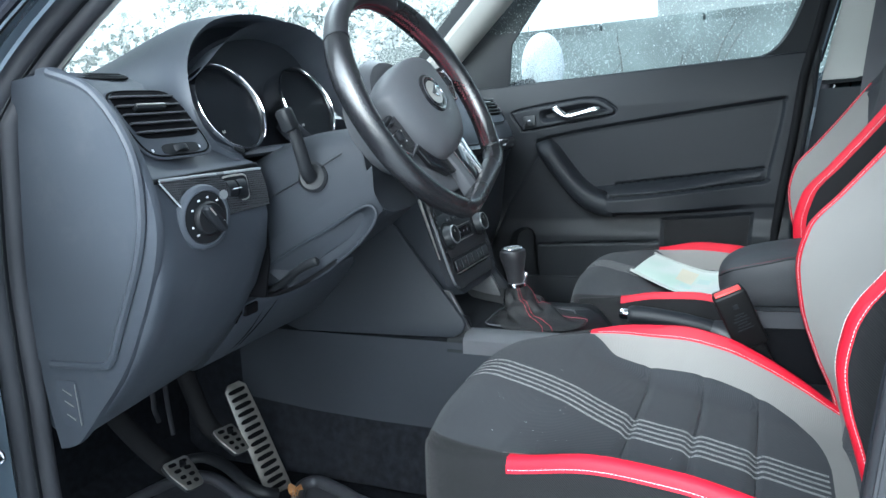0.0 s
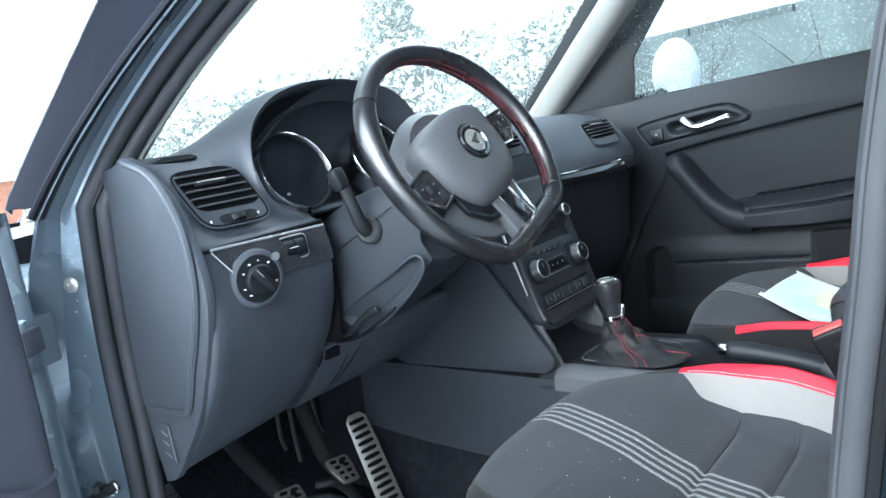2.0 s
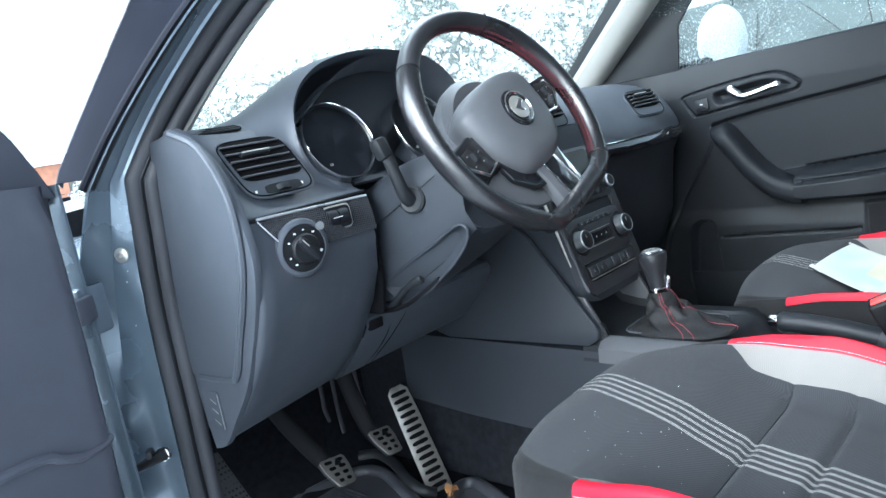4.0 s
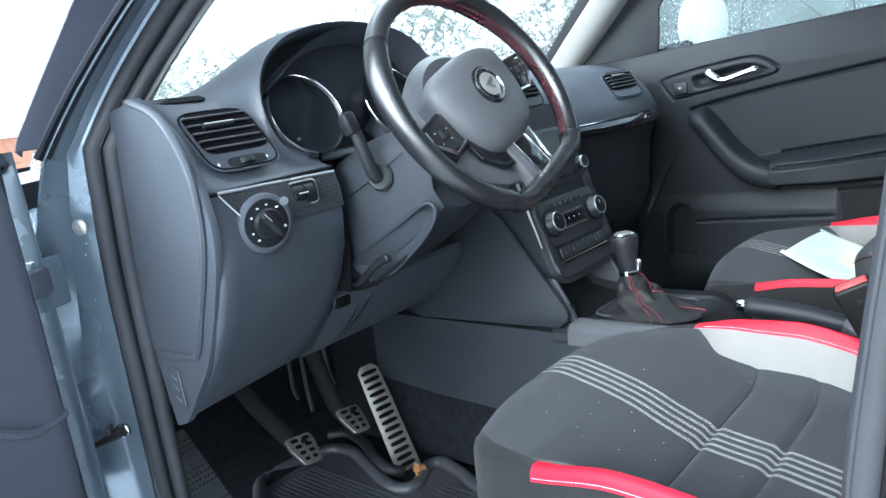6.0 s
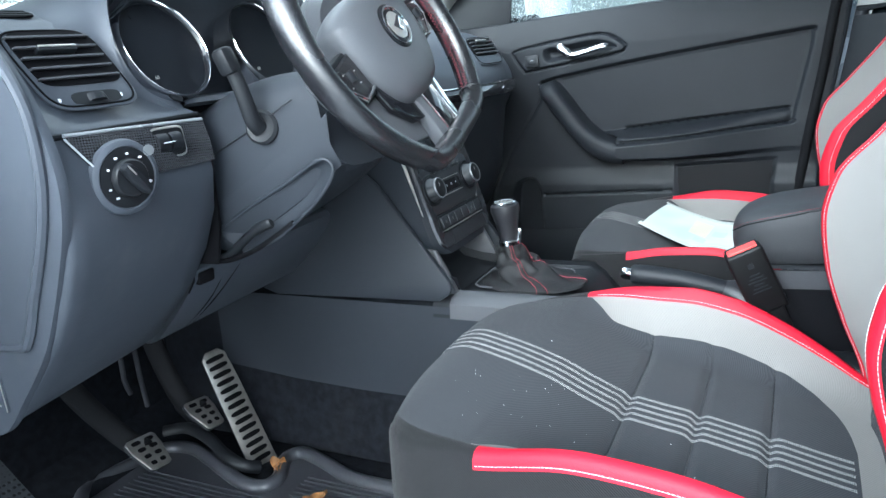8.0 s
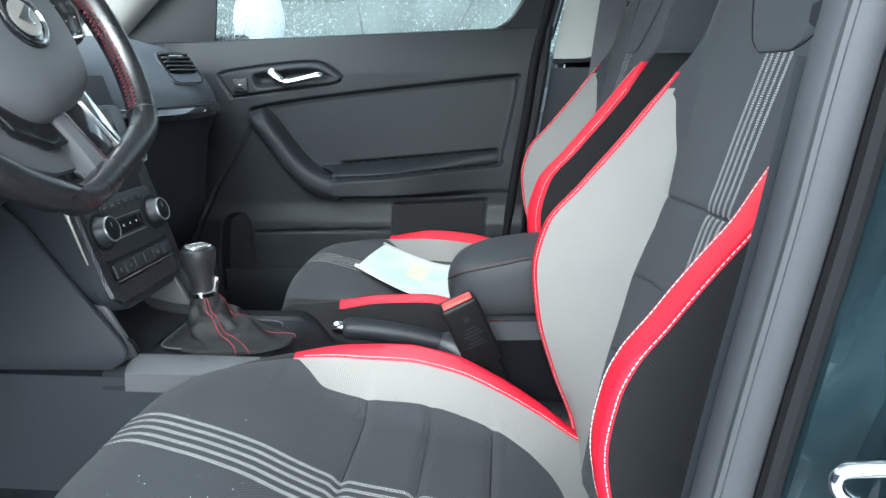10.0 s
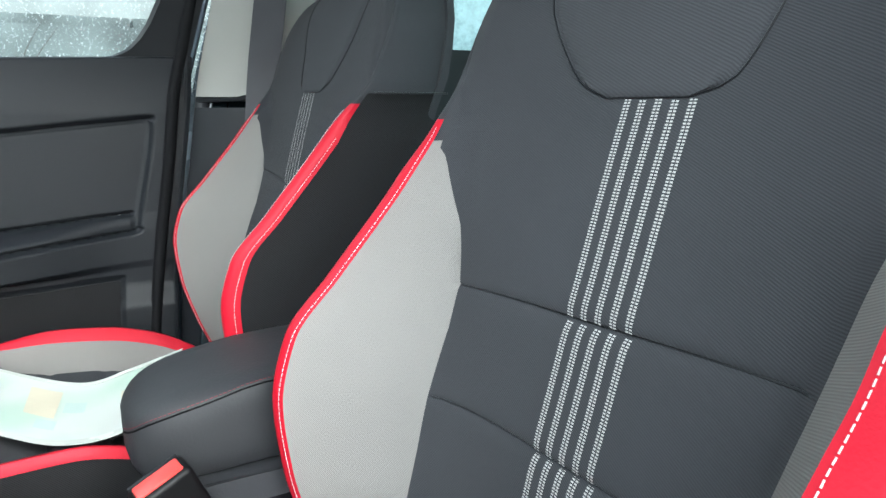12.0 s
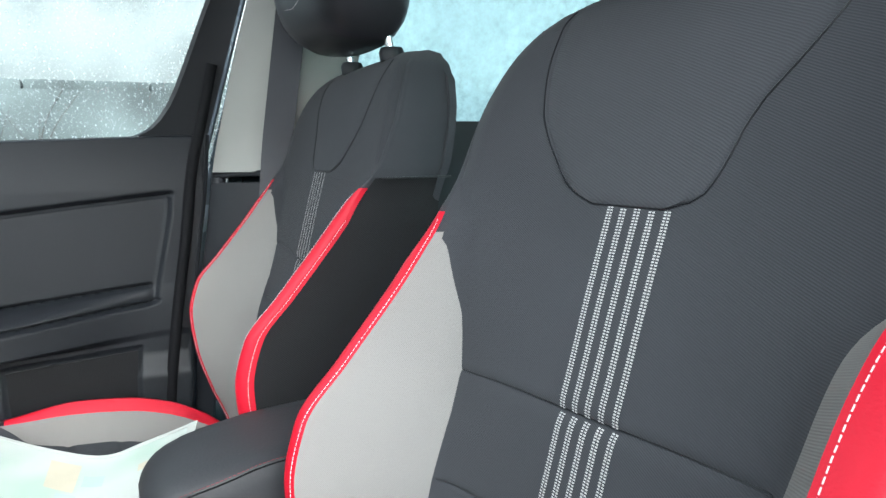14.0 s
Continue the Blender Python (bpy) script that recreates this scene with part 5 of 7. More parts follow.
def rim_piece(k0, k1, nm, ma, lab):
    bm = grid([rows[k % N] for k in range(k0, k1 + 1)], ring=True)
    bm.verts.index_update()
    uv = bm.loops.layers.uv.new("UVMap")
    for f in bm.faces:
        qs = [v.index % 18 for v in f.verts]
        wrap = max(qs) - min(qs) > 9
        for lp in f.loops:
            k, q = divmod(lp.vert.index, 18)
            lp[uv].uv = (k * 0.0108, (18 if wrap and q < 9 else q) * 0.0061)
    part(nm, bm, ma, wheel, lab)


def deg(a):
    return int(round(a / 360 * N))


rim_piece(deg(52), deg(128), "rim_top", SMOOTHL, "smooth leather rim section")
rim_piece(deg(128), deg(232), "rim_side", LEATHER, "perforated leather rim section")
rim_piece(deg(232), deg(308), "rim_bottom", LEATHER, "flat lower rim section")
rim_piece(deg(308), deg(412), "rim_side", LEATHER, "perforated leather rim section")
for a in (52, 128, 232, 308):
    k = deg(a)
    c = sum((Vector(p) for p in rows[k % N]), Vector()) / 18
    part("rim_seam", tube([c + (Vector(p) - c) * 1.004 for p in rows[k % N]], 0.0009, 5, closed=True), BLACK, wheel)
for a0, a1 in ((128, 232), (308, 412), (52, 128)):
    edges = []
    for q in (8, 10):
        edges.append(spline([Vector(rows[k % N][q]) + (Vector(rows[k % N][q]) - WM @ rim_at(2 * math.pi * k / N)) * 0.03 for k in range(deg(a0), deg(a1) + 1)], 2))
    bm = bmesh.new()
    for i in range(min(len(edges[0]), len(edges[1])) - 1):
        tube([edges[0][i], edges[1][i + 1]], 0.00045, 4, bm=bm)
        tube([edges[1][i], edges[0][i + 1]], 0.00045, 4, bm=bm)
    part("cross_stitching", bm, REDTHREAD, wheel, "dark red cross stitching")
pad = [(-0.088, 0.030), (-0.080, 0.046), (-0.050, 0.058), (0.0, 0.062), (0.050, 0.058), (0.080, 0.046), (0.088, 0.030), (0.086, -0.010), (0.074, -0.045), (0.052, -0.072), (0.020, -0.082), (-0.020, -0.082), (-0.052, -0.072), (-0.074, -0.045), (-0.086, -0.010)]
rim2 = spline([(x, y, 0) for x, y in pad], 4, closed=True)
part("hub_pad", grid([[WM @ Vector((p.x * k, p.y * k - 0.004 * (1 - k), h)) for p in rim2] for k, h in ((0.94, -0.040), (1.01, -0.018), (1.0, -0.004), (0.94, 0.006), (0.80, 0.014), (0.60, 0.018), (0.35, 0.0195), (0.05, 0.020))], ring=True, caps=True), HUB, wheel, "dark grey airbag cover")
em = WM @ pose(0.0, 0.002, 0.0185)
eb = part("emblem", lathe([(0.0285, 0.0), (0.0285, 0.002), (0.0265, 0.0032), (0.0, 0.0032)], em, 36), GLOSS, wheel, "round chrome and black badge")
part("badge_ring", lathe([(0.0245, 0.003), (0.0255, 0.0045), (0.0235, 0.005), (0.0215, 0.003)], em, 36, caps=False), CHROME, eb)
part("badge_core", lathe([(0.017, 0.003), (0.0175, 0.0045), (0.013, 0.0052), (0, 0.0050)], em, 28), SATIN, eb)
part("badge_shape", prism([(-0.012, 0.002), (0.010, 0.009), (0.013, 0.004), (0.001, -0.002), (0.004, -0.010), (-0.004, -0.006)], 0.002, em @ pose(0, 0, 0.005), 0.0006), CHROME, eb)
STACKB = principled("button_black", (0.020, 0.019, 0.021), 0.25, spec=0.5, vary=0.1)
for sx in (-1, 1):
    arms = [(sx * 0.070, 0.022), (sx * 0.150, 0.014), (sx * 0.152, -0.016), (sx * 0.118, -0.042), (sx * 0.072, -0.040)]
    sp = part("spoke", prism(arms if sx > 0 else arms[::-1], 0.020, WM @ pose(0, 0, -0.027), 0.005), BLACK, wheel, "side spoke with buttons")
    plate = [(sx * 0.086, 0.016), (sx * 0.136, 0.009), (sx * 0.137, -0.012), (sx * 0.114, -0.037), (sx * 0.086, -0.032)]
    part("button_frame", prism([(x * 1.0, y) for x, y in (plate if sx > 0 else plate[::-1])], 0.004, WM @ pose(0, 0, -0.008), 0.0015), GLOSS, sp, "gloss black button frame")
    part("frame_edge", moved(tube([(x, y, -0.0042) for x, y in (plate[1], plate[2], plate[3], plate[4])], 0.0024, 8), WM), CHROME, sp, "chrome edge of the button frame")
    inn = [(sx * 0.112 + (x - sx * 0.112) * 0.84, -0.010 + (y + 0.010) * 0.84) for x, y in (plate if sx > 0 else plate[::-1])]
    part("button_plate", prism(inn, 0.003, WM @ pose(0, 0, -0.0054), 0.001), STACKB, sp)
    part("roller", lathe([(0, -0.006), (0.006, -0.006), (0.0065, 0), (0.006, 0.006), (0, 0.006)], WM @ pose(sx * 0.114, -0.006, -0.0035, 90, 0, 0), 16), SOFT, sp)
    for dx, dy in ((-0.012, 0.008), (0.012, 0.004), (-0.012, -0.009), (0.008, -0.010)):
        part("symbol", prism(oval(0.0030, 0.0018, 8, 4), 0.0003, WM @ pose(sx * 0.113 + dx, dy - 0.008, -0.0022), 0), SATIN, sp)
low = [(-0.036, -0.060), (-0.033, -0.105), (-0.037, -0.148), (0.0, -0.152), (0.037, -0.148), (0.033, -0.105), (0.036, -0.060)]
ls = part("lower_spoke", prism(low, 0.020, WM @ pose(0, 0, -0.020), 0.004), HUB, wheel, "lower spoke with chrome trims")
part("spoke_inlay", prism([(-0.020, -0.078), (-0.014, -0.138), (0.014, -0.138), (0.020, -0.078)], 0.003, WM @ pose(0, 0, -0.001), 0.001), GLOSS, ls)
part("chrome_line", moved(tube([(-0.021, -0.074, 0.002), (-0.0165, -0.139, 0.002)], 0.0014, 6), WM), CHROME, ls, "thin chrome line")
part("chrome_trim", prism([(0.013, -0.074), (0.031, -0.074), (0.025, -0.143), (0.016, -0.141)], 0.005, WM @ pose(0, 0, -0.001), 0.0012), CHROME, ls, "chrome trim plate")
part("chrome_trim", prism([(-0.016, -0.137), (-0.018, -0.143), (0.018, -0.143), (0.016, -0.137)], 0.005, WM @ pose(0, 0, -0.001), 0.001), CHROME, ls, "chrome trim plate")
web = [(-0.080, -0.034), (-0.114, -0.046), (-0.098, -0.088), (-0.062, -0.116), (-0.030, -0.126), (0.032, -0.120), (0.034, -0.075), (-0.030, -0.080)]
part("lower_cover", prism(web, 0.014, WM @ pose(0, 0, -0.031), 0.004), HUB, wheel, "grey lower cover")
part("gloss_band", prism([(-0.084, -0.030), (-0.080, -0.066), (-0.054, -0.096), (-0.010, -0.108), (0.034, -0.100), (0.050, -0.074), (0.0, -0.060), (-0.05, -0.040)][::-1], 0.010, WM @ pose(0, 0, -0.015), 0.002), GLOSS, wheel, "gloss black band under the hub")
part("hub_boss", lathe([(0.070, -0.088), (0.083, -0.072), (0.090, -0.052), (0.090, -0.038), (0.078, -0.026)], WM, 40), HUB, wheel, "grey rear shell of the hub")

col = thing("steering_column", "grey plastic steering column shroud with stalk and adjusting lever", "steering column", (-0.45, -0.36, 0.95))
secs = []
for t in np.linspace(0, 1, 10):
    x = -0.345 - 0.20 * t
    top, bot = 1.082 - 0.035 * t + 0.012 * math.sin(math.pi * t), 0.962 - 0.085 * t - 0.012 * math.sin(math.pi * t)
    w = 0.066 + 0.014 * min(1, t * 2)
    secs.append([(x - 0.02 * math.sin(a) * (1 - t), -0.361 + w * math.copysign(abs(math.cos(a)) ** 0.5, math.cos(a)), (top + bot) / 2 + (top - bot) / 2 * math.copysign(abs(math.sin(a)) ** 0.55, math.sin(a))) for a in [2 * math.pi * q / 36 for q in range(36)]])
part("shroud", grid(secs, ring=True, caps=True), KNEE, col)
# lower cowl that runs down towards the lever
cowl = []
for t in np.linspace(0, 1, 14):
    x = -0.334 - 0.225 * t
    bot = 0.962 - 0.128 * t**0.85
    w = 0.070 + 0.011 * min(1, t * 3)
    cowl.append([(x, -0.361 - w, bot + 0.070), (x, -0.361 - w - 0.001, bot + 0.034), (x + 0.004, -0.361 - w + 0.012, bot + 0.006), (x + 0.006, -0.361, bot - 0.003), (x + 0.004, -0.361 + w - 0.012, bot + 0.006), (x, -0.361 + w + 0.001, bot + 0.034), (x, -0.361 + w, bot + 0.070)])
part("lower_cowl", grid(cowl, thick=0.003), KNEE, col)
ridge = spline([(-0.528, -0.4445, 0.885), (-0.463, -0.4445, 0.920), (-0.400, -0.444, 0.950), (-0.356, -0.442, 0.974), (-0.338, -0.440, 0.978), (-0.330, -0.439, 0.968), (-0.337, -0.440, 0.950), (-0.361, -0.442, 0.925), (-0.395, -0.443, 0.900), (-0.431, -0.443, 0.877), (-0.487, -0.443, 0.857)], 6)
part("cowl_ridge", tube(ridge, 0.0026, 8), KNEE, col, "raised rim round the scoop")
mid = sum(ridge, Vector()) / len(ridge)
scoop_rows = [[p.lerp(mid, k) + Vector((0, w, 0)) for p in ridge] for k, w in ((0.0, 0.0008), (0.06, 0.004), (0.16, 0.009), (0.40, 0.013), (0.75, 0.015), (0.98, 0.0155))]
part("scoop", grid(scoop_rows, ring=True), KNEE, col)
part("cowl_gap", tube([(-0.378, -0.4365, 1.050), (-0.437, -0.4425, 1.020), (-0.515, -0.4445, 0.986)], 0.0010, 5), BLACK, col)
lever_pts = spline([(-0.545, -0.430, 0.852), (-0.52, -0.440, 0.853), (-0.492, -0.449, 0.866), (-0.465, -0.453, 0.884), (-0.440, -0.454, 0.897), (-0.424, -0.453, 0.902)], 5)
part("lever", tube(lever_pts, [0.005] * 6 + [0.0045] * 6 + [0.0045] * 6 + [0.0055] * 7 + [0.004], 12, flat=1.3), BLACK, col, "black wheel adjusting lever")
# solid bar whose black colour stands for the shade behind the lever
part("lever_slot", tube(spline([(-0.556, -0.4405, 0.842), (-0.515, -0.4425, 0.846), (-0.468, -0.4435, 0.862), (-0.425, -0.4435, 0.884), (-0.398, -0.443, 0.900)], 5), 0.0035, 8), PIT, col, "near-black bar for the shaded slot behind the lever")
part("stalk_ring", lathe([(0.021, -0.004), (0.0215, 0.003), (0.018, 0.006), (0.012, 0.005)], facing((-0.425, -0.440, 1.020), (0.25, -1, 0.15)), 26), BLACK, col)
st_pts = spline([(-0.424, -0.445, 1.018), (-0.424, -0.456, 1.030), (-0.424, -0.464, 1.055), (-0.428, -0.470, 1.085), (-0.432, -0.474, 1.098)], 5)
part("stalk", tube(st_pts, [0.0105 - 0.0004 * i / 4 for i in range(len(st_pts))], 14, flat=0.62), BLACK, col, "black indicator stalk")
part("stalk_tip", block((0.021, 0.021, 0.032), (-0.433, -0.475, 1.101), (10, -14, 0), 0.006), BLACK, col, "grey stalk end")

# ---- pedals and floor ----
PEDAL = principled("pedal_steel", (0.005, 0.005, 0.006), 0.7, spec=0.15)


def plate_pedal(name, label, outline, m, slots, grow=1.0):
    p = thing(name, label, "pedal", tuple(m.translation))
    part("pad", prism(outline, 0.006, m @ pose(0, 0, -0.006), 0.002), BLACK, p, "black rubber pad")
    part("cover_plate", prism(outline, 0.003, m @ pose(0, 0, 0.0005), 0.0012), STEEL, p, "brushed steel cover plate")
    for x, y, w, h in slots:
        part("rubber_rib", prism([(x + u, y + v) for u, v in oval(w * grow, h * grow, 14, 3)], 0.0028, m @ pose(0, 0, 0.0012), 0.0005), PIT, p)
    return p


acc_a, acc_b = Vector((-0.848, -0.196, 0.575)), Vector((-0.768, -0.198, 0.335))
up = (acc_a - acc_b).normalized()
am = facing((acc_a + acc_b) / 2, (0.84, -0.38, 0.39), up)
acc = plate_pedal("accelerator_pedal", "long steel accelerator pedal with black rubber ribs", [(-0.030, -0.126), (0.027, -0.126), (0.0265, 0.05), (0.024, 0.112), (0.013, 0.124), (-0.013, 0.124), (-0.024, 0.112), (-0.0265, 0.05)], am,
                  [(0, -0.108 + 0.0165 * k, 0.039, 0.0098) for k in range(14)])
for nm, lab, at in (("brake_pedal", "steel faced brake pedal with rubber studs", (-0.745, -0.335, 0.528)), ("clutch_pedal", "steel faced clutch pedal with rubber studs", (-0.735, -0.465, 0.530))):
    m = facing(at, (0.66, 0.22, 0.72)) @ pose(0, 0, 0, 0, 0, -16) @ Matrix.Scale(0.88, 4)
    p = plate_pedal(nm, lab, [(-0.036, 0.026), (-0.0365, 0.004), (-0.025, -0.036), (-0.018, -0.039), (0.016, -0.039), (0.024, -0.036), (0.034, 0.004), (0.034, 0.026), (0.028, 0.031), (-0.029, 0.031)], m,
                    [(sx * 0.0155 * (1 - 0.10 * k), 0.021 - 0.0155 * k, 0.0215 - 0.0028 * k, 0.0085) for k in range(4) for sx in (-1, 1)], 1.0)
    lean = -0.045 if nm == "clutch_pedal" else 0.0
    part("arm", tube(spline([Vector(at) + Vector(v) for v in ((-0.006, 0, 0), (-0.05, 0.1 * lean, 0.02), (-0.09, lean, 0.12), (-0.11, 1.6 * lean, 0.24))], 5), 0.017, 12, flat=0.45), PEDAL, p, "black steel pedal arm")
    part("bracket", block((0.03, 0.03, 0.10), tuple(Vector(at) + Vector((-0.12, 1.7 * lean, 0.27))), (0, 15, 0), 0.006), BLACK, p)
part("pedal_foot", tube(spline([(-0.985, -0.235, 0.395), (-0.945, -0.218, 0.400), (-0.905, -0.220, 0.398), (-0.855, -0.234, 0.394), (-0.800, -0.258, 0.388), (-0.755, -0.262, 0.376), (-0.735, -0.240, 0.362)], 5), 0.012, 10, flat=0.7), BLACK, acc, "bent black foot of the pedal")
rods = thing("pedal_rods", "thin black rods hanging behind the pedals", "pedal rods", (-0.92, -0.30, 0.75))
for pts in (((-0.92, -0.340, 0.75), (-0.92, -0.343, 0.600), (-0.92, -0.345, 0.571), (-0.92, -0.338, 0.540)), ((-0.92, -0.308, 0.75), (-0.92, -0.311, 0.593), (-0.92, -0.311, 0.549), (-0.92, -0.309, 0.500)), ((-0.92, -0.250, 0.75), (-0.92, -0.247, 0.595), (-0.92, -0.246, 0.564), (-0.92, -0.238, 0.536))):
    part("rod", tube(spline(pts, 4), 0.0045, 8), RUBBER, rods)
FOOTREST = principled("foot_rest_plastic", (0.085, 0.088, 0.096), 0.55, vary=0.25, bump=0.5, gscale=160, dirt=0.5, dirt_color=(0.03, 0.03, 0.03), dscale=14)
perforate(FOOTREST, 0.0085, 0.8)
mat_out = [(-0.50, -0.635), (-0.72, -0.600), (-0.86, -0.530), (-0.94, -0.472), (-1.0, -0.430), (-1.02, -0.405), (-1.025, -0.375), (-1.008, -0.310), (-0.995, -0.262), (-0.972, -0.232), (-0.92, -0.225), (-0.86, -0.243), (-0.79, -0.270), (-0.735, -0.288), (-0.690, -0.286), (-0.680, -0.255), (-0.706, -0.205), (-0.703, -0.178), (-0.68, -0.168), (-0.62, -0.185), (-0.52, -0.215), (-0.30, -0.21), (-0.25, -0.24), (-0.25, -0.60), (-0.30, -0.63)]
fm_ = thing("floor_mat", "black ribbed rubber floor mat with grit and snow water", "floor mat", (-0.55, -0.4, 0.347))
mo = spline([(x, y, 0) for x, y in mat_out], 5, closed=True)
part("mat_base", prism([(p.x, p.y) for p in mo], 0.006, pose(0, 0, 0.347), 0), MATR, fm_)
part("mat_rim", tube([(p.x, p.y, 0.358) for p in mo], 0.0135, 10, closed=True), MATR, fm_)
for k in range(32):
    y = -0.585 + 0.0115 * k
    x0 = -0.66 - 0.30 * min(1.0, max(0.0, (y + 0.60) / 0.16)) if y < -0.30 else -0.63
    part("mat_rib", block((-0.30 - x0, 0.0035, 0.004), ((x0 - 0.30) / 2, y, 0.3545), bevel=0), MATR, fm_)
part("foot_rest", grid([[(x, y, 0.36 + 0.85 * max(0, -0.80 - x)) for y in np.linspace(-0.66, -0.555, 4)] for x in np.linspace(-0.70, -1.02, 8)], thick=0.01), FOOTREST, thing("foot_rest", "ribbed black foot rest plate", "foot rest", (-0.85, -0.61, 0.36)))

# ---- seats ----
SEAT_Y = 0.36
bk_mid = keyed([(0.58, 0.262), (0.66, 0.278), (0.75, 0.297), (0.80, 0.309), (0.865, 0.324), (0.945, 0.345), (1.02, 0.364), (1.09, 0.384), (1.16, 0.404), (1.21, 0.424), (1.24, 0.445), (1.256, 0.47), (1.262, 0.50)])
bk_gs = keyed([(0.58, 0.125), (0.70, 0.137), (0.80, 0.149), (0.84, 0.152), (0.87, 0.156), (0.90, 0.162), (0.92, 0.168), (0.94, 0.1735), (0.96, 0.180), (0.98, 0.186), (1.0, 0.193), (1.02, 0.201), (1.04, 0.211), (1.058, 0.2215), (1.07, 0.229), (1.10, 0.243), (1.15, 0.241), (1.20, 0.219), (1.235, 0.187), (1.256, 0.143), (1.262, 0.12)])
bk_rs = keyed([(0.58, 0.205), (0.634, 0.214), (0.70, 0.222), (0.84, 0.224), (0.94, 0.226), (1.0, 0.2255), (1.05, 0.2285), (1.10, 0.248), (1.15, 0.247), (1.20, 0.225), (1.235, 0.194), (1.256, 0.150), (1.262, 0.125)])
bk_rso = keyed([(0.58, 0.184), (0.634, 0.192), (0.70, 0.197), (0.84, 0.198), (0.93, 0.1975), (0.98, 0.1965), (1.02, 0.1955), (1.05, 0.197), (1.08, 0.210), (1.11, 0.229), (1.15, 0.240), (1.20, 0.221), (1.235, 0.190), (1.256, 0.147), (1.262, 0.122)])
bk_in = keyed([(0.58, 0.262), (0.634, 0.253), (0.70, 0.228), (0.777, 0.206), (0.837, 0.200), (0.893, 0.213), (0.943, 0.254), (1.007, 0.307), (1.05, 0.340), (1.07, 0.356), (1.10, 0.380), (1.15, 0.402), (1.20, 0.424), (1.24, 0.452), (1.262, 0.50)])
bk_out = keyed([(0.58, 0.272), (0.65, 0.262), (0.72, 0.245), (0.772, 0.232), (0.81, 0.2215), (0.846, 0.2165), (0.883, 0.222), (0.905, 0.231), (0.93, 0.249), (0.95, 0.263), (0.97, 0.278), (0.99, 0.2935), (1.01, 0.305), (1.03, 0.317), (1.05, 0.330), (1.07, 0.345), (1.09, 0.363), (1.11, 0.381), (1.15, 0.402), (1.20, 0.424), (1.24, 0.452), (1.262, 0.50)])
# where the grey cloth begins, inboard and outboard
bk_ci = keyed([(0.58, 0.150), (0.70, 0.156), (0.767, 0.158), (0.856, 0.161), (0.901, 0.164), (0.939, 0.169), (0.963, 0.177), (0.985, 0.188), (1.005, 0.201), (1.025, 0.2125), (1.042, 0.2215), (1.052, 0.2275), (1.062, 0.232)])
bk_co = keyed([(0.58, 0.112), (0.80, 0.134), (0.90, 0.147), (0.94, 0.152), (0.97, 0.157), (0.99, 0.160), (1.014, 0.164), (1.03, 0.168), (1.045, 0.174), (1.055, 0.181), (1.062, 0.186)])
SLIM = [True]


def bk_shape_s(z, sg=1):
    """Where the bolster begins to rise."""
    k = min(1.0, max(0.0, (z - 1.03) / 0.09))
    k = k * k * (3 - 2 * k)
    return (bk_co(z) - 0.008) * (1 - k) + bk_gs(z) * k if sg < 0 and SLIM[0] else bk_gs(z)


def bk_ridge_s(z, sg=1):
    return bk_rso(z) if sg < 0 and SLIM[0] else bk_rs(z)


def bk_grey_s(z, sg=1):
    """Where the cloth changes."""
    if z > 1.075:
        return bk_ridge_s(z, sg) - 0.005
    return min(bk_co(z) if sg < 0 and SLIM[0] else bk_ci(z), bk_ridge_s(z, sg) - 0.002)


def bk_ridge_x(z, sg=1):
    return bk_out(z) if sg < 0 and SLIM[0] else bk_in(z)


bk_rear_x = keyed([(0.58, 0.385), (0.84, 0.42), (1.10, 0.476), (1.20, 0.496), (1.245, 0.508), (1.262, 0.505)])
BK_SEAMS = (0.776, 0.862, 0.951)
SEAM_RISE = 0.068


def seam_z(z, s, g=0.16):
    """The height at s of a seam that crosses the middle at z."""
    k = min(1.0, max(0.0, (1.045 - z) / 0.06))
    return z - SEAM_RISE * min(g, max(-g, s)) * k


def bk_x(s, z):
    """The front of the backrest, sideways s from its middle, at height z."""
    sg = 1 if s >= 0 else -1
    a, g, r = abs(s), min(bk_shape_s(z, sg), bk_ridge_s(z, sg) - 0.003), bk_ridge_s(z, sg)
    xg = bk_mid(z) - 0.012 + 0.006 * min(1.0, max(0.0, (z - 0.85) / 0.1))
    if a <= g:
        x = bk_mid(z) + (xg - bk_mid(z)) * (a / g) ** 3
        for q in BK_SEAMS:
            over = z - seam_z(q, s)
            x += 0.0045 * math.exp(-abs(over) / 0.0040) * (1 - 0.6 * (a / g) ** 4)
            # the panel above swells a little over the seam
            x -= 0.0022 * math.exp(-over / 0.018) * (1 - (a / g) ** 4) if over > 0.0008 else 0.0
        return x - 0.004 * math.exp(-((a / 0.12) ** 2))
    t = min((a - g) / max(r - g, 1e-4), 1)
    soft = 0.35 * t + 0.65 * t**2.2 if sg > 0 or not SLIM[0] else 0.90 * t + 0.10 * t**2
    return xg + (bk_ridge_x(z, sg) - xg) * soft


cu_mid = keyed([(-0.2485, 0.50), (-0.2475, 0.60), (-0.2455, 0.672), (-0.2405, 0.703), (-0.228, 0.722), (-0.20, 0.729), (-0.16, 0.721), (-0.095, 0.700), (-0.05, 0.678), (-0.009, 0.661), (0.072, 0.646), (0.149, 0.629), (0.222, 0.612), (0.30, 0.597)])
cu_in_z = keyed([(-0.2475, 0.56), (-0.2445, 0.640), (-0.2405, 0.668), (-0.225, 0.69), (-0.19, 0.703), (-0.112, 0.716), (-0.045, 0.728), (0.03, 0.731), (0.092, 0.719), (0.156, 0.690), (0.207, 0.659), (0.25, 0.629), (0.30, 0.60)])
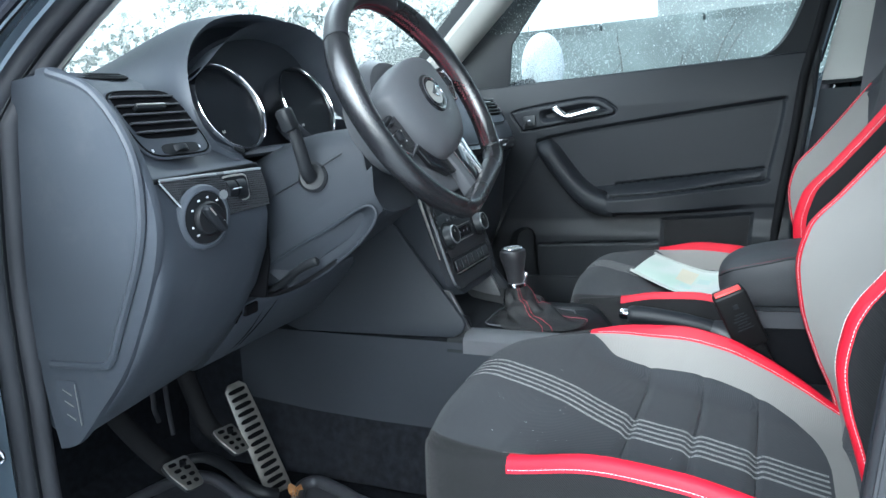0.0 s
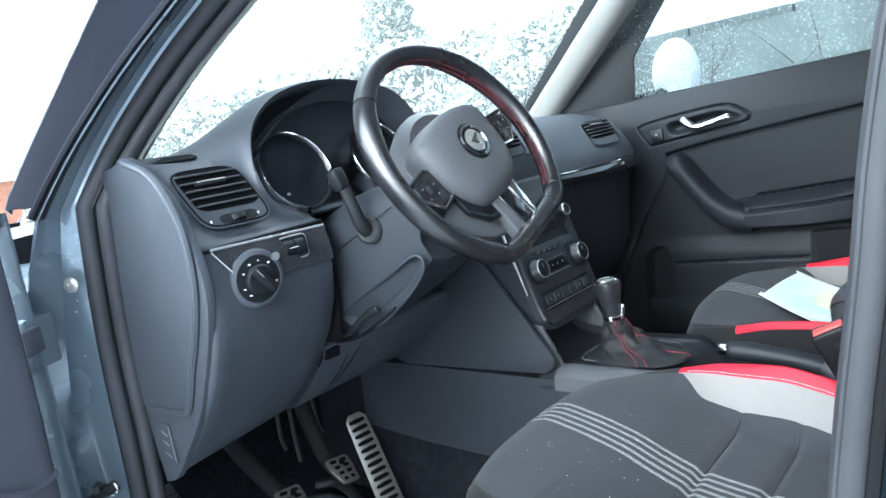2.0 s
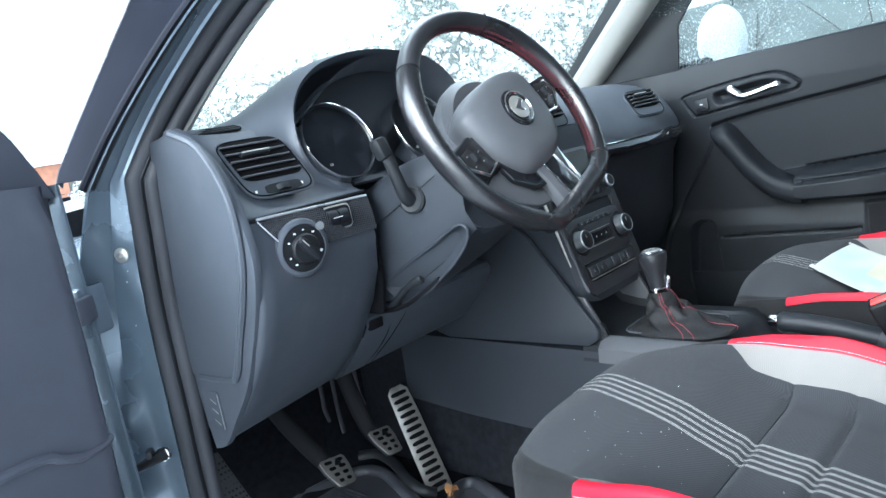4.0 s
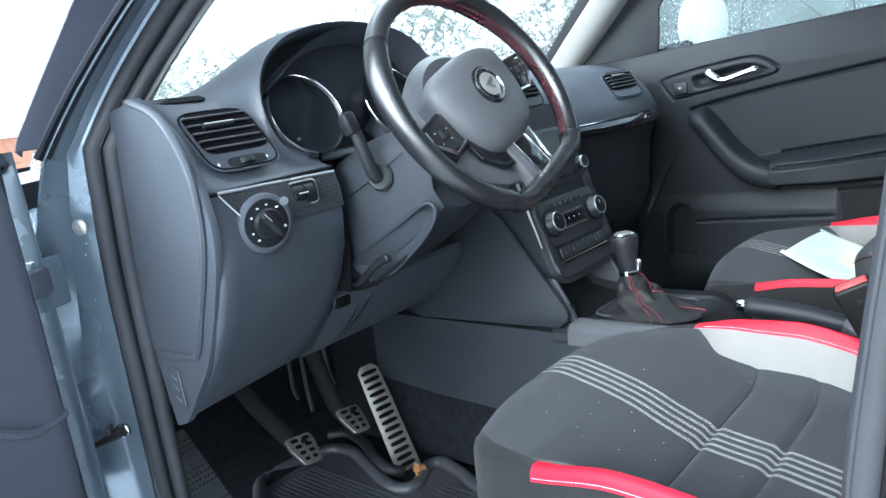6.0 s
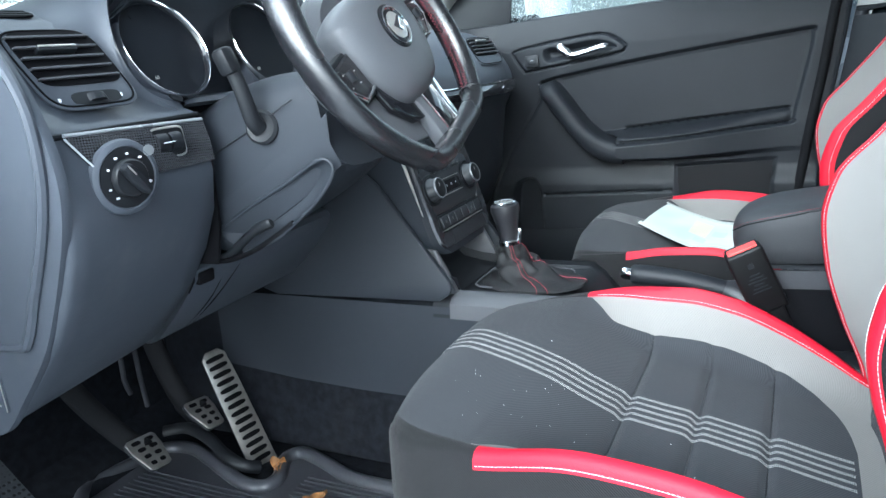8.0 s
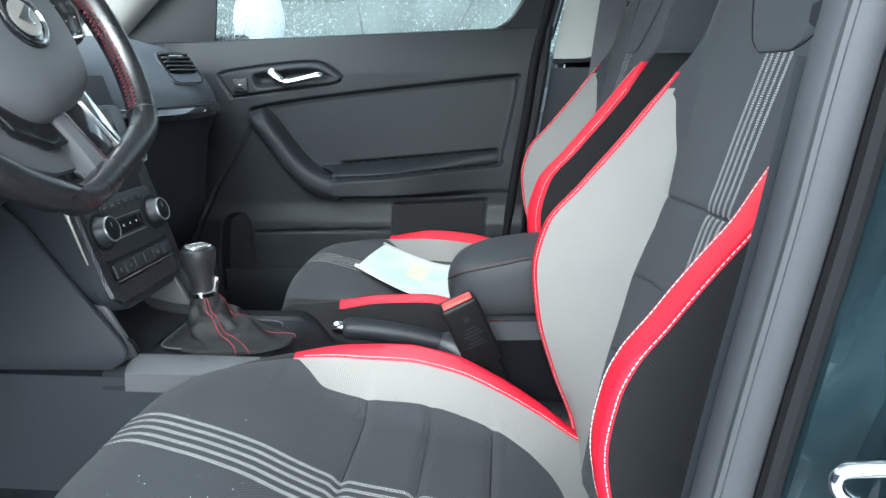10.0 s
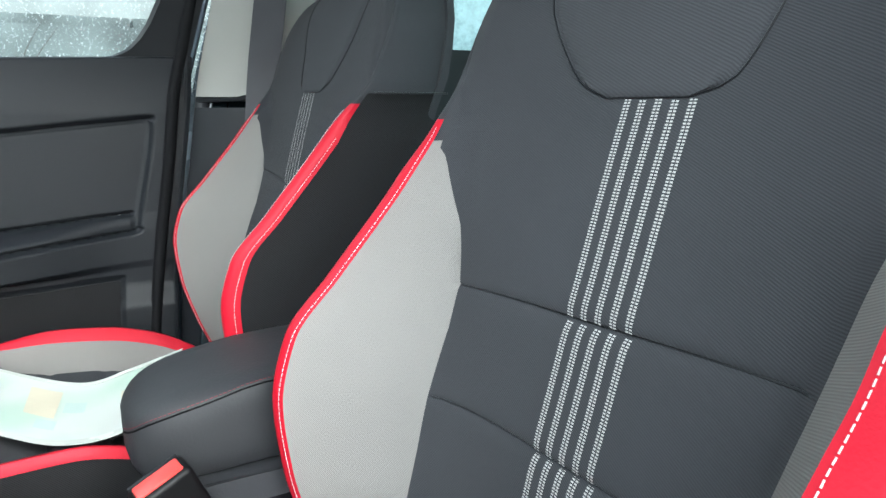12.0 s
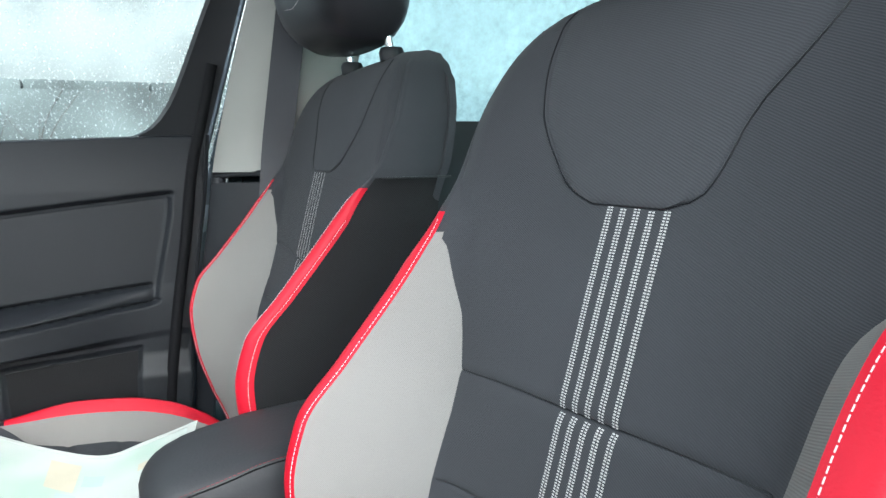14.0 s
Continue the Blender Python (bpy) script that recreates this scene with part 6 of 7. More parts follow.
cu_out_z = keyed([(-0.2475, 0.57), (-0.2445, 0.65), (-0.2405, 0.68), (-0.225, 0.70), (-0.17, 0.712), (-0.09, 0.722), (0.0, 0.735), (0.08, 0.729), (0.147, 0.713), (0.21, 0.682), (0.25, 0.65), (0.30, 0.615)])
cu_grey_s = keyed([(-0.112, 0.224), (-0.09, 0.202), (-0.06, 0.180), (-0.013, 0.183), (0.066, 0.187), (0.146, 0.181), (0.19, 0.164), (0.213, 0.138), (0.228, 0.10), (0.236, 0.05), (0.238, 0.0)])
cu_ridge_s = keyed([(-0.2485, 0.085), (-0.2475, 0.105), (-0.2455, 0.122), (-0.242, 0.140), (-0.235, 0.160), (-0.223, 0.180), (-0.205, 0.198), (-0.18, 0.212), (-0.15, 0.222), (-0.1, 0.230), (0.1, 0.230), (0.2, 0.222), (0.30, 0.20)])
CU_SEAMS = (-0.009, 0.070, 0.147)


def cu_z(s, x):
    """The top of the cushion, sideways s (inboard positive), at x."""
    r = cu_ridge_s(x)
    zr = cu_in_z(x) if s > 0 else cu_out_z(x)
    t = max(0.0, (abs(s) - 0.14) / (r - 0.14)) if x > -0.12 else (abs(s) / r) ** 2
    t = min(t, 1.0)
    z = cu_mid(x) + (zr - cu_mid(x)) * t**2.0
    if abs(s) < 0.2 and -0.1 < x < 0.235:
        for q in CU_SEAMS:
            z -= 0.006 * math.exp(-(((x - q) / 0.006) ** 2)) * max(0, 1 - (abs(s) / 0.195) ** 8)
    return z


def zones(rows, names):
    """Sorts quads of a sheet by name; rows of points and, for each quad, its zone. Returns a bmesh for each zone."""
    made = {}
    for i, (a, b) in enumerate(zip(rows, rows[1:])):
        for j in range(len(a) - 1):
            z = names(i, j)
            bm, seen = made.setdefault(z, (bmesh.new(), {}))
            q = []
            for p in (a[j], a[j + 1], b[j + 1], b[j]):
                k = tuple(round(c, 6) for c in p)
                if k not in seen:
                    seen[k] = bm.verts.new(p)
                if seen[k] not in q:
                    q.append(seen[k])
            if len(q) >= 3:
                try:
                    bm.faces.new(q)
                except ValueError:
                    pass
    return {k: v[0] for k, v in made.items()}


def ribbon(path, across, width):
    """A strip along path with a map of u across and v along it in metres."""
    bm = bmesh.new()
    uv = bm.loops.layers.uv.new("UVMap")
    run, prev, last = 0.0, None, None
    for p in path:
        a, b = bm.verts.new(p - across * width / 2), bm.verts.new(p + across * width / 2)
        if prev:
            step = (p - last).length
            f = bm.faces.new([prev[0], prev[1], b, a])
            for lo, c in zip(f.loops, ((0, run), (1, run), (1, run + step), (0, run + step))):
                lo[uv].uv = c
            run += step
        prev, last = (a, b), p.copy()
    return bm


def front_seat():
    y0 = -SEAT_Y
    seat = thing("front_seat", "black cloth front seat with grey bolsters, red edging and white stripes", "car seat", (0.05, y0, 0.36), "front seats")
    # backrest
    zs = sorted(list(np.linspace(0.58, 1.235, 110)) + [q + d for q in BK_SEAMS for d in (-0.009, -0.006, -0.0035, -0.0015, 0.0, 0.0015, 0.0035, 0.006, 0.009)]) + [1.245, 1.252, 1.257, 1.260, 1.262]
    nc, ng, nr, ns = 12, 8, 6, 8
    WRAP = ((0, 0), (-0.0042, 0.0055), (-0.0060, 0.0115), (-0.0042, 0.0180), (0.002, 0.0225), (0.009, 0.0243))
    rows = []
    for z in zs:
        both = []
        for sg in (1, -1):
            ze = seam_z(z, sg)
            g, r = bk_grey_s(ze, sg), bk_ridge_s(ze, sg)
            half = [(bk_x(sg * g * i / nc, seam_z(z, sg * g * i / nc)), g * i / nc) for i in range(nc)]
            half += [(bk_x(sg * (g + (r - g) * i / ng), ze), g + (r - g) * i / ng) for i in range(ng)]
            xr, xb = bk_ridge_x(ze, sg), bk_rear_x(ze)
            fold = 1.0 if ze < 1.03 else max(0.35, 1 - (z - 1.03) / 0.09)
            broad = 1.12 if sg < 0 and SLIM[0] else 1.0 if SLIM[0] else 0.74
            half += [(xr + WRAP[i][0] * fold * (0.25 if broad > 1 else 0.75 if broad < 1 else 1), r + WRAP[i][1] * fold * broad) for i in range(nr)]
            xs, w = xr + (0.007 if broad > 1 else 0.016) * fold, 0.0245 * fold * broad
            for i in range(ns + 1):
                t = i / ns
                half.append((xs + (xb - xs) * t, r + w + 0.010 * math.sin(math.pi * 0.75 * t) * (1 - 0.5 * t) - 0.012 * t * (1 - fold)))
            both.append([(x, y0 + sg * min(s, 0.266), seam_z(z, sg * s)) for x, s in half])
        rows.append(both[0][::-1][:-1] + both[1])
    n1 = nc + ng + nr + ns

    def name(i, j):
        z = 0.5 * (zs[i] + zs[min(i + 1, len(zs) - 1)])
        k = (n1 - 1 - j) if j < n1 else j - n1
        side = "in" if j < n1 else "out"
        if k < nc:
            return "low" if z < BK_SEAMS[0] else "mid" if z < BK_SEAMS[1] else "lumbar" if z < BK_SEAMS[2] else "upper"
        if k < nc + ng:
            return "grey_" + side if z < 1.0545 else "upper"
        if k < nc + ng + nr:
            return "red_" + side if z < 1.072 else "shoulder_" + side
        return "side_" + side if z < 1.085 else "wing_" + side

    made = zones(rows, name)
    looks = {"low": ("backrest_panel", CLOTH), "mid": ("backrest_panel", CLOTH), "lumbar": ("backrest_panel", CLOTH), "upper": ("backrest_panel", CLOTH),
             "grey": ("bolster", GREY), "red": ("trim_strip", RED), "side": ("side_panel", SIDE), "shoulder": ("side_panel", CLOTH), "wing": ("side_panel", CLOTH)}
    words = {"grey": "light grey cloth bolster", "red": "red leatherette edging"}
    for k, bm in made.items():
        base = k.split("_")[0]
        part(looks[base][0], bm, looks[base][1], seat, words.get(base, ""), 50)
    # seam across the wing, and down the front edge of the wing
    for sg in (1, -1):
        xr, xb = bk_ridge_x(1.085, sg), bk_rear_x(1.085)
        part("seam", tube([(xr + 0.010 + (xb - xr - 0.010) * t, y0 + sg * min(0.2665, bk_ridge_s(1.085, sg) + 0.0205 + 0.010 * math.sin(math.pi * 0.75 * t) * (1 - 0.5 * t)), 1.085) for t in np.linspace(0, 1, 10)], 0.0011, 5), BLACK, seat)
    # plain rear shell
    shell = [[(bk_rear_x(z) - 0.0005, y0 + s, z) for s in np.linspace(-1, 1, 9) * (bk_ridge_s(z) + 0.012)] for z in zs[::6] + [1.262]]
    part("back_shell", grid(shell, thick=0.01), CLOTH, seat)
    # raised patch below the headrest
    hp = keyed([(1.0885, 0.0), (1.0887, 0.02), (1.0895, 0.036), (1.093, 0.050), (1.098, 0.064), (1.11, 0.077), (1.14, 0.099), (1.17, 0.119), (1.20, 0.134), (1.225, 0.142), (1.236, 0.144), (1.25, 0.135)])
    patch_shift = lambda z: 0.008 + 0.020 * min(1, max(0, (z - 1.095) / 0.06)) - 0.017 * min(1, max(0, (z - 1.14) / 0.08))
    patch = []
    for z in [1.0887, 1.0891, 1.0895, 1.091, 1.094, 1.098, 1.104, 1.11, 1.12, 1.13, 1.15, 1.17, 1.19, 1.21, 1.225, 1.236, 1.245]:
        r = []
        for u in np.linspace(-1, 1, 19):
            s = u * hp(z) + patch_shift(z)
            edge = min(1.0, (1 - abs(u)) * hp(z) / 0.006, (z - 1.0885) / 0.004)
            r.append((bk_x(s, z) + 0.0015 - 0.0035 * math.sqrt(max(edge, 0)), y0 + s, z))
        patch.append(r)
    part("headrest_panel", grid(patch), CLOTH2, seat, "black twill upper panel with rounded edge")
    rim = [(bk_x(u * hp(z) + patch_shift(z), z) - 0.0006, y0 + u * hp(z) + patch_shift(z), z) for u, z in [(-1, q) for q in np.linspace(1.245, 1.0895, 30)] + [(1, q) for q in np.linspace(1.0895, 1.245, 30)]]
    part("seam", tube(rim, 0.0006, 5), BLACK, seat)
    for q in BK_SEAMS:
        part("seam", tube([(bk_x(s, seam_z(q, s)) - 0.0004, y0 + s, seam_z(q, s)) for s in np.linspace(-0.97 * bk_grey_s(q, -1), 0.97 * bk_grey_s(q, 1), 40)], 0.0009, 5), BLACK, seat)
    # stripes up the backrest and along the cushion
    for k in range(5):
        s = (k - 2) * 0.0136 - 0.001
        for lo, hi in ((0.951, 1.0885), (0.862, 0.951), (0.776, 0.862), (0.62, 0.776)):
            lo, hi = (seam_z(lo, s) + 0.0016, hi if hi > 1.0 else seam_z(hi, s) - 0.0016)
            path = [Vector((bk_x(s, z) - 0.0008, y0 + s - 0.004 * max(0, (z - 0.945) / 0.145), z)) for z in np.linspace(lo, hi, 40)]
            part("stripe", ribbon(path, Vector((0, 1, 0)), 0.0066), STRIPE, seat, "white dashed woven stripe")
        path = [Vector((-0.2432, y0 + s, 0.690))] + [Vector((x, y0 + s, cu_z(s, x) + 0.0009)) for x in list(np.linspace(-0.2412, -0.20, 18)) + list(np.linspace(-0.195, 0.232, 150))]
        part("stripe", ribbon(path, Vector((0, 1, 0)), 0.0060), STRIPE, seat, "white dashed woven stripe")
    # cushion
    xs = [-0.2485, -0.2483, -0.248, -0.2475, -0.247, -0.2463, -0.2455, -0.244, -0.242, -0.239, -0.235, -0.228, -0.219, -0.21] + list(np.linspace(-0.20, 0.30, 126))
    rows = []
    for x in xs:
        r = cu_ridge_s(x)
        e = r - 0.011
        g = min(cu_grey_s(x), e - 0.002) if x > -0.114 else e - 0.004
        full = []
        for sign in (1, -1):
            half = [(x, sign * g * i / 12, cu_z(sign * g * i / 12, x)) for i in range(12)]
            half += [(x, sign * (g + (e - g) * i / 8), cu_z(sign * (g + (e - g) * i / 8), x)) for i in range(8)]
            half += [(x, sign * (e + 0.011 * i / 3), cu_z(sign * (e + 0.011 * i / 3), x) + (0.0012 if i else 0)) for i in range(3)]
            zr = cu_z(sign * r, x)
            wide = 0.016 if sign < 0 else 0.012
            for i in range(3):
                a = i / 3 * math.pi / 2
                half.append((x, sign * (r + wide * 0.8 * math.sin(a)), zr - wide * (1 - math.cos(a)) + 0.002 * math.sin(2 * a)))
            for i in range(6):
                t = i / 5
                half.append((x, sign * (r + wide * 0.8 + 0.008 * math.sin(math.pi * t)), (zr - wide) * (1 - t) + 0.42 * t))
            full.append(half)
        rows.append([(p[0], y0 + p[1], p[2]) for p in reversed(full[0])][:-1] + [(p[0], y0 + p[1], p[2]) for p in full[1]])
    n1 = 12 + 8 + 6 + 5

    def cname(i, j):
        x = 0.5 * (xs[i] + xs[i + 1])
        k = (n1 - 1 - j) if j < n1 else j - n1
        side = "in" if j < n1 else "out"
        if k < 12:
            return ("front" if x < -0.009 else "second" if x < 0.07 else "third" if x < 0.147 else "rear") if x < 0.236 else "grey_" + side
        if k < 20:
            return "grey_" + side if x > -0.112 else "front"
        if k < 26:
            return "red_" + side if x > (-0.100 if side == "out" else -0.112) else "skirt_" + side
        return "skirt_" + side

    for k, bm in zones(rows, cname).items():
        base = k.split("_")[0]
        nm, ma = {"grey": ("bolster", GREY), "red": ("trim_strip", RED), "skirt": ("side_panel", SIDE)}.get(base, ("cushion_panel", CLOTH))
        part(nm, bm, ma, seat, words.get(base, ""), 50)
    front = [[(-0.2485 + 0.004 * (0.5 - z) * 10, y0 + s, z) for s in np.linspace(-0.085, 0.085, 12)] for z in np.linspace(0.50, 0.40, 6)]
    part("front_panel", grid(front), CLOTH, seat)
    part("seat_base", block((0.46, 0.40, 0.10), (0.03, y0, 0.40), bevel=0.02), BLACK, seat, "black plastic seat base")
    for q in CU_SEAMS:
        w = min(cu_grey_s(q), 0.19) * 0.98
        part("seam", tube([(q, y0 + s, cu_z(s, q) + 0.0003) for s in np.linspace(-w, w, 40)], 0.0009, 5), BLACK, seat)
    # stitching on the red edges
    for sign in (1, -1):
        zz = np.linspace(0.60, 1.068, 120)
        part("stitching", dashes([(bk_ridge_x(z, sign) - (0.0012 if sign < 0 and SLIM[0] else 0.0030), y0 + sign * (bk_ridge_s(z, sign) + (0.0045 if sign < 0 and SLIM[0] else 0.0022)), z) for z in zz]), STITCH, seat, "white seam stitching")
        wide = sign < 0 and SLIM[0]
        part("stitching", dashes([(bk_ridge_x(z, sign) + (0.0050 if wide else 0.0085), y0 + sign * (bk_ridge_s(z, sign) + (0.0274 if wide else 0.0250 if SLIM[0] else 0.0205)), z) for z in zz if z < 1.04]), STITCH, seat, "white seam stitching")
        xx = np.linspace(-0.098, 0.27, 90)
        part("stitching", dashes([(x, y0 + sign * (cu_ridge_s(x) + (-0.0095 if sign > 0 else 0.0128)), cu_z(sign * (cu_ridge_s(x) - (0.0095 if sign > 0 else 0)), x) + (0.0016 if sign > 0 else -0.012)) for x in xx]), STITCH, seat, "white seam stitching")
        lip = [(x, y0 + sign * (cu_ridge_s(x) + 0.006), cu_z(sign * cu_ridge_s(x), x) - 0.004) for x in np.linspace(-0.247, -0.10, 40)]
        part("seam", tube(lip, 0.0012, 5), BLACK, seat)
    # headrest on two posts
    part("headrest", headrest_mesh(y0), SMOOTHL, seat, "black leatherette headrest with white stitching")
    part("stitching", dashes([(0.3405, y0 + 0.10, 1.44), (0.3425, y0 + 0.088, 1.37), (0.344, y0 + 0.06, 1.340), (0.3445, y0, 1.332), (0.344, y0 - 0.06, 1.340), (0.3425, y0 - 0.088, 1.37), (0.3405, y0 - 0.10, 1.44)]), STITCH, seat)
    for s in (0.090, -0.090):
        part("headrest_post", tube([(0.468, y0 + s, 1.24), (0.452, y0 + s, 1.34)], 0.006, 12), CHROME, seat, "chrome headrest post")
        part("post_sleeve", lathe([(0.0, -0.012), (0.017, -0.012), (0.019, 0.0), (0.016, 0.007), (0.008, 0.008)], pose(0.466, y0 + s, 1.262)), BLACK, seat)
    return seat


def headrest_mesh(y0):
    rows = []
    for t in np.linspace(0, 1, 15):
        z = 1.278 + 0.18 * t
        k = math.sin(math.pi * min(max(t, 0.02), 0.98)) ** 0.2
        xm = 0.425 - 0.02 * t
        r = []
        for q in range(28):
            a = 2 * math.pi * q / 28
            c, s = math.cos(a), math.sin(a)
            r.append((xm + 0.080 * k * math.copysign(abs(c) ** 0.6, c), y0 + 0.158 * k * math.copysign(abs(s) ** 0.55, s), z + (0.012 * (1 - t) * -c if c < 0 else 0)))
        rows.append(r)
    return grid(rows, ring=True, caps=True)


driver = front_seat()
SLIM[0] = False
passenger = front_seat()
passenger.matrix_world = pose(0.05, SEAT_Y, 0.347) @ Matrix.Diagonal((1, -1, 1, 1))
SLIM[0] = True
for c in passenger.children:
    # this back is raised on its cushion to fit the camera's view
    if max(v.co.z for v in c.data.vertices) + 0.36 > 0.77:
        c.location.z += 0.027
tagged(driver, "black cloth driver seat with grey bolsters, red edging and snow flecks")
tagged(passenger, "black cloth passenger seat with grey bolsters, papers on it")

# ---- passenger door ----
pd = thing("passenger_door", "black grained door panel with chrome handle and padded armrest", "car door", (0, 0.72, 0.45))


rear_x = keyed([(0.42, 0.11), (0.47, 0.16), (0.60, 0.190), (0.74, 0.204), (0.86, 0.216), (0.94, 0.227), (1.02, 0.240), (1.10, 0.252), (1.17, 0.262)])
INSERT = spline([(-0.445, 0, 0.975), (-0.425, 0, 0.992), (-0.38, 0, 1.000), (-0.273, 0, 1.015), (-0.074, 0, 1.037), (0.165, 0, 1.0605), (0.178, 0, 1.0585), (0.182, 0, 1.047), (0.176, 0, 1.005), (0.151, 0, 0.889), (0.146, 0, 0.868), (0.130, 0, 0.858), (-0.08, 0, 0.840), (-0.27, 0, 0.83), (-0.36, 0, 0.87)], 4, closed=True)
BEZEL = spline([(-0.520, 0, 1.062), (-0.512, 0, 1.074), (-0.46, 0, 1.083), (-0.38, 0, 1.0925), (-0.30, 0, 1.098), (-0.262, 0, 1.091), (-0.230, 0, 1.068), (-0.228, 0, 1.058), (-0.245, 0, 1.048), (-0.35, 0, 1.035), (-0.480, 0, 1.019), (-0.494, 0, 1.022)], 4, closed=True)
BOWL = spline([(-0.438, 0, 1.072), (-0.38, 0, 1.080), (-0.31, 0, 1.087), (-0.270, 0, 1.080), (-0.245, 0, 1.062), (-0.270, 0, 1.053), (-0.36, 0, 1.043), (-0.428, 0, 1.036)], 4, closed=True)
GRILLE = spline([(-0.106, 0, 0.684), (-0.108, 0, 0.75), (-0.100, 0, 0.762), (0.0, 0, 0.768), (0.105, 0, 0.775), (0.114, 0, 0.768), (0.110, 0, 0.72), (0.098, 0, 0.66), (0.0, 0, 0.64), (-0.10, 0, 0.64)], 3, closed=True)
ARCH = spline([(-0.545, 0, 0.54), (-0.545, 0, 0.66), (-0.535, 0, 0.718), (-0.51, 0, 0.738), (-0.485, 0, 0.738), (-0.466, 0, 0.72), (-0.461, 0, 0.66), (-0.461, 0, 0.54)], 3, closed=True)
SWEEP = spline([(-0.640, 0, 0.52), (-0.612, 0, 0.645), (-0.556, 0, 0.786), (-0.50, 0, 0.872), (-0.452, 0, 0.945)], 6)


ARM_LOW = ((-0.30, -0.232, -0.096, 0.02, 0.107, 0.150), (0.795, 0.776, 0.777, 0.782, 0.787, 0.790))
ARM_LIP = ((-0.30, -0.226, -0.08, 0.03, 0.107, 0.150), (0.846, 0.832, 0.840, 0.849, 0.855, 0.859))


def off_line(px, pz, pts, closed=True):
    """How far points lie from a line, more than nothing inside where it is closed."""
    best = np.full(px.shape, 9.0)
    inside = np.zeros(px.shape, bool)
    n = len(pts)
    for i in range(n if closed else n - 1):
        a, b = pts[i], pts[(i + 1) % n]
        dx, dz = b.x - a.x, b.z - a.z
        t = np.clip(((px - a.x) * dx + (pz - a.z) * dz) / (dx * dx + dz * dz + 1e-12), 0, 1)
        best = np.minimum(best, np.hypot(px - a.x - t * dx, pz - a.z - t * dz))
        if abs(dz) > 1e-9:
            cross = ((a.z > pz) != (b.z > pz)) & (px < dx * (pz - a.z) / dz + a.x)
            inside ^= cross
    return np.where(inside, best, -best) if closed else best


def ramp(d, w):
    t = np.clip(d / w, 0, 1)
    return t * t * (3 - 2 * t)


def panel_field(px, pz):
    """Depth of the door lining: pad, sunk insert, handle bowl, slot, grille and loudspeaker arch."""
    y = 0.703 + 0.45 * np.clip(pz - 1.07, 0, 1) ** 1.35 - 0.016 * ramp(0.765 - pz, 0.05)
    y = y - 0.05 * np.clip((-0.56 - px) / 0.12, 0, 2) ** 2
    d = off_line(px, pz, INSERT)
    y = y + 0.013 * ramp(d + 0.002, 0.010) + 0.010 * np.exp(-((d / 0.0040) ** 2))
    d = off_line(px, pz, BEZEL)
    y = y - 0.003 * ramp(d, 0.004) + 0.006 * np.exp(-((d / 0.0024) ** 2))
    d = off_line(px, pz, BOWL)
    y = y + 0.020 * ramp(d, 0.018)
    d = off_line(px, pz, GRILLE)
    y = y + 0.006 * ramp(d, 0.005) + 0.004 * np.exp(-((d / 0.003) ** 2))
    d = off_line(px, pz, ARCH)
    y = y + 0.035 * ramp(d, 0.012)
    d = np.abs(pz - (0.691 + 0.033 * (px + 0.459)))
    y = y + 0.008 * np.exp(-((d / 0.0028) ** 2)) * ((px > -0.452) & (px < -0.118))
    # the armrest swells out between its lower edge and the line along its back
    lower, lip, back = np.interp(px, *ARM_LOW), np.interp(px, *ARM_LIP), 0.852 + 0.0874 * (px + 0.30)
    out = 0.072 * ramp(px + 0.31, 0.07) * (1 - 0.96 * ramp(px + 0.17, 0.31))
    u = np.clip((pz - lip) / (back - lip), 0, 1)
    body = np.where(px > -0.245, ramp(pz - lower, 0.016), ramp(pz - lip, 0.01))
    y = y - (out * (1 - u**1.5) + 0.006 * np.sin(math.pi * u) * ramp(px + 0.29, 0.05) * ramp(0.152 - px, 0.02)) * body * (pz < back)
    live = (px > -0.235) & (px < 0.142)
    y = y + 0.007 * np.exp(-(((pz - lip) / 0.0032) ** 2)) * live + 0.008 * np.exp(-(((pz - back) / 0.0036) ** 2)) * live
    d = off_line(px, pz, SWEEP, False)
    y = y + 0.004 * np.exp(-((d / 0.004) ** 2))
    return y


def panel_y(x, z):
    return float(panel_field(np.array([x]), np.array([z]))[0])


def top_z(x):
    """The height of the sill under the glass."""
    return 1.1465 + 0.022 * (x + 0.5) / 0.7


def lining(z0, z1, nz, nm, ma, lab, keep=None):
    """A stretch of the door lining between two heights; keep picks its quads."""
    k = np.linspace(0, 1, nz)
    n = 330
    rows = []
    for q in k:
        z = z0 + (z1 - z0) * q
        xs = np.linspace(-0.70, rear_x(z), n)
        zs = z + (np.array([top_z(x) for x in xs]) - 1.1465) * ramp(np.array([(z - 1.05) / 0.09]), 1.0)[0]
        rows.append([Vector(p) for p in zip(xs, panel_field(xs, zs), zs)])
    if z1 > 1.14:
        rows.append([p + Vector((0, 0.010, 0.003)) for p in rows[-1]])
        rows.append([p + Vector((0, 0.020, -0.006)) for p in rows[-1]])
    return part(nm, grid(rows), ma, pd, lab, 75)


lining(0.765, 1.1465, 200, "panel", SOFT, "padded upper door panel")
lining(0.43, 0.765, 120, "lower_panel", LOWER, "black lower door panel")
edge_z = np.linspace(0.45, 1.15, 24)
part("panel_edge", tube([(rear_x(z) - 0.001, panel_y(rear_x(z) - 0.01, z) + 0.006, z + 0.022 * max(0, (z - 1.05) / 0.1)) for z in edge_z], 0.007, 8), SOFT, pd)
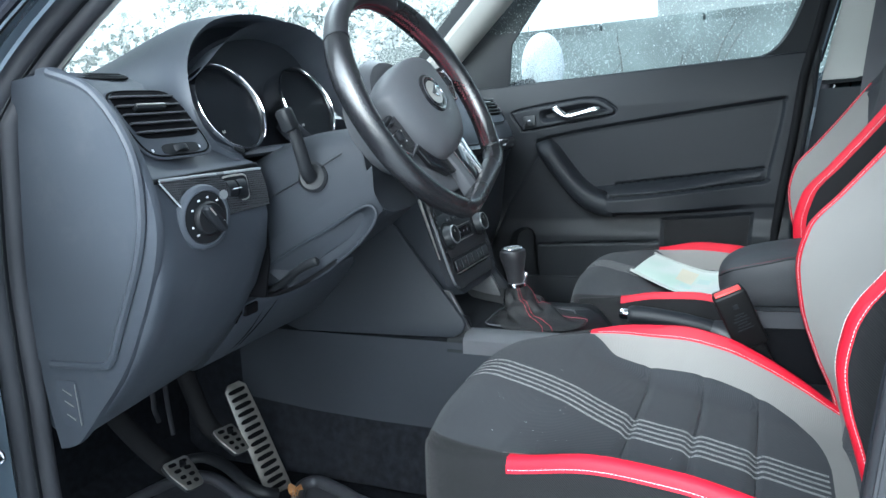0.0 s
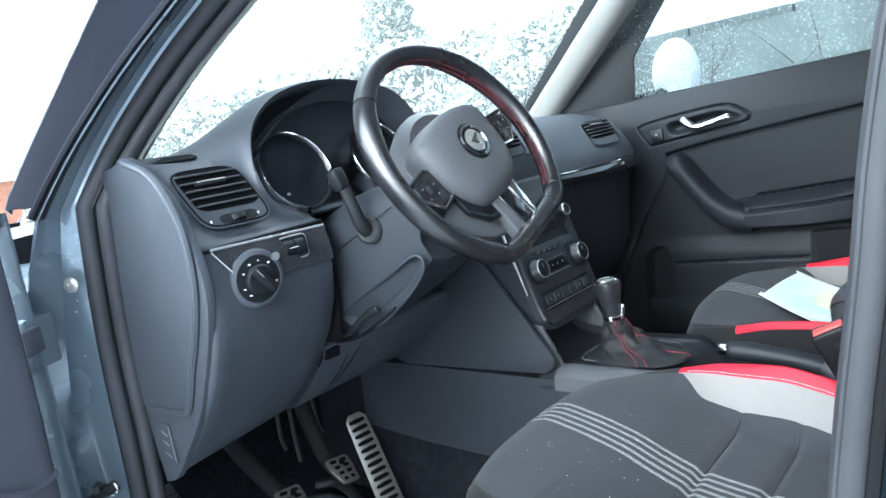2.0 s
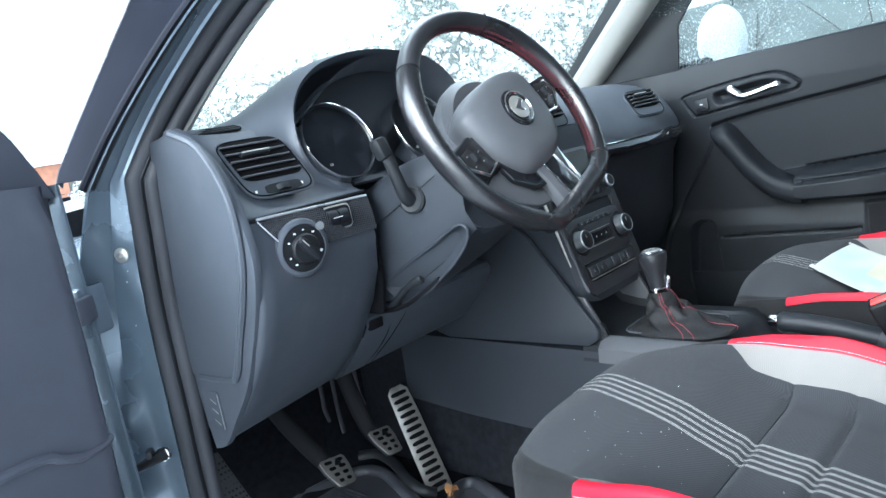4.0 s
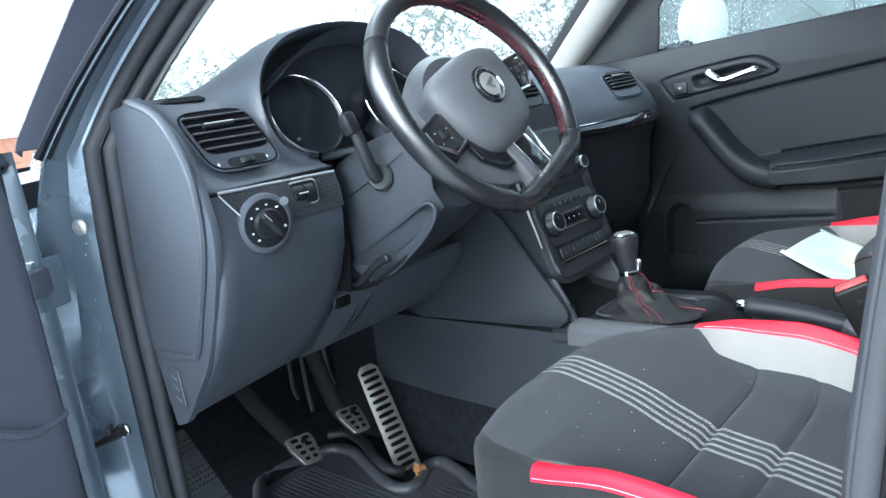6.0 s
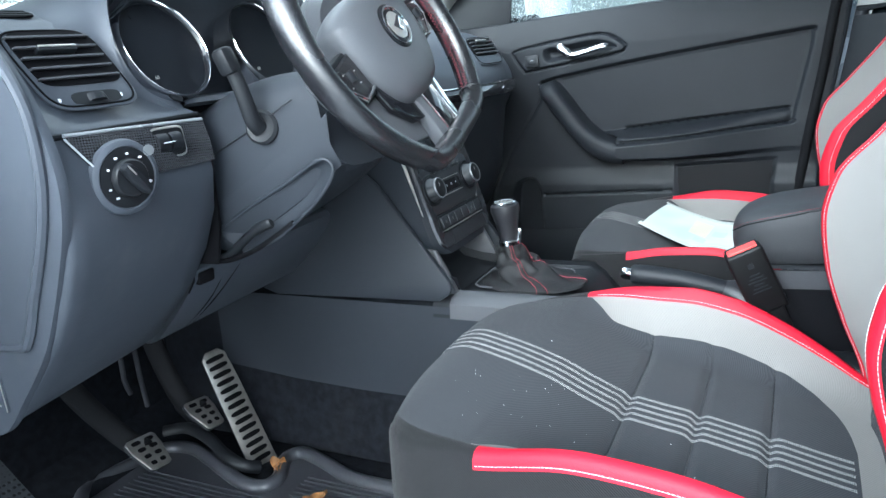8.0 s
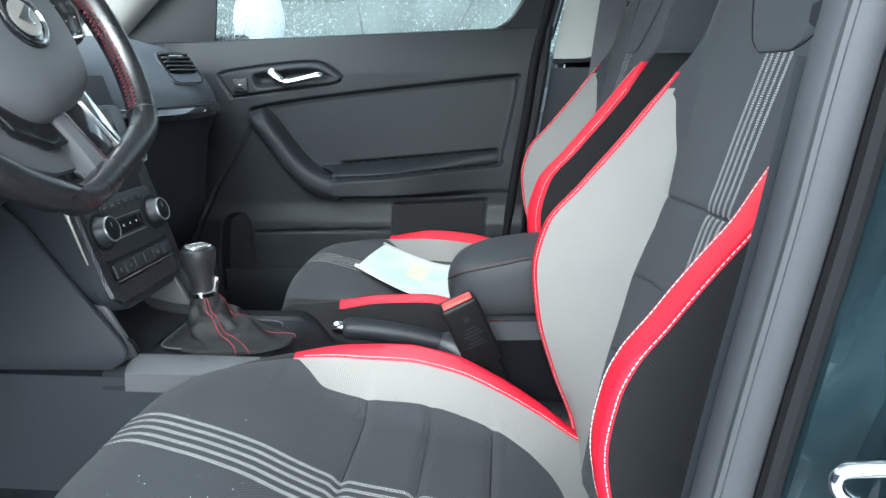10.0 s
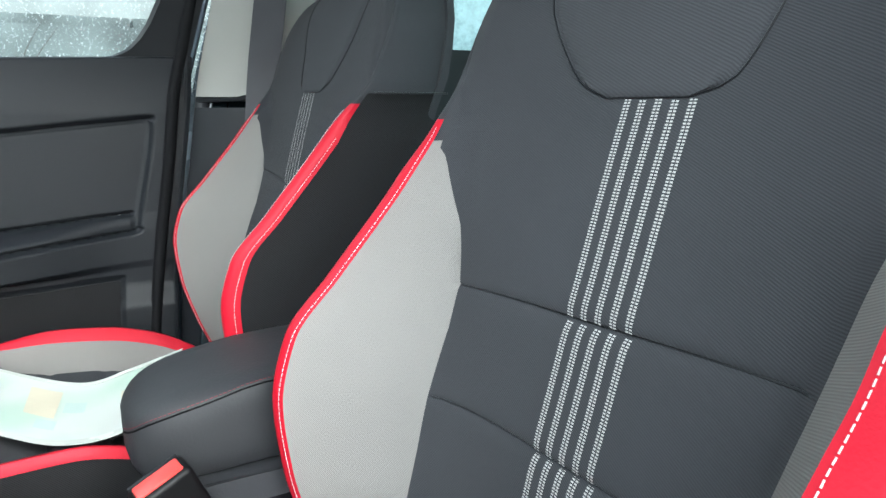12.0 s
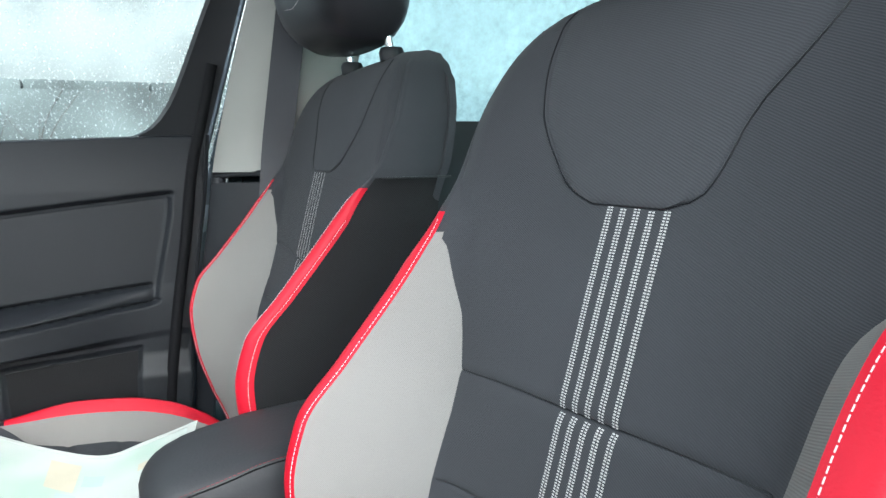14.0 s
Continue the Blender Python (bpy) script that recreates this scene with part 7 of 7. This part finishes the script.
# textured field let into the lower panel
part("grille", prism([(0.003 + (p.x - 0.003) * 0.955, 0.70 + (p.z - 0.70) * 0.955) for p in GRILLE], 0.002, Matrix(((1, 0, 0, 0), (0, 0, -1, 0.6945), (0, 1, 0, 0), (0, 0, 0, 1))), 0), principled("grille_black", (0.006, 0.006, 0.007), 0.6, spec=0.2, bump=0.6, gscale=500), pd, "textured black pocket grille")
# window switch and chrome handle
hm = facing((-0.365, 0.7005, 1.0580), (0, -1, 0.12)) @ pose(0, 0, 0, 0, 0, 4)
part("window_switch", moved(block((0.036, 0.030, 0.007), (-0.104, -0.006, 0.001), bevel=0.003), hm), BLACK, pd, "black window switch")
part("switch_key", moved(block((0.022, 0.017, 0.006), (-0.104, -0.006, 0.004), (0, 8, 0), 0.002), hm), SOFT, pd)
part("switch_mark", moved(block((0.007, 0.0015, 0.0006), (-0.103, -0.005, 0.0074), bevel=0), hm), WHITE, pd)
hs = spline([(-0.034, 0.022, -0.004), (-0.026, 0.020, 0.008), (-0.012, 0.006, 0.016), (0.010, -0.008, 0.018), (0.040, -0.006, 0.018), (0.086, 0.001, 0.018), (0.097, 0.002, 0.013)], 5)
part("door_handle", moved(tube(hs, [0.010] * 6 + [0.0110] * 8 + [0.0075] * 17, 14, flat=0.7), hm), CHROME, pd, "chrome inner door handle")
# pull grip running on as the front of the armrest
LOWE = spline([(-0.452, 0, 0.982), (-0.440, 0, 0.963), (-0.410, 0, 0.921), (-0.370, 0, 0.865), (-0.335, 0, 0.824), (-0.300, 0, 0.795), (-0.265, 0, 0.781), (-0.230, 0, 0.776), (-0.096, 0, 0.777), (0.02, 0, 0.782), (0.107, 0, 0.787), (0.150, 0, 0.790)], 6)
UPPE = spline([(-0.415, 0, 0.993), (-0.392, 0, 0.975), (-0.368, 0, 0.943), (-0.335, 0, 0.897), (-0.305, 0, 0.865), (-0.275, 0, 0.845), (-0.25, 0, 0.836), (-0.226, 0, 0.832), (-0.08, 0, 0.840), (0.03, 0, 0.849), (0.107, 0, 0.855), (0.150, 0, 0.859)], 6)
secs, fronts = [], []
for i, (lo, hi) in enumerate(zip(LOWE, UPPE)):
    t = i / (len(LOWE) - 1)
    fade = min(1.0, max(0.0, ((lo.x + hi.x) / 2 + 0.16) / 0.30))
    front = 0.634 + 0.050 * max(0.0, 1 - i / 9) ** 1.5 + 0.066 * fade * fade * (3 - 2 * fade)
    fronts.append(front)
    back = 0.712 if i > 4 else 0.716
    prof = ((0.0, back), (0.0, min(back, front + 0.030)), (0.05, front + 0.012), (0.18, front + 0.003), (0.40, front), (0.62, front - 0.001), (0.84, front + 0.002), (0.95, front + 0.009), (1.0, min(back, front + 0.022)), (1.0, back))
    secs.append([lo.lerp(hi, k) + Vector((0, y, 0)) for k, y in prof])
cut_at = 42
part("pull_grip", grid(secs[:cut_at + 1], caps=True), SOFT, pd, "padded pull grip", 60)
part("grip_joint", tube([p + Vector((0, -0.0004, 0)) for p in secs[cut_at][1:9]], 0.0011, 5), PIT, pd)
# map pocket low on the door
part("pocket", grid([[(x, y + 0.03 * max(0, (x - 0.05) / 0.1) ** 2, z + 0.010 * (x + 0.5)) for x in np.linspace(-0.51, 0.14, 14)] for y, z in ((0.690, 0.470), (0.640, 0.480), (0.626, 0.495), (0.620, 0.56), (0.619, 0.604), (0.621, 0.611), (0.626, 0.612), (0.630, 0.606), (0.634, 0.53))]), LOWER, pd, "door pocket")
part("pocket_lip", tube([(x, 0.622 + 0.03 * max(0, (x - 0.05) / 0.1) ** 2, 0.6115 + 0.010 * (x + 0.5)) for x in np.linspace(-0.51, 0.14, 12)], 0.003, 6), SOFT, pd)
part("loudspeaker", prism(oval(0.070, 0.17, 24, 5), 0.006, facing((-0.503, 0.732, 0.64), (0, -1, 0)), 0.003), BLACK, pd, "dark loudspeaker cover")
# window, frame and mirror corner
gl_rear = keyed([(1.10, 0.0), (1.15, 0.03), (1.158, 0.075), (1.166, 0.125), (1.183, 0.160), (1.228, 0.195), (1.29, 0.222), (1.37, 0.252), (1.432, 0.276), (1.52, 0.31)])
zg = [1.145, 1.152, 1.158, 1.162, 1.166, 1.174, 1.183, 1.20, 1.228, 1.26, 1.29, 1.33, 1.37, 1.43, 1.50]
frame_rows = []
for z in zg:
    a = gl_rear(z)
    b = 0.255 + (z - 1.14) * 0.255
    frame_rows.append([(a, side_y(z) - 0.006, z), (a + 0.006, side_y(z) - 0.014, z), (a + (b - a) * 0.6, side_y(z) - 0.014, z), (b, side_y(z) - 0.020, z), (b + 0.008, side_y(z) - 0.008, z)])
part("window_frame", grid(frame_rows, thick=0.004), BLACK, pd, "black window frame")
part("frame_line", tube([Vector(r[3]) + Vector((0.004, -0.004, 0)) for r in frame_rows], 0.004, 6), PAINT, pd)
belt_pts = [(x, panel_y(x, 1.142) + 0.030, 1.145 + 0.022 * (x + 0.5) / 0.7) for x in np.linspace(-0.56, 0.22, 8)]
part("window_channel", tube(belt_pts, 0.006, 6), BLACK, pd)
sail = [(-0.92, 1.09), (-0.535, 1.12), (-0.525, 1.20), (-0.518, 1.262), (-0.44, 1.358), (-0.36, 1.45), (-0.48, 1.47), (-0.58, 1.36), (-0.72, 1.25)]
part("mirror_corner", prism(sail, 0.010, Matrix(((1, 0, 0, 0), (0, 0, 1, 0.722), (0, 1, 0, 0), (0, 0, 0, 1))), 0.003), BLACK, pd, "black mirror triangle")
glass = single("window_2", grid([[(x, side_y(z), z) for x in np.linspace(-0.75, 0.32, 12)] for z in np.linspace(1.10, 1.54, 8)]), WET, "passenger window covered in rain drops", "window", kind="structure")
glass.visible_shadow = False
mir = thing("door_mirror", "outside door mirror capped with snow", "mirror", (-0.50, 0.95, 1.13))
part("housing", moved(lathe([(0.080 * math.sin(a), -0.062 * math.cos(a)) for a in np.linspace(0.02, 3.12, 16)], Matrix.Diagonal((1.0, 1.30, 1, 1)), 28), pose(-0.50, 0.96, 1.205, 90, 8, 78)), SNOW, mir, "snow covered mirror housing")
part("arm", tube([(-0.54, 0.78, 1.14), (-0.52, 0.90, 1.15)], 0.022, 10), BLACK, mir)

single("windscreen_sticker", grid([[(ws_x(y, z) + 0.004, y, z) for y in np.linspace(0.610, 0.662, 6)] for z in np.linspace(1.160, 1.196, 5)], thick=0.0006), principled("green_sticker", (0.02, 0.45, 0.16), 0.5), "small green sticker inside the windscreen", "sticker")

# ---- rear cabin ----
for sd in (-1, 1):
    w = single("wall_rear_side", grid([[(x, sd * (0.715 - 0.02 * math.sin(3 * z)), z) for x in np.linspace(0.42, 2.30, 8)] for z in np.linspace(0.36, 1.20, 8)], thick=0.02), SOFT, "black rear door lining", "door", kind="structure")
    g = single("window_3" if sd < 0 else "window_4", grid([[(x, sd * (side_y(z) - 0.01), z) for x in (0.47, 0.9, 1.3, 1.75)] for z in np.linspace(1.19, 1.53, 6)]), TEAL, "misted blue-green rear side window", "window", kind="structure")
    g.visible_shadow = False
    for x0 in (0.45, 1.28, 1.80):
        single("pillar_rear", grid([[(x0 + 0.1 * (z - 1.2), sd * (side_y(z) - 0.03), z), (x0 + 0.035 + 0.1 * (z - 1.2), sd * (side_y(z) - 0.035), z)] for z in np.linspace(1.18, 1.56, 5)], thick=0.015), BLACK if x0 < 1.5 else LINER, "rear window pillar", "pillar", kind="structure")
single("wall_rear", grid([[(2.30 - 0.25 * max(0, z - 1.1), y, z) for y in np.linspace(-0.72, 0.72, 5)] for z in (0.36, 0.8, 1.12)], thick=0.02), SOFT, "black tailgate lining", "wall", kind="structure")
g = single("window_5", grid([[(2.28 - 0.45 * (z - 1.1), y, z) for y in np.linspace(-0.66, 0.66, 5)] for z in np.linspace(1.12, 1.58, 4)]), TEAL, "misted rear window", "window", kind="structure")
g.visible_shadow = False
bench = thing("rear_bench", "dark cloth rear bench seat", "car seat", (1.2, 0, 0.4))
part("cushion", block((0.50, 1.25, 0.16), (1.12, 0, 0.62), (0, -6, 0), 0.05, 4), CLOTH, bench)
part("bench_base", block((0.46, 1.20, 0.24), (1.14, 0, 0.455), (0, 0, 0), 0.02), CARPET, bench)
part("backrest", block((0.16, 1.25, 0.62), (1.42, 0, 0.92), (0, 18, 0), 0.05, 4), CLOTH, bench)

# ---- loose things ----
SLEEVE = principled("plastic_sleeve", (0.60, 0.62, 0.585), 0.25, spec=0.5, vary=0.04)


def paper_look():
    m = principled("printed_sheet", (0.60, 0.62, 0.575), 0.35, vary=0.03)
    nt = m.node_tree
    b = nt.nodes["Principled BSDF"]
    tc = nt.nodes.new("ShaderNodeTexCoord")
    n = nt.nodes.new("ShaderNodeTexNoise")
    n.inputs["Scale"].default_value, n.inputs["Detail"].default_value = 9, 1
    nt.links.new(tc.outputs["Object"], n.inputs["Vector"])
    r = nt.nodes.new("ShaderNodeValToRGB")
    r.color_ramp.elements[0].position, r.color_ramp.elements[0].color = 0.35, (0.42, 0.53, 0.46, 1)
    r.color_ramp.elements[1].position, r.color_ramp.elements[1].color = 0.55, (0.54, 0.57, 0.54, 1)
    nt.links.new(n.outputs["Fac"], r.inputs[0])
    nt.links.new(r.outputs[0], b.inputs["Base Color"])
    return m


PAPER = paper_look()
OCHRE = principled("ochre_print", (0.60, 0.55, 0.43), 0.5)
GREENP = principled("green_print", (0.45, 0.56, 0.53), 0.5)
sl = thing("document_sleeve", "printed papers in a clear plastic sleeve lying on the seat", "papers", (0.03, 0.33, 0.66))
NEAR = spline([(-0.130, 0.325, 0.708), (-0.050, 0.262, 0.690), (0.012, 0.216, 0.684), (0.075, 0.205, 0.688), (0.140, 0.222, 0.708)], 5)
FAR = spline([(-0.100, 0.510, 0.710), (-0.035, 0.455, 0.698), (0.042, 0.392, 0.694), (0.100, 0.382, 0.708), (0.176, 0.380, 0.728)], 5)


def bend(u, v, lift=0.0):
    """A place on the sheet: u along it, v across, both from 0 to 1."""
    f = u * (len(NEAR) - 1)
    i = min(int(f), len(NEAR) - 2)
    a, b = NEAR[i].lerp(NEAR[i + 1], f - i), FAR[i].lerp(FAR[i + 1], f - i)
    p = a.lerp(b, v)
    return p + Vector((0, 0, 0.004 * math.sin(5 * u + 2) * math.sin(3.1 * v) + lift))


part("sheet", grid([[bend(0.02 + 0.96 * u, 0.03 + 0.94 * v) for u in np.linspace(0, 1, 24)] for v in np.linspace(0, 1, 14)], thick=0.0012), PAPER, sl)
for v0, v1 in ((0.0, 0.075), (0.95, 1.0)):
    part("sleeve_edge", grid([[bend(u, v, 0.0022) for u in np.linspace(0, 1, 24)] for v in np.linspace(v0, v1, 3)], thick=0.0005), SLEEVE, sl, "clear plastic sleeve edge")
part("sleeve_edge", grid([[bend(u, v, 0.0024) for u in np.linspace(0.94, 1.0, 4)] for v in np.linspace(0, 1, 10)], thick=0.0005), SLEEVE, sl, "clear plastic sleeve edge")
for u0, v0, du, dv, ma in ((0.36, 0.62, 0.13, 0.42, OCHRE), (0.50, 0.60, 0.10, 0.16, GREENP), (0.40, 0.30, 0.09, 0.14, GREENP), (0.78, 0.62, 0.09, 0.10, OCHRE)):
    part("printed_field", grid([[bend(u0 + du * a, v0 + dv * b, 0.0016) for a in np.linspace(-0.5, 0.5, 6)] for b in np.linspace(-0.5, 0.5, 6)]), ma, sl)

BUCKLE = principled("buckle_plastic", (0.0035, 0.0035, 0.004), 0.5, spec=0.2, vary=0.15)
bk = thing("belt_buckle", "black seat belt buckle with red release button", "buckle", (0.13, -0.10, 0.66))
bmx = Matrix.Translation((0.118, -0.113, 0.745)) @ pose(0, 0, 0, 0, 0, 12) @ pose(0, 0, 0, 6, -24, 0)
part("housing", moved(block((0.050, 0.026, 0.098), bevel=0.005, segments=3), bmx), BUCKLE, bk)
part("release_button", moved(block((0.040, 0.017, 0.006), (0, 0, 0.0485), bevel=0.002), bmx), principled("red_button", (0.62, 0.045, 0.04), 0.4), bk, "red release button")
part("button_edge", moved(block((0.044, 0.003, 0.008), (0, 0.010, 0.048), bevel=0.001), bmx), BLACK, bk)
for k in range(6):
    part("print_bar", moved(block((0.014 + 0.006 * (k % 3), 0.0004, 0.0022), (0.001, -0.0132, 0.012 - 0.0052 * k), bevel=0), bmx), SOFT, bk)
part("print_bar", moved(block((0.008, 0.0004, 0.008), (0.001, -0.0132, 0.026), bevel=0.0001), bmx), SOFT, bk)
part("stalk", moved(block((0.028, 0.010, 0.07), (0.004, 0, -0.075), bevel=0.004), bmx), BUCKLE, bk, "black stalk")
part("rivet", lathe([(0.006, 0), (0.005, 0.003), (0, 0.004)], facing((0.160, -0.118, 0.665), (0, -1, 0)), 12), CHROME, bk)

LEAF = principled("dry_leaf", (0.32, 0.15, 0.05), 0.7, vary=0.4, vscale=60)
random.seed(4)


def leaf(at, size, turn):
    one = bmesh.new()
    n = 10
    rows = []
    for i in range(n + 1):
        t = i / n
        w = size * 0.35 * math.sin(math.pi * t) ** 0.8 * (1 + 0.25 * math.sin(9 * t + turn))
        rows.append([(size * (t - 0.5), q * w, 0.010 * math.sin(5 * t + turn) * q + 0.008 * abs(q)) for q in (-1, -0.4, 0, 0.4, 1)])
    grid(rows, one, thick=0.0008)
    moved(one, pose(*at, 10, -8, turn * 57))
    single("dry_leaf", one, LEAF, "crumpled brown dry leaf on the floor mat", "leaf", "leaves on the mat")


leaf((-0.700, -0.225, 0.366), 0.028, 0.6)
leaf((-0.690, -0.240, 0.365), 0.022, 2.1)
leaf((-0.560, -0.300, 0.366), 0.05, 1.2)

# snow flecks on the driver's cushion
bm = bmesh.new()
random.seed(11)
for k in range(40):
    x = random.gauss(-0.10, 0.055)
    s = random.gauss(-0.10, 0.06)
    if not (-0.22 < x < 0.1 and abs(s) < 0.19) or abs(s) < 0.03:
        continue
    r = random.uniform(0.0002, 0.00042)
    one = bmesh.new()
    bmesh.ops.create_icosphere(one, subdivisions=1, radius=r)
    bmesh.ops.translate(one, vec=(x, -SEAT_Y + s, cu_z(s, x) + r * 0.4), verts=one.verts)
    joined(bm, one)
single("snow_flecks", bm, SNOW, "tiny white snow flecks on the seat cloth", "snow", kind="stuff")

# ---- outside ----
FOLIAGE = principled("hedge_leaves", (0.085, 0.115, 0.095), 0.7, vary=0.5, vscale=3)
rng = np.random.default_rng(5)


def leafy(count, place, size):
    """Many small tilted leaf clumps, as one mesh."""
    vs, fs = [], []
    for k in range(count):
        p = np.array(place(k))
        a = rng.normal(size=3)
        a /= np.linalg.norm(a)
        b = np.cross(a, rng.normal(size=3))
        b /= np.linalg.norm(b)
        s = size * rng.uniform(0.6, 1.5)
        i = len(vs)
        vs += [tuple(p - a * s), tuple(p + b * s * 0.6), tuple(p + a * s), tuple(p - b * s * 0.6)]
        fs.append((i, i + 1, i + 2, i + 3))
    me = bpy.data.meshes.new("leaves")
    me.from_pydata(vs, [], fs)
    return me


def foliage(name, me, material, parent=None):
    me.materials.append(material)
    ob = new(name, me)
    ob.parent = parent
    return ob


def bank(y):
    """The top of the hedge, rising along y."""
    return 1.42 + 0.135 * y


def hedge_spot(k):
    y = rng.uniform(1.35, 8.6)
    return -4.6 + rng.uniform(-0.5, 0.5), y, rng.uniform(0.0, 1.0) ** 0.8 * bank(y) + rng.normal(0, 0.05)


hedge = foliage("hedge", leafy(60000, hedge_spot, 0.055), FOLIAGE)
tagged(hedge, "dark green hedge dusted with snow", "hedge", kind="stuff")


def snow_spot(k):
    x, y, z = hedge_spot(k)
    return (x + 0.35, y, z) if k % 3 else (x, y, bank(y) + rng.normal(0, 0.06))


cap = foliage("hedge_snow", leafy(26000, snow_spot, 0.034), SNOW)
tagged(cap, "snow lying on the hedge", "snow", kind="stuff")
TX, TY = -6.2, 5.9
tree = thing("conifer", "snow dusted conifer behind the hedge", "tree", (TX, TY, 0))
part("trunk", tube([(TX, TY, 0), (TX, TY, 3.5)], [0.12, 0.03], 8), principled("bark", (0.12, 0.08, 0.06), 0.9), tree)


def crown_spot(k):
    z, a = rng.uniform(0.4, 3.7), rng.uniform(0, 6.28)
    r = (3.8 - z) * 0.40 * rng.uniform(0.2, 1.0) * (0.85 + 0.15 * math.sin(18 * z))
    return r * math.cos(a), r * math.sin(a), z


foliage("crown", leafy(6000, crown_spot, 0.06), FOLIAGE, tree)
foliage("crown_snow", leafy(3500, crown_spot, 0.05), SNOW, tree)
# a house far behind
house = thing("house", "distant house with orange plaster and a snowy roof", "house", (-26, 2.0, 0))
part("wall", block((6, 9.0, 2.1), (-26, 2.4, 1.05), bevel=0.02), principled("orange_plaster", (0.50, 0.24, 0.15), 0.9), house)
part("roof", prism([(-5.2, 0), (5.2, 0), (4.6, 0.18), (0, 0.75), (-4.6, 0.18)], 6.6, Matrix(((0, 0, 1, -29.3), (1, 0, 0, 2.6), (0, 1, 0, 2.1), (0, 0, 0, 1))), 0.02), SNOW, house, "snow covered roof")
for yy in (3.2, 5.2):
    w = part("window", block((0.06, 0.9, 1.0), (-22.99, yy, 1.2), bevel=0.01), WHITE, house, "white framed window")
    part("pane", block((0.04, 0.75, 0.85), (-22.97, yy, 1.2), bevel=0), GLOSS, w)
# a pale building behind the garden wall
pale = thing("neighbour_house", "pale plastered neighbouring house with a snowy roof", "house", (6.0, 11.0, 0))
part("wall", block((14.0, 5.0, 4.2), (5.6, 12.5, 2.1), bevel=0.03), principled("pale_plaster", (0.14, 0.152, 0.152), 0.9, vary=0.35, vscale=1.2, bump=0.4, gscale=30, dirt=0.5, dirt_color=(0.09, 0.10, 0.10), dscale=1.2), pale)
part("roof", prism([(-3.0, 0), (3.0, 0), (2.9, 0.2), (0, 1.5), (-2.9, 0.2)], 14.6, Matrix(((0, 0, 1, -1.7), (1, 0, 0, 12.5), (0, 1, 0, 4.2), (0, 0, 0, 1))), 0.03), SNOW, pale, "snow covered roof")
# a low wall beyond the passenger side with bare twigs before it
MASONRY = principled("damp_concrete", (0.070, 0.082, 0.082), 0.85, spec=0.2, vary=0.45, vscale=1.6, bump=0.6, gscale=12, dirt=0.7, dirt_color=(0.05, 0.06, 0.06), dscale=2.5)
gw = single("wall_garden", grid([[(x, 6.0, z) for x in np.linspace(-9.0, 8.0, 18)] for z in np.linspace(0.0, 1.70, 5)], thick=0.20), MASONRY, "damp grey concrete garden wall", "wall", kind="structure")
for k in range(18):
    part("coping", block((0.93, 0.30, 0.09), (-8.5 + 0.95 * k, 6.1, 1.745), bevel=0.012), MASONRY, gw)
TWIG = principled("dark_twig", (0.03, 0.028, 0.026), 0.9, vary=0.3)
rnd = random.Random(8)
for bx in (-3.6, -2.0, -0.7, 0.8, 2.2):
    shrub = thing("bare_shrub", "leafless dark shrub before the garden wall", "shrub", (bx, 5.55, 0), "bare shrubs")
    for k in range(5):
        p, v = Vector((bx, 5.55, 0)), Vector((rnd.uniform(-0.5, 0.5), rnd.uniform(-0.12, 0.12), 1.0))
        path = [p.copy()]
        for q in range(7):
            p = p + v * rnd.uniform(0.18, 0.30)
            v = v + Vector((rnd.uniform(-0.35, 0.35), rnd.uniform(-0.1, 0.1), 0))
            path.append(p.copy())
        limb = part("branch", tube(spline(path, 3), [0.016 * (1 - 0.8 * j / 21) for j in range(22)], 6), TWIG, shrub)
        for q in (3, 5):
            a = path[q]
            w = Vector((rnd.uniform(-0.7, 0.7), 0, rnd.uniform(0.2, 0.7)))
            part("twig", tube([a, a + w * 0.3, a + w * 0.6 + Vector((0, 0, 0.06))], [0.006, 0.004, 0.002], 5), TWIG, limb)
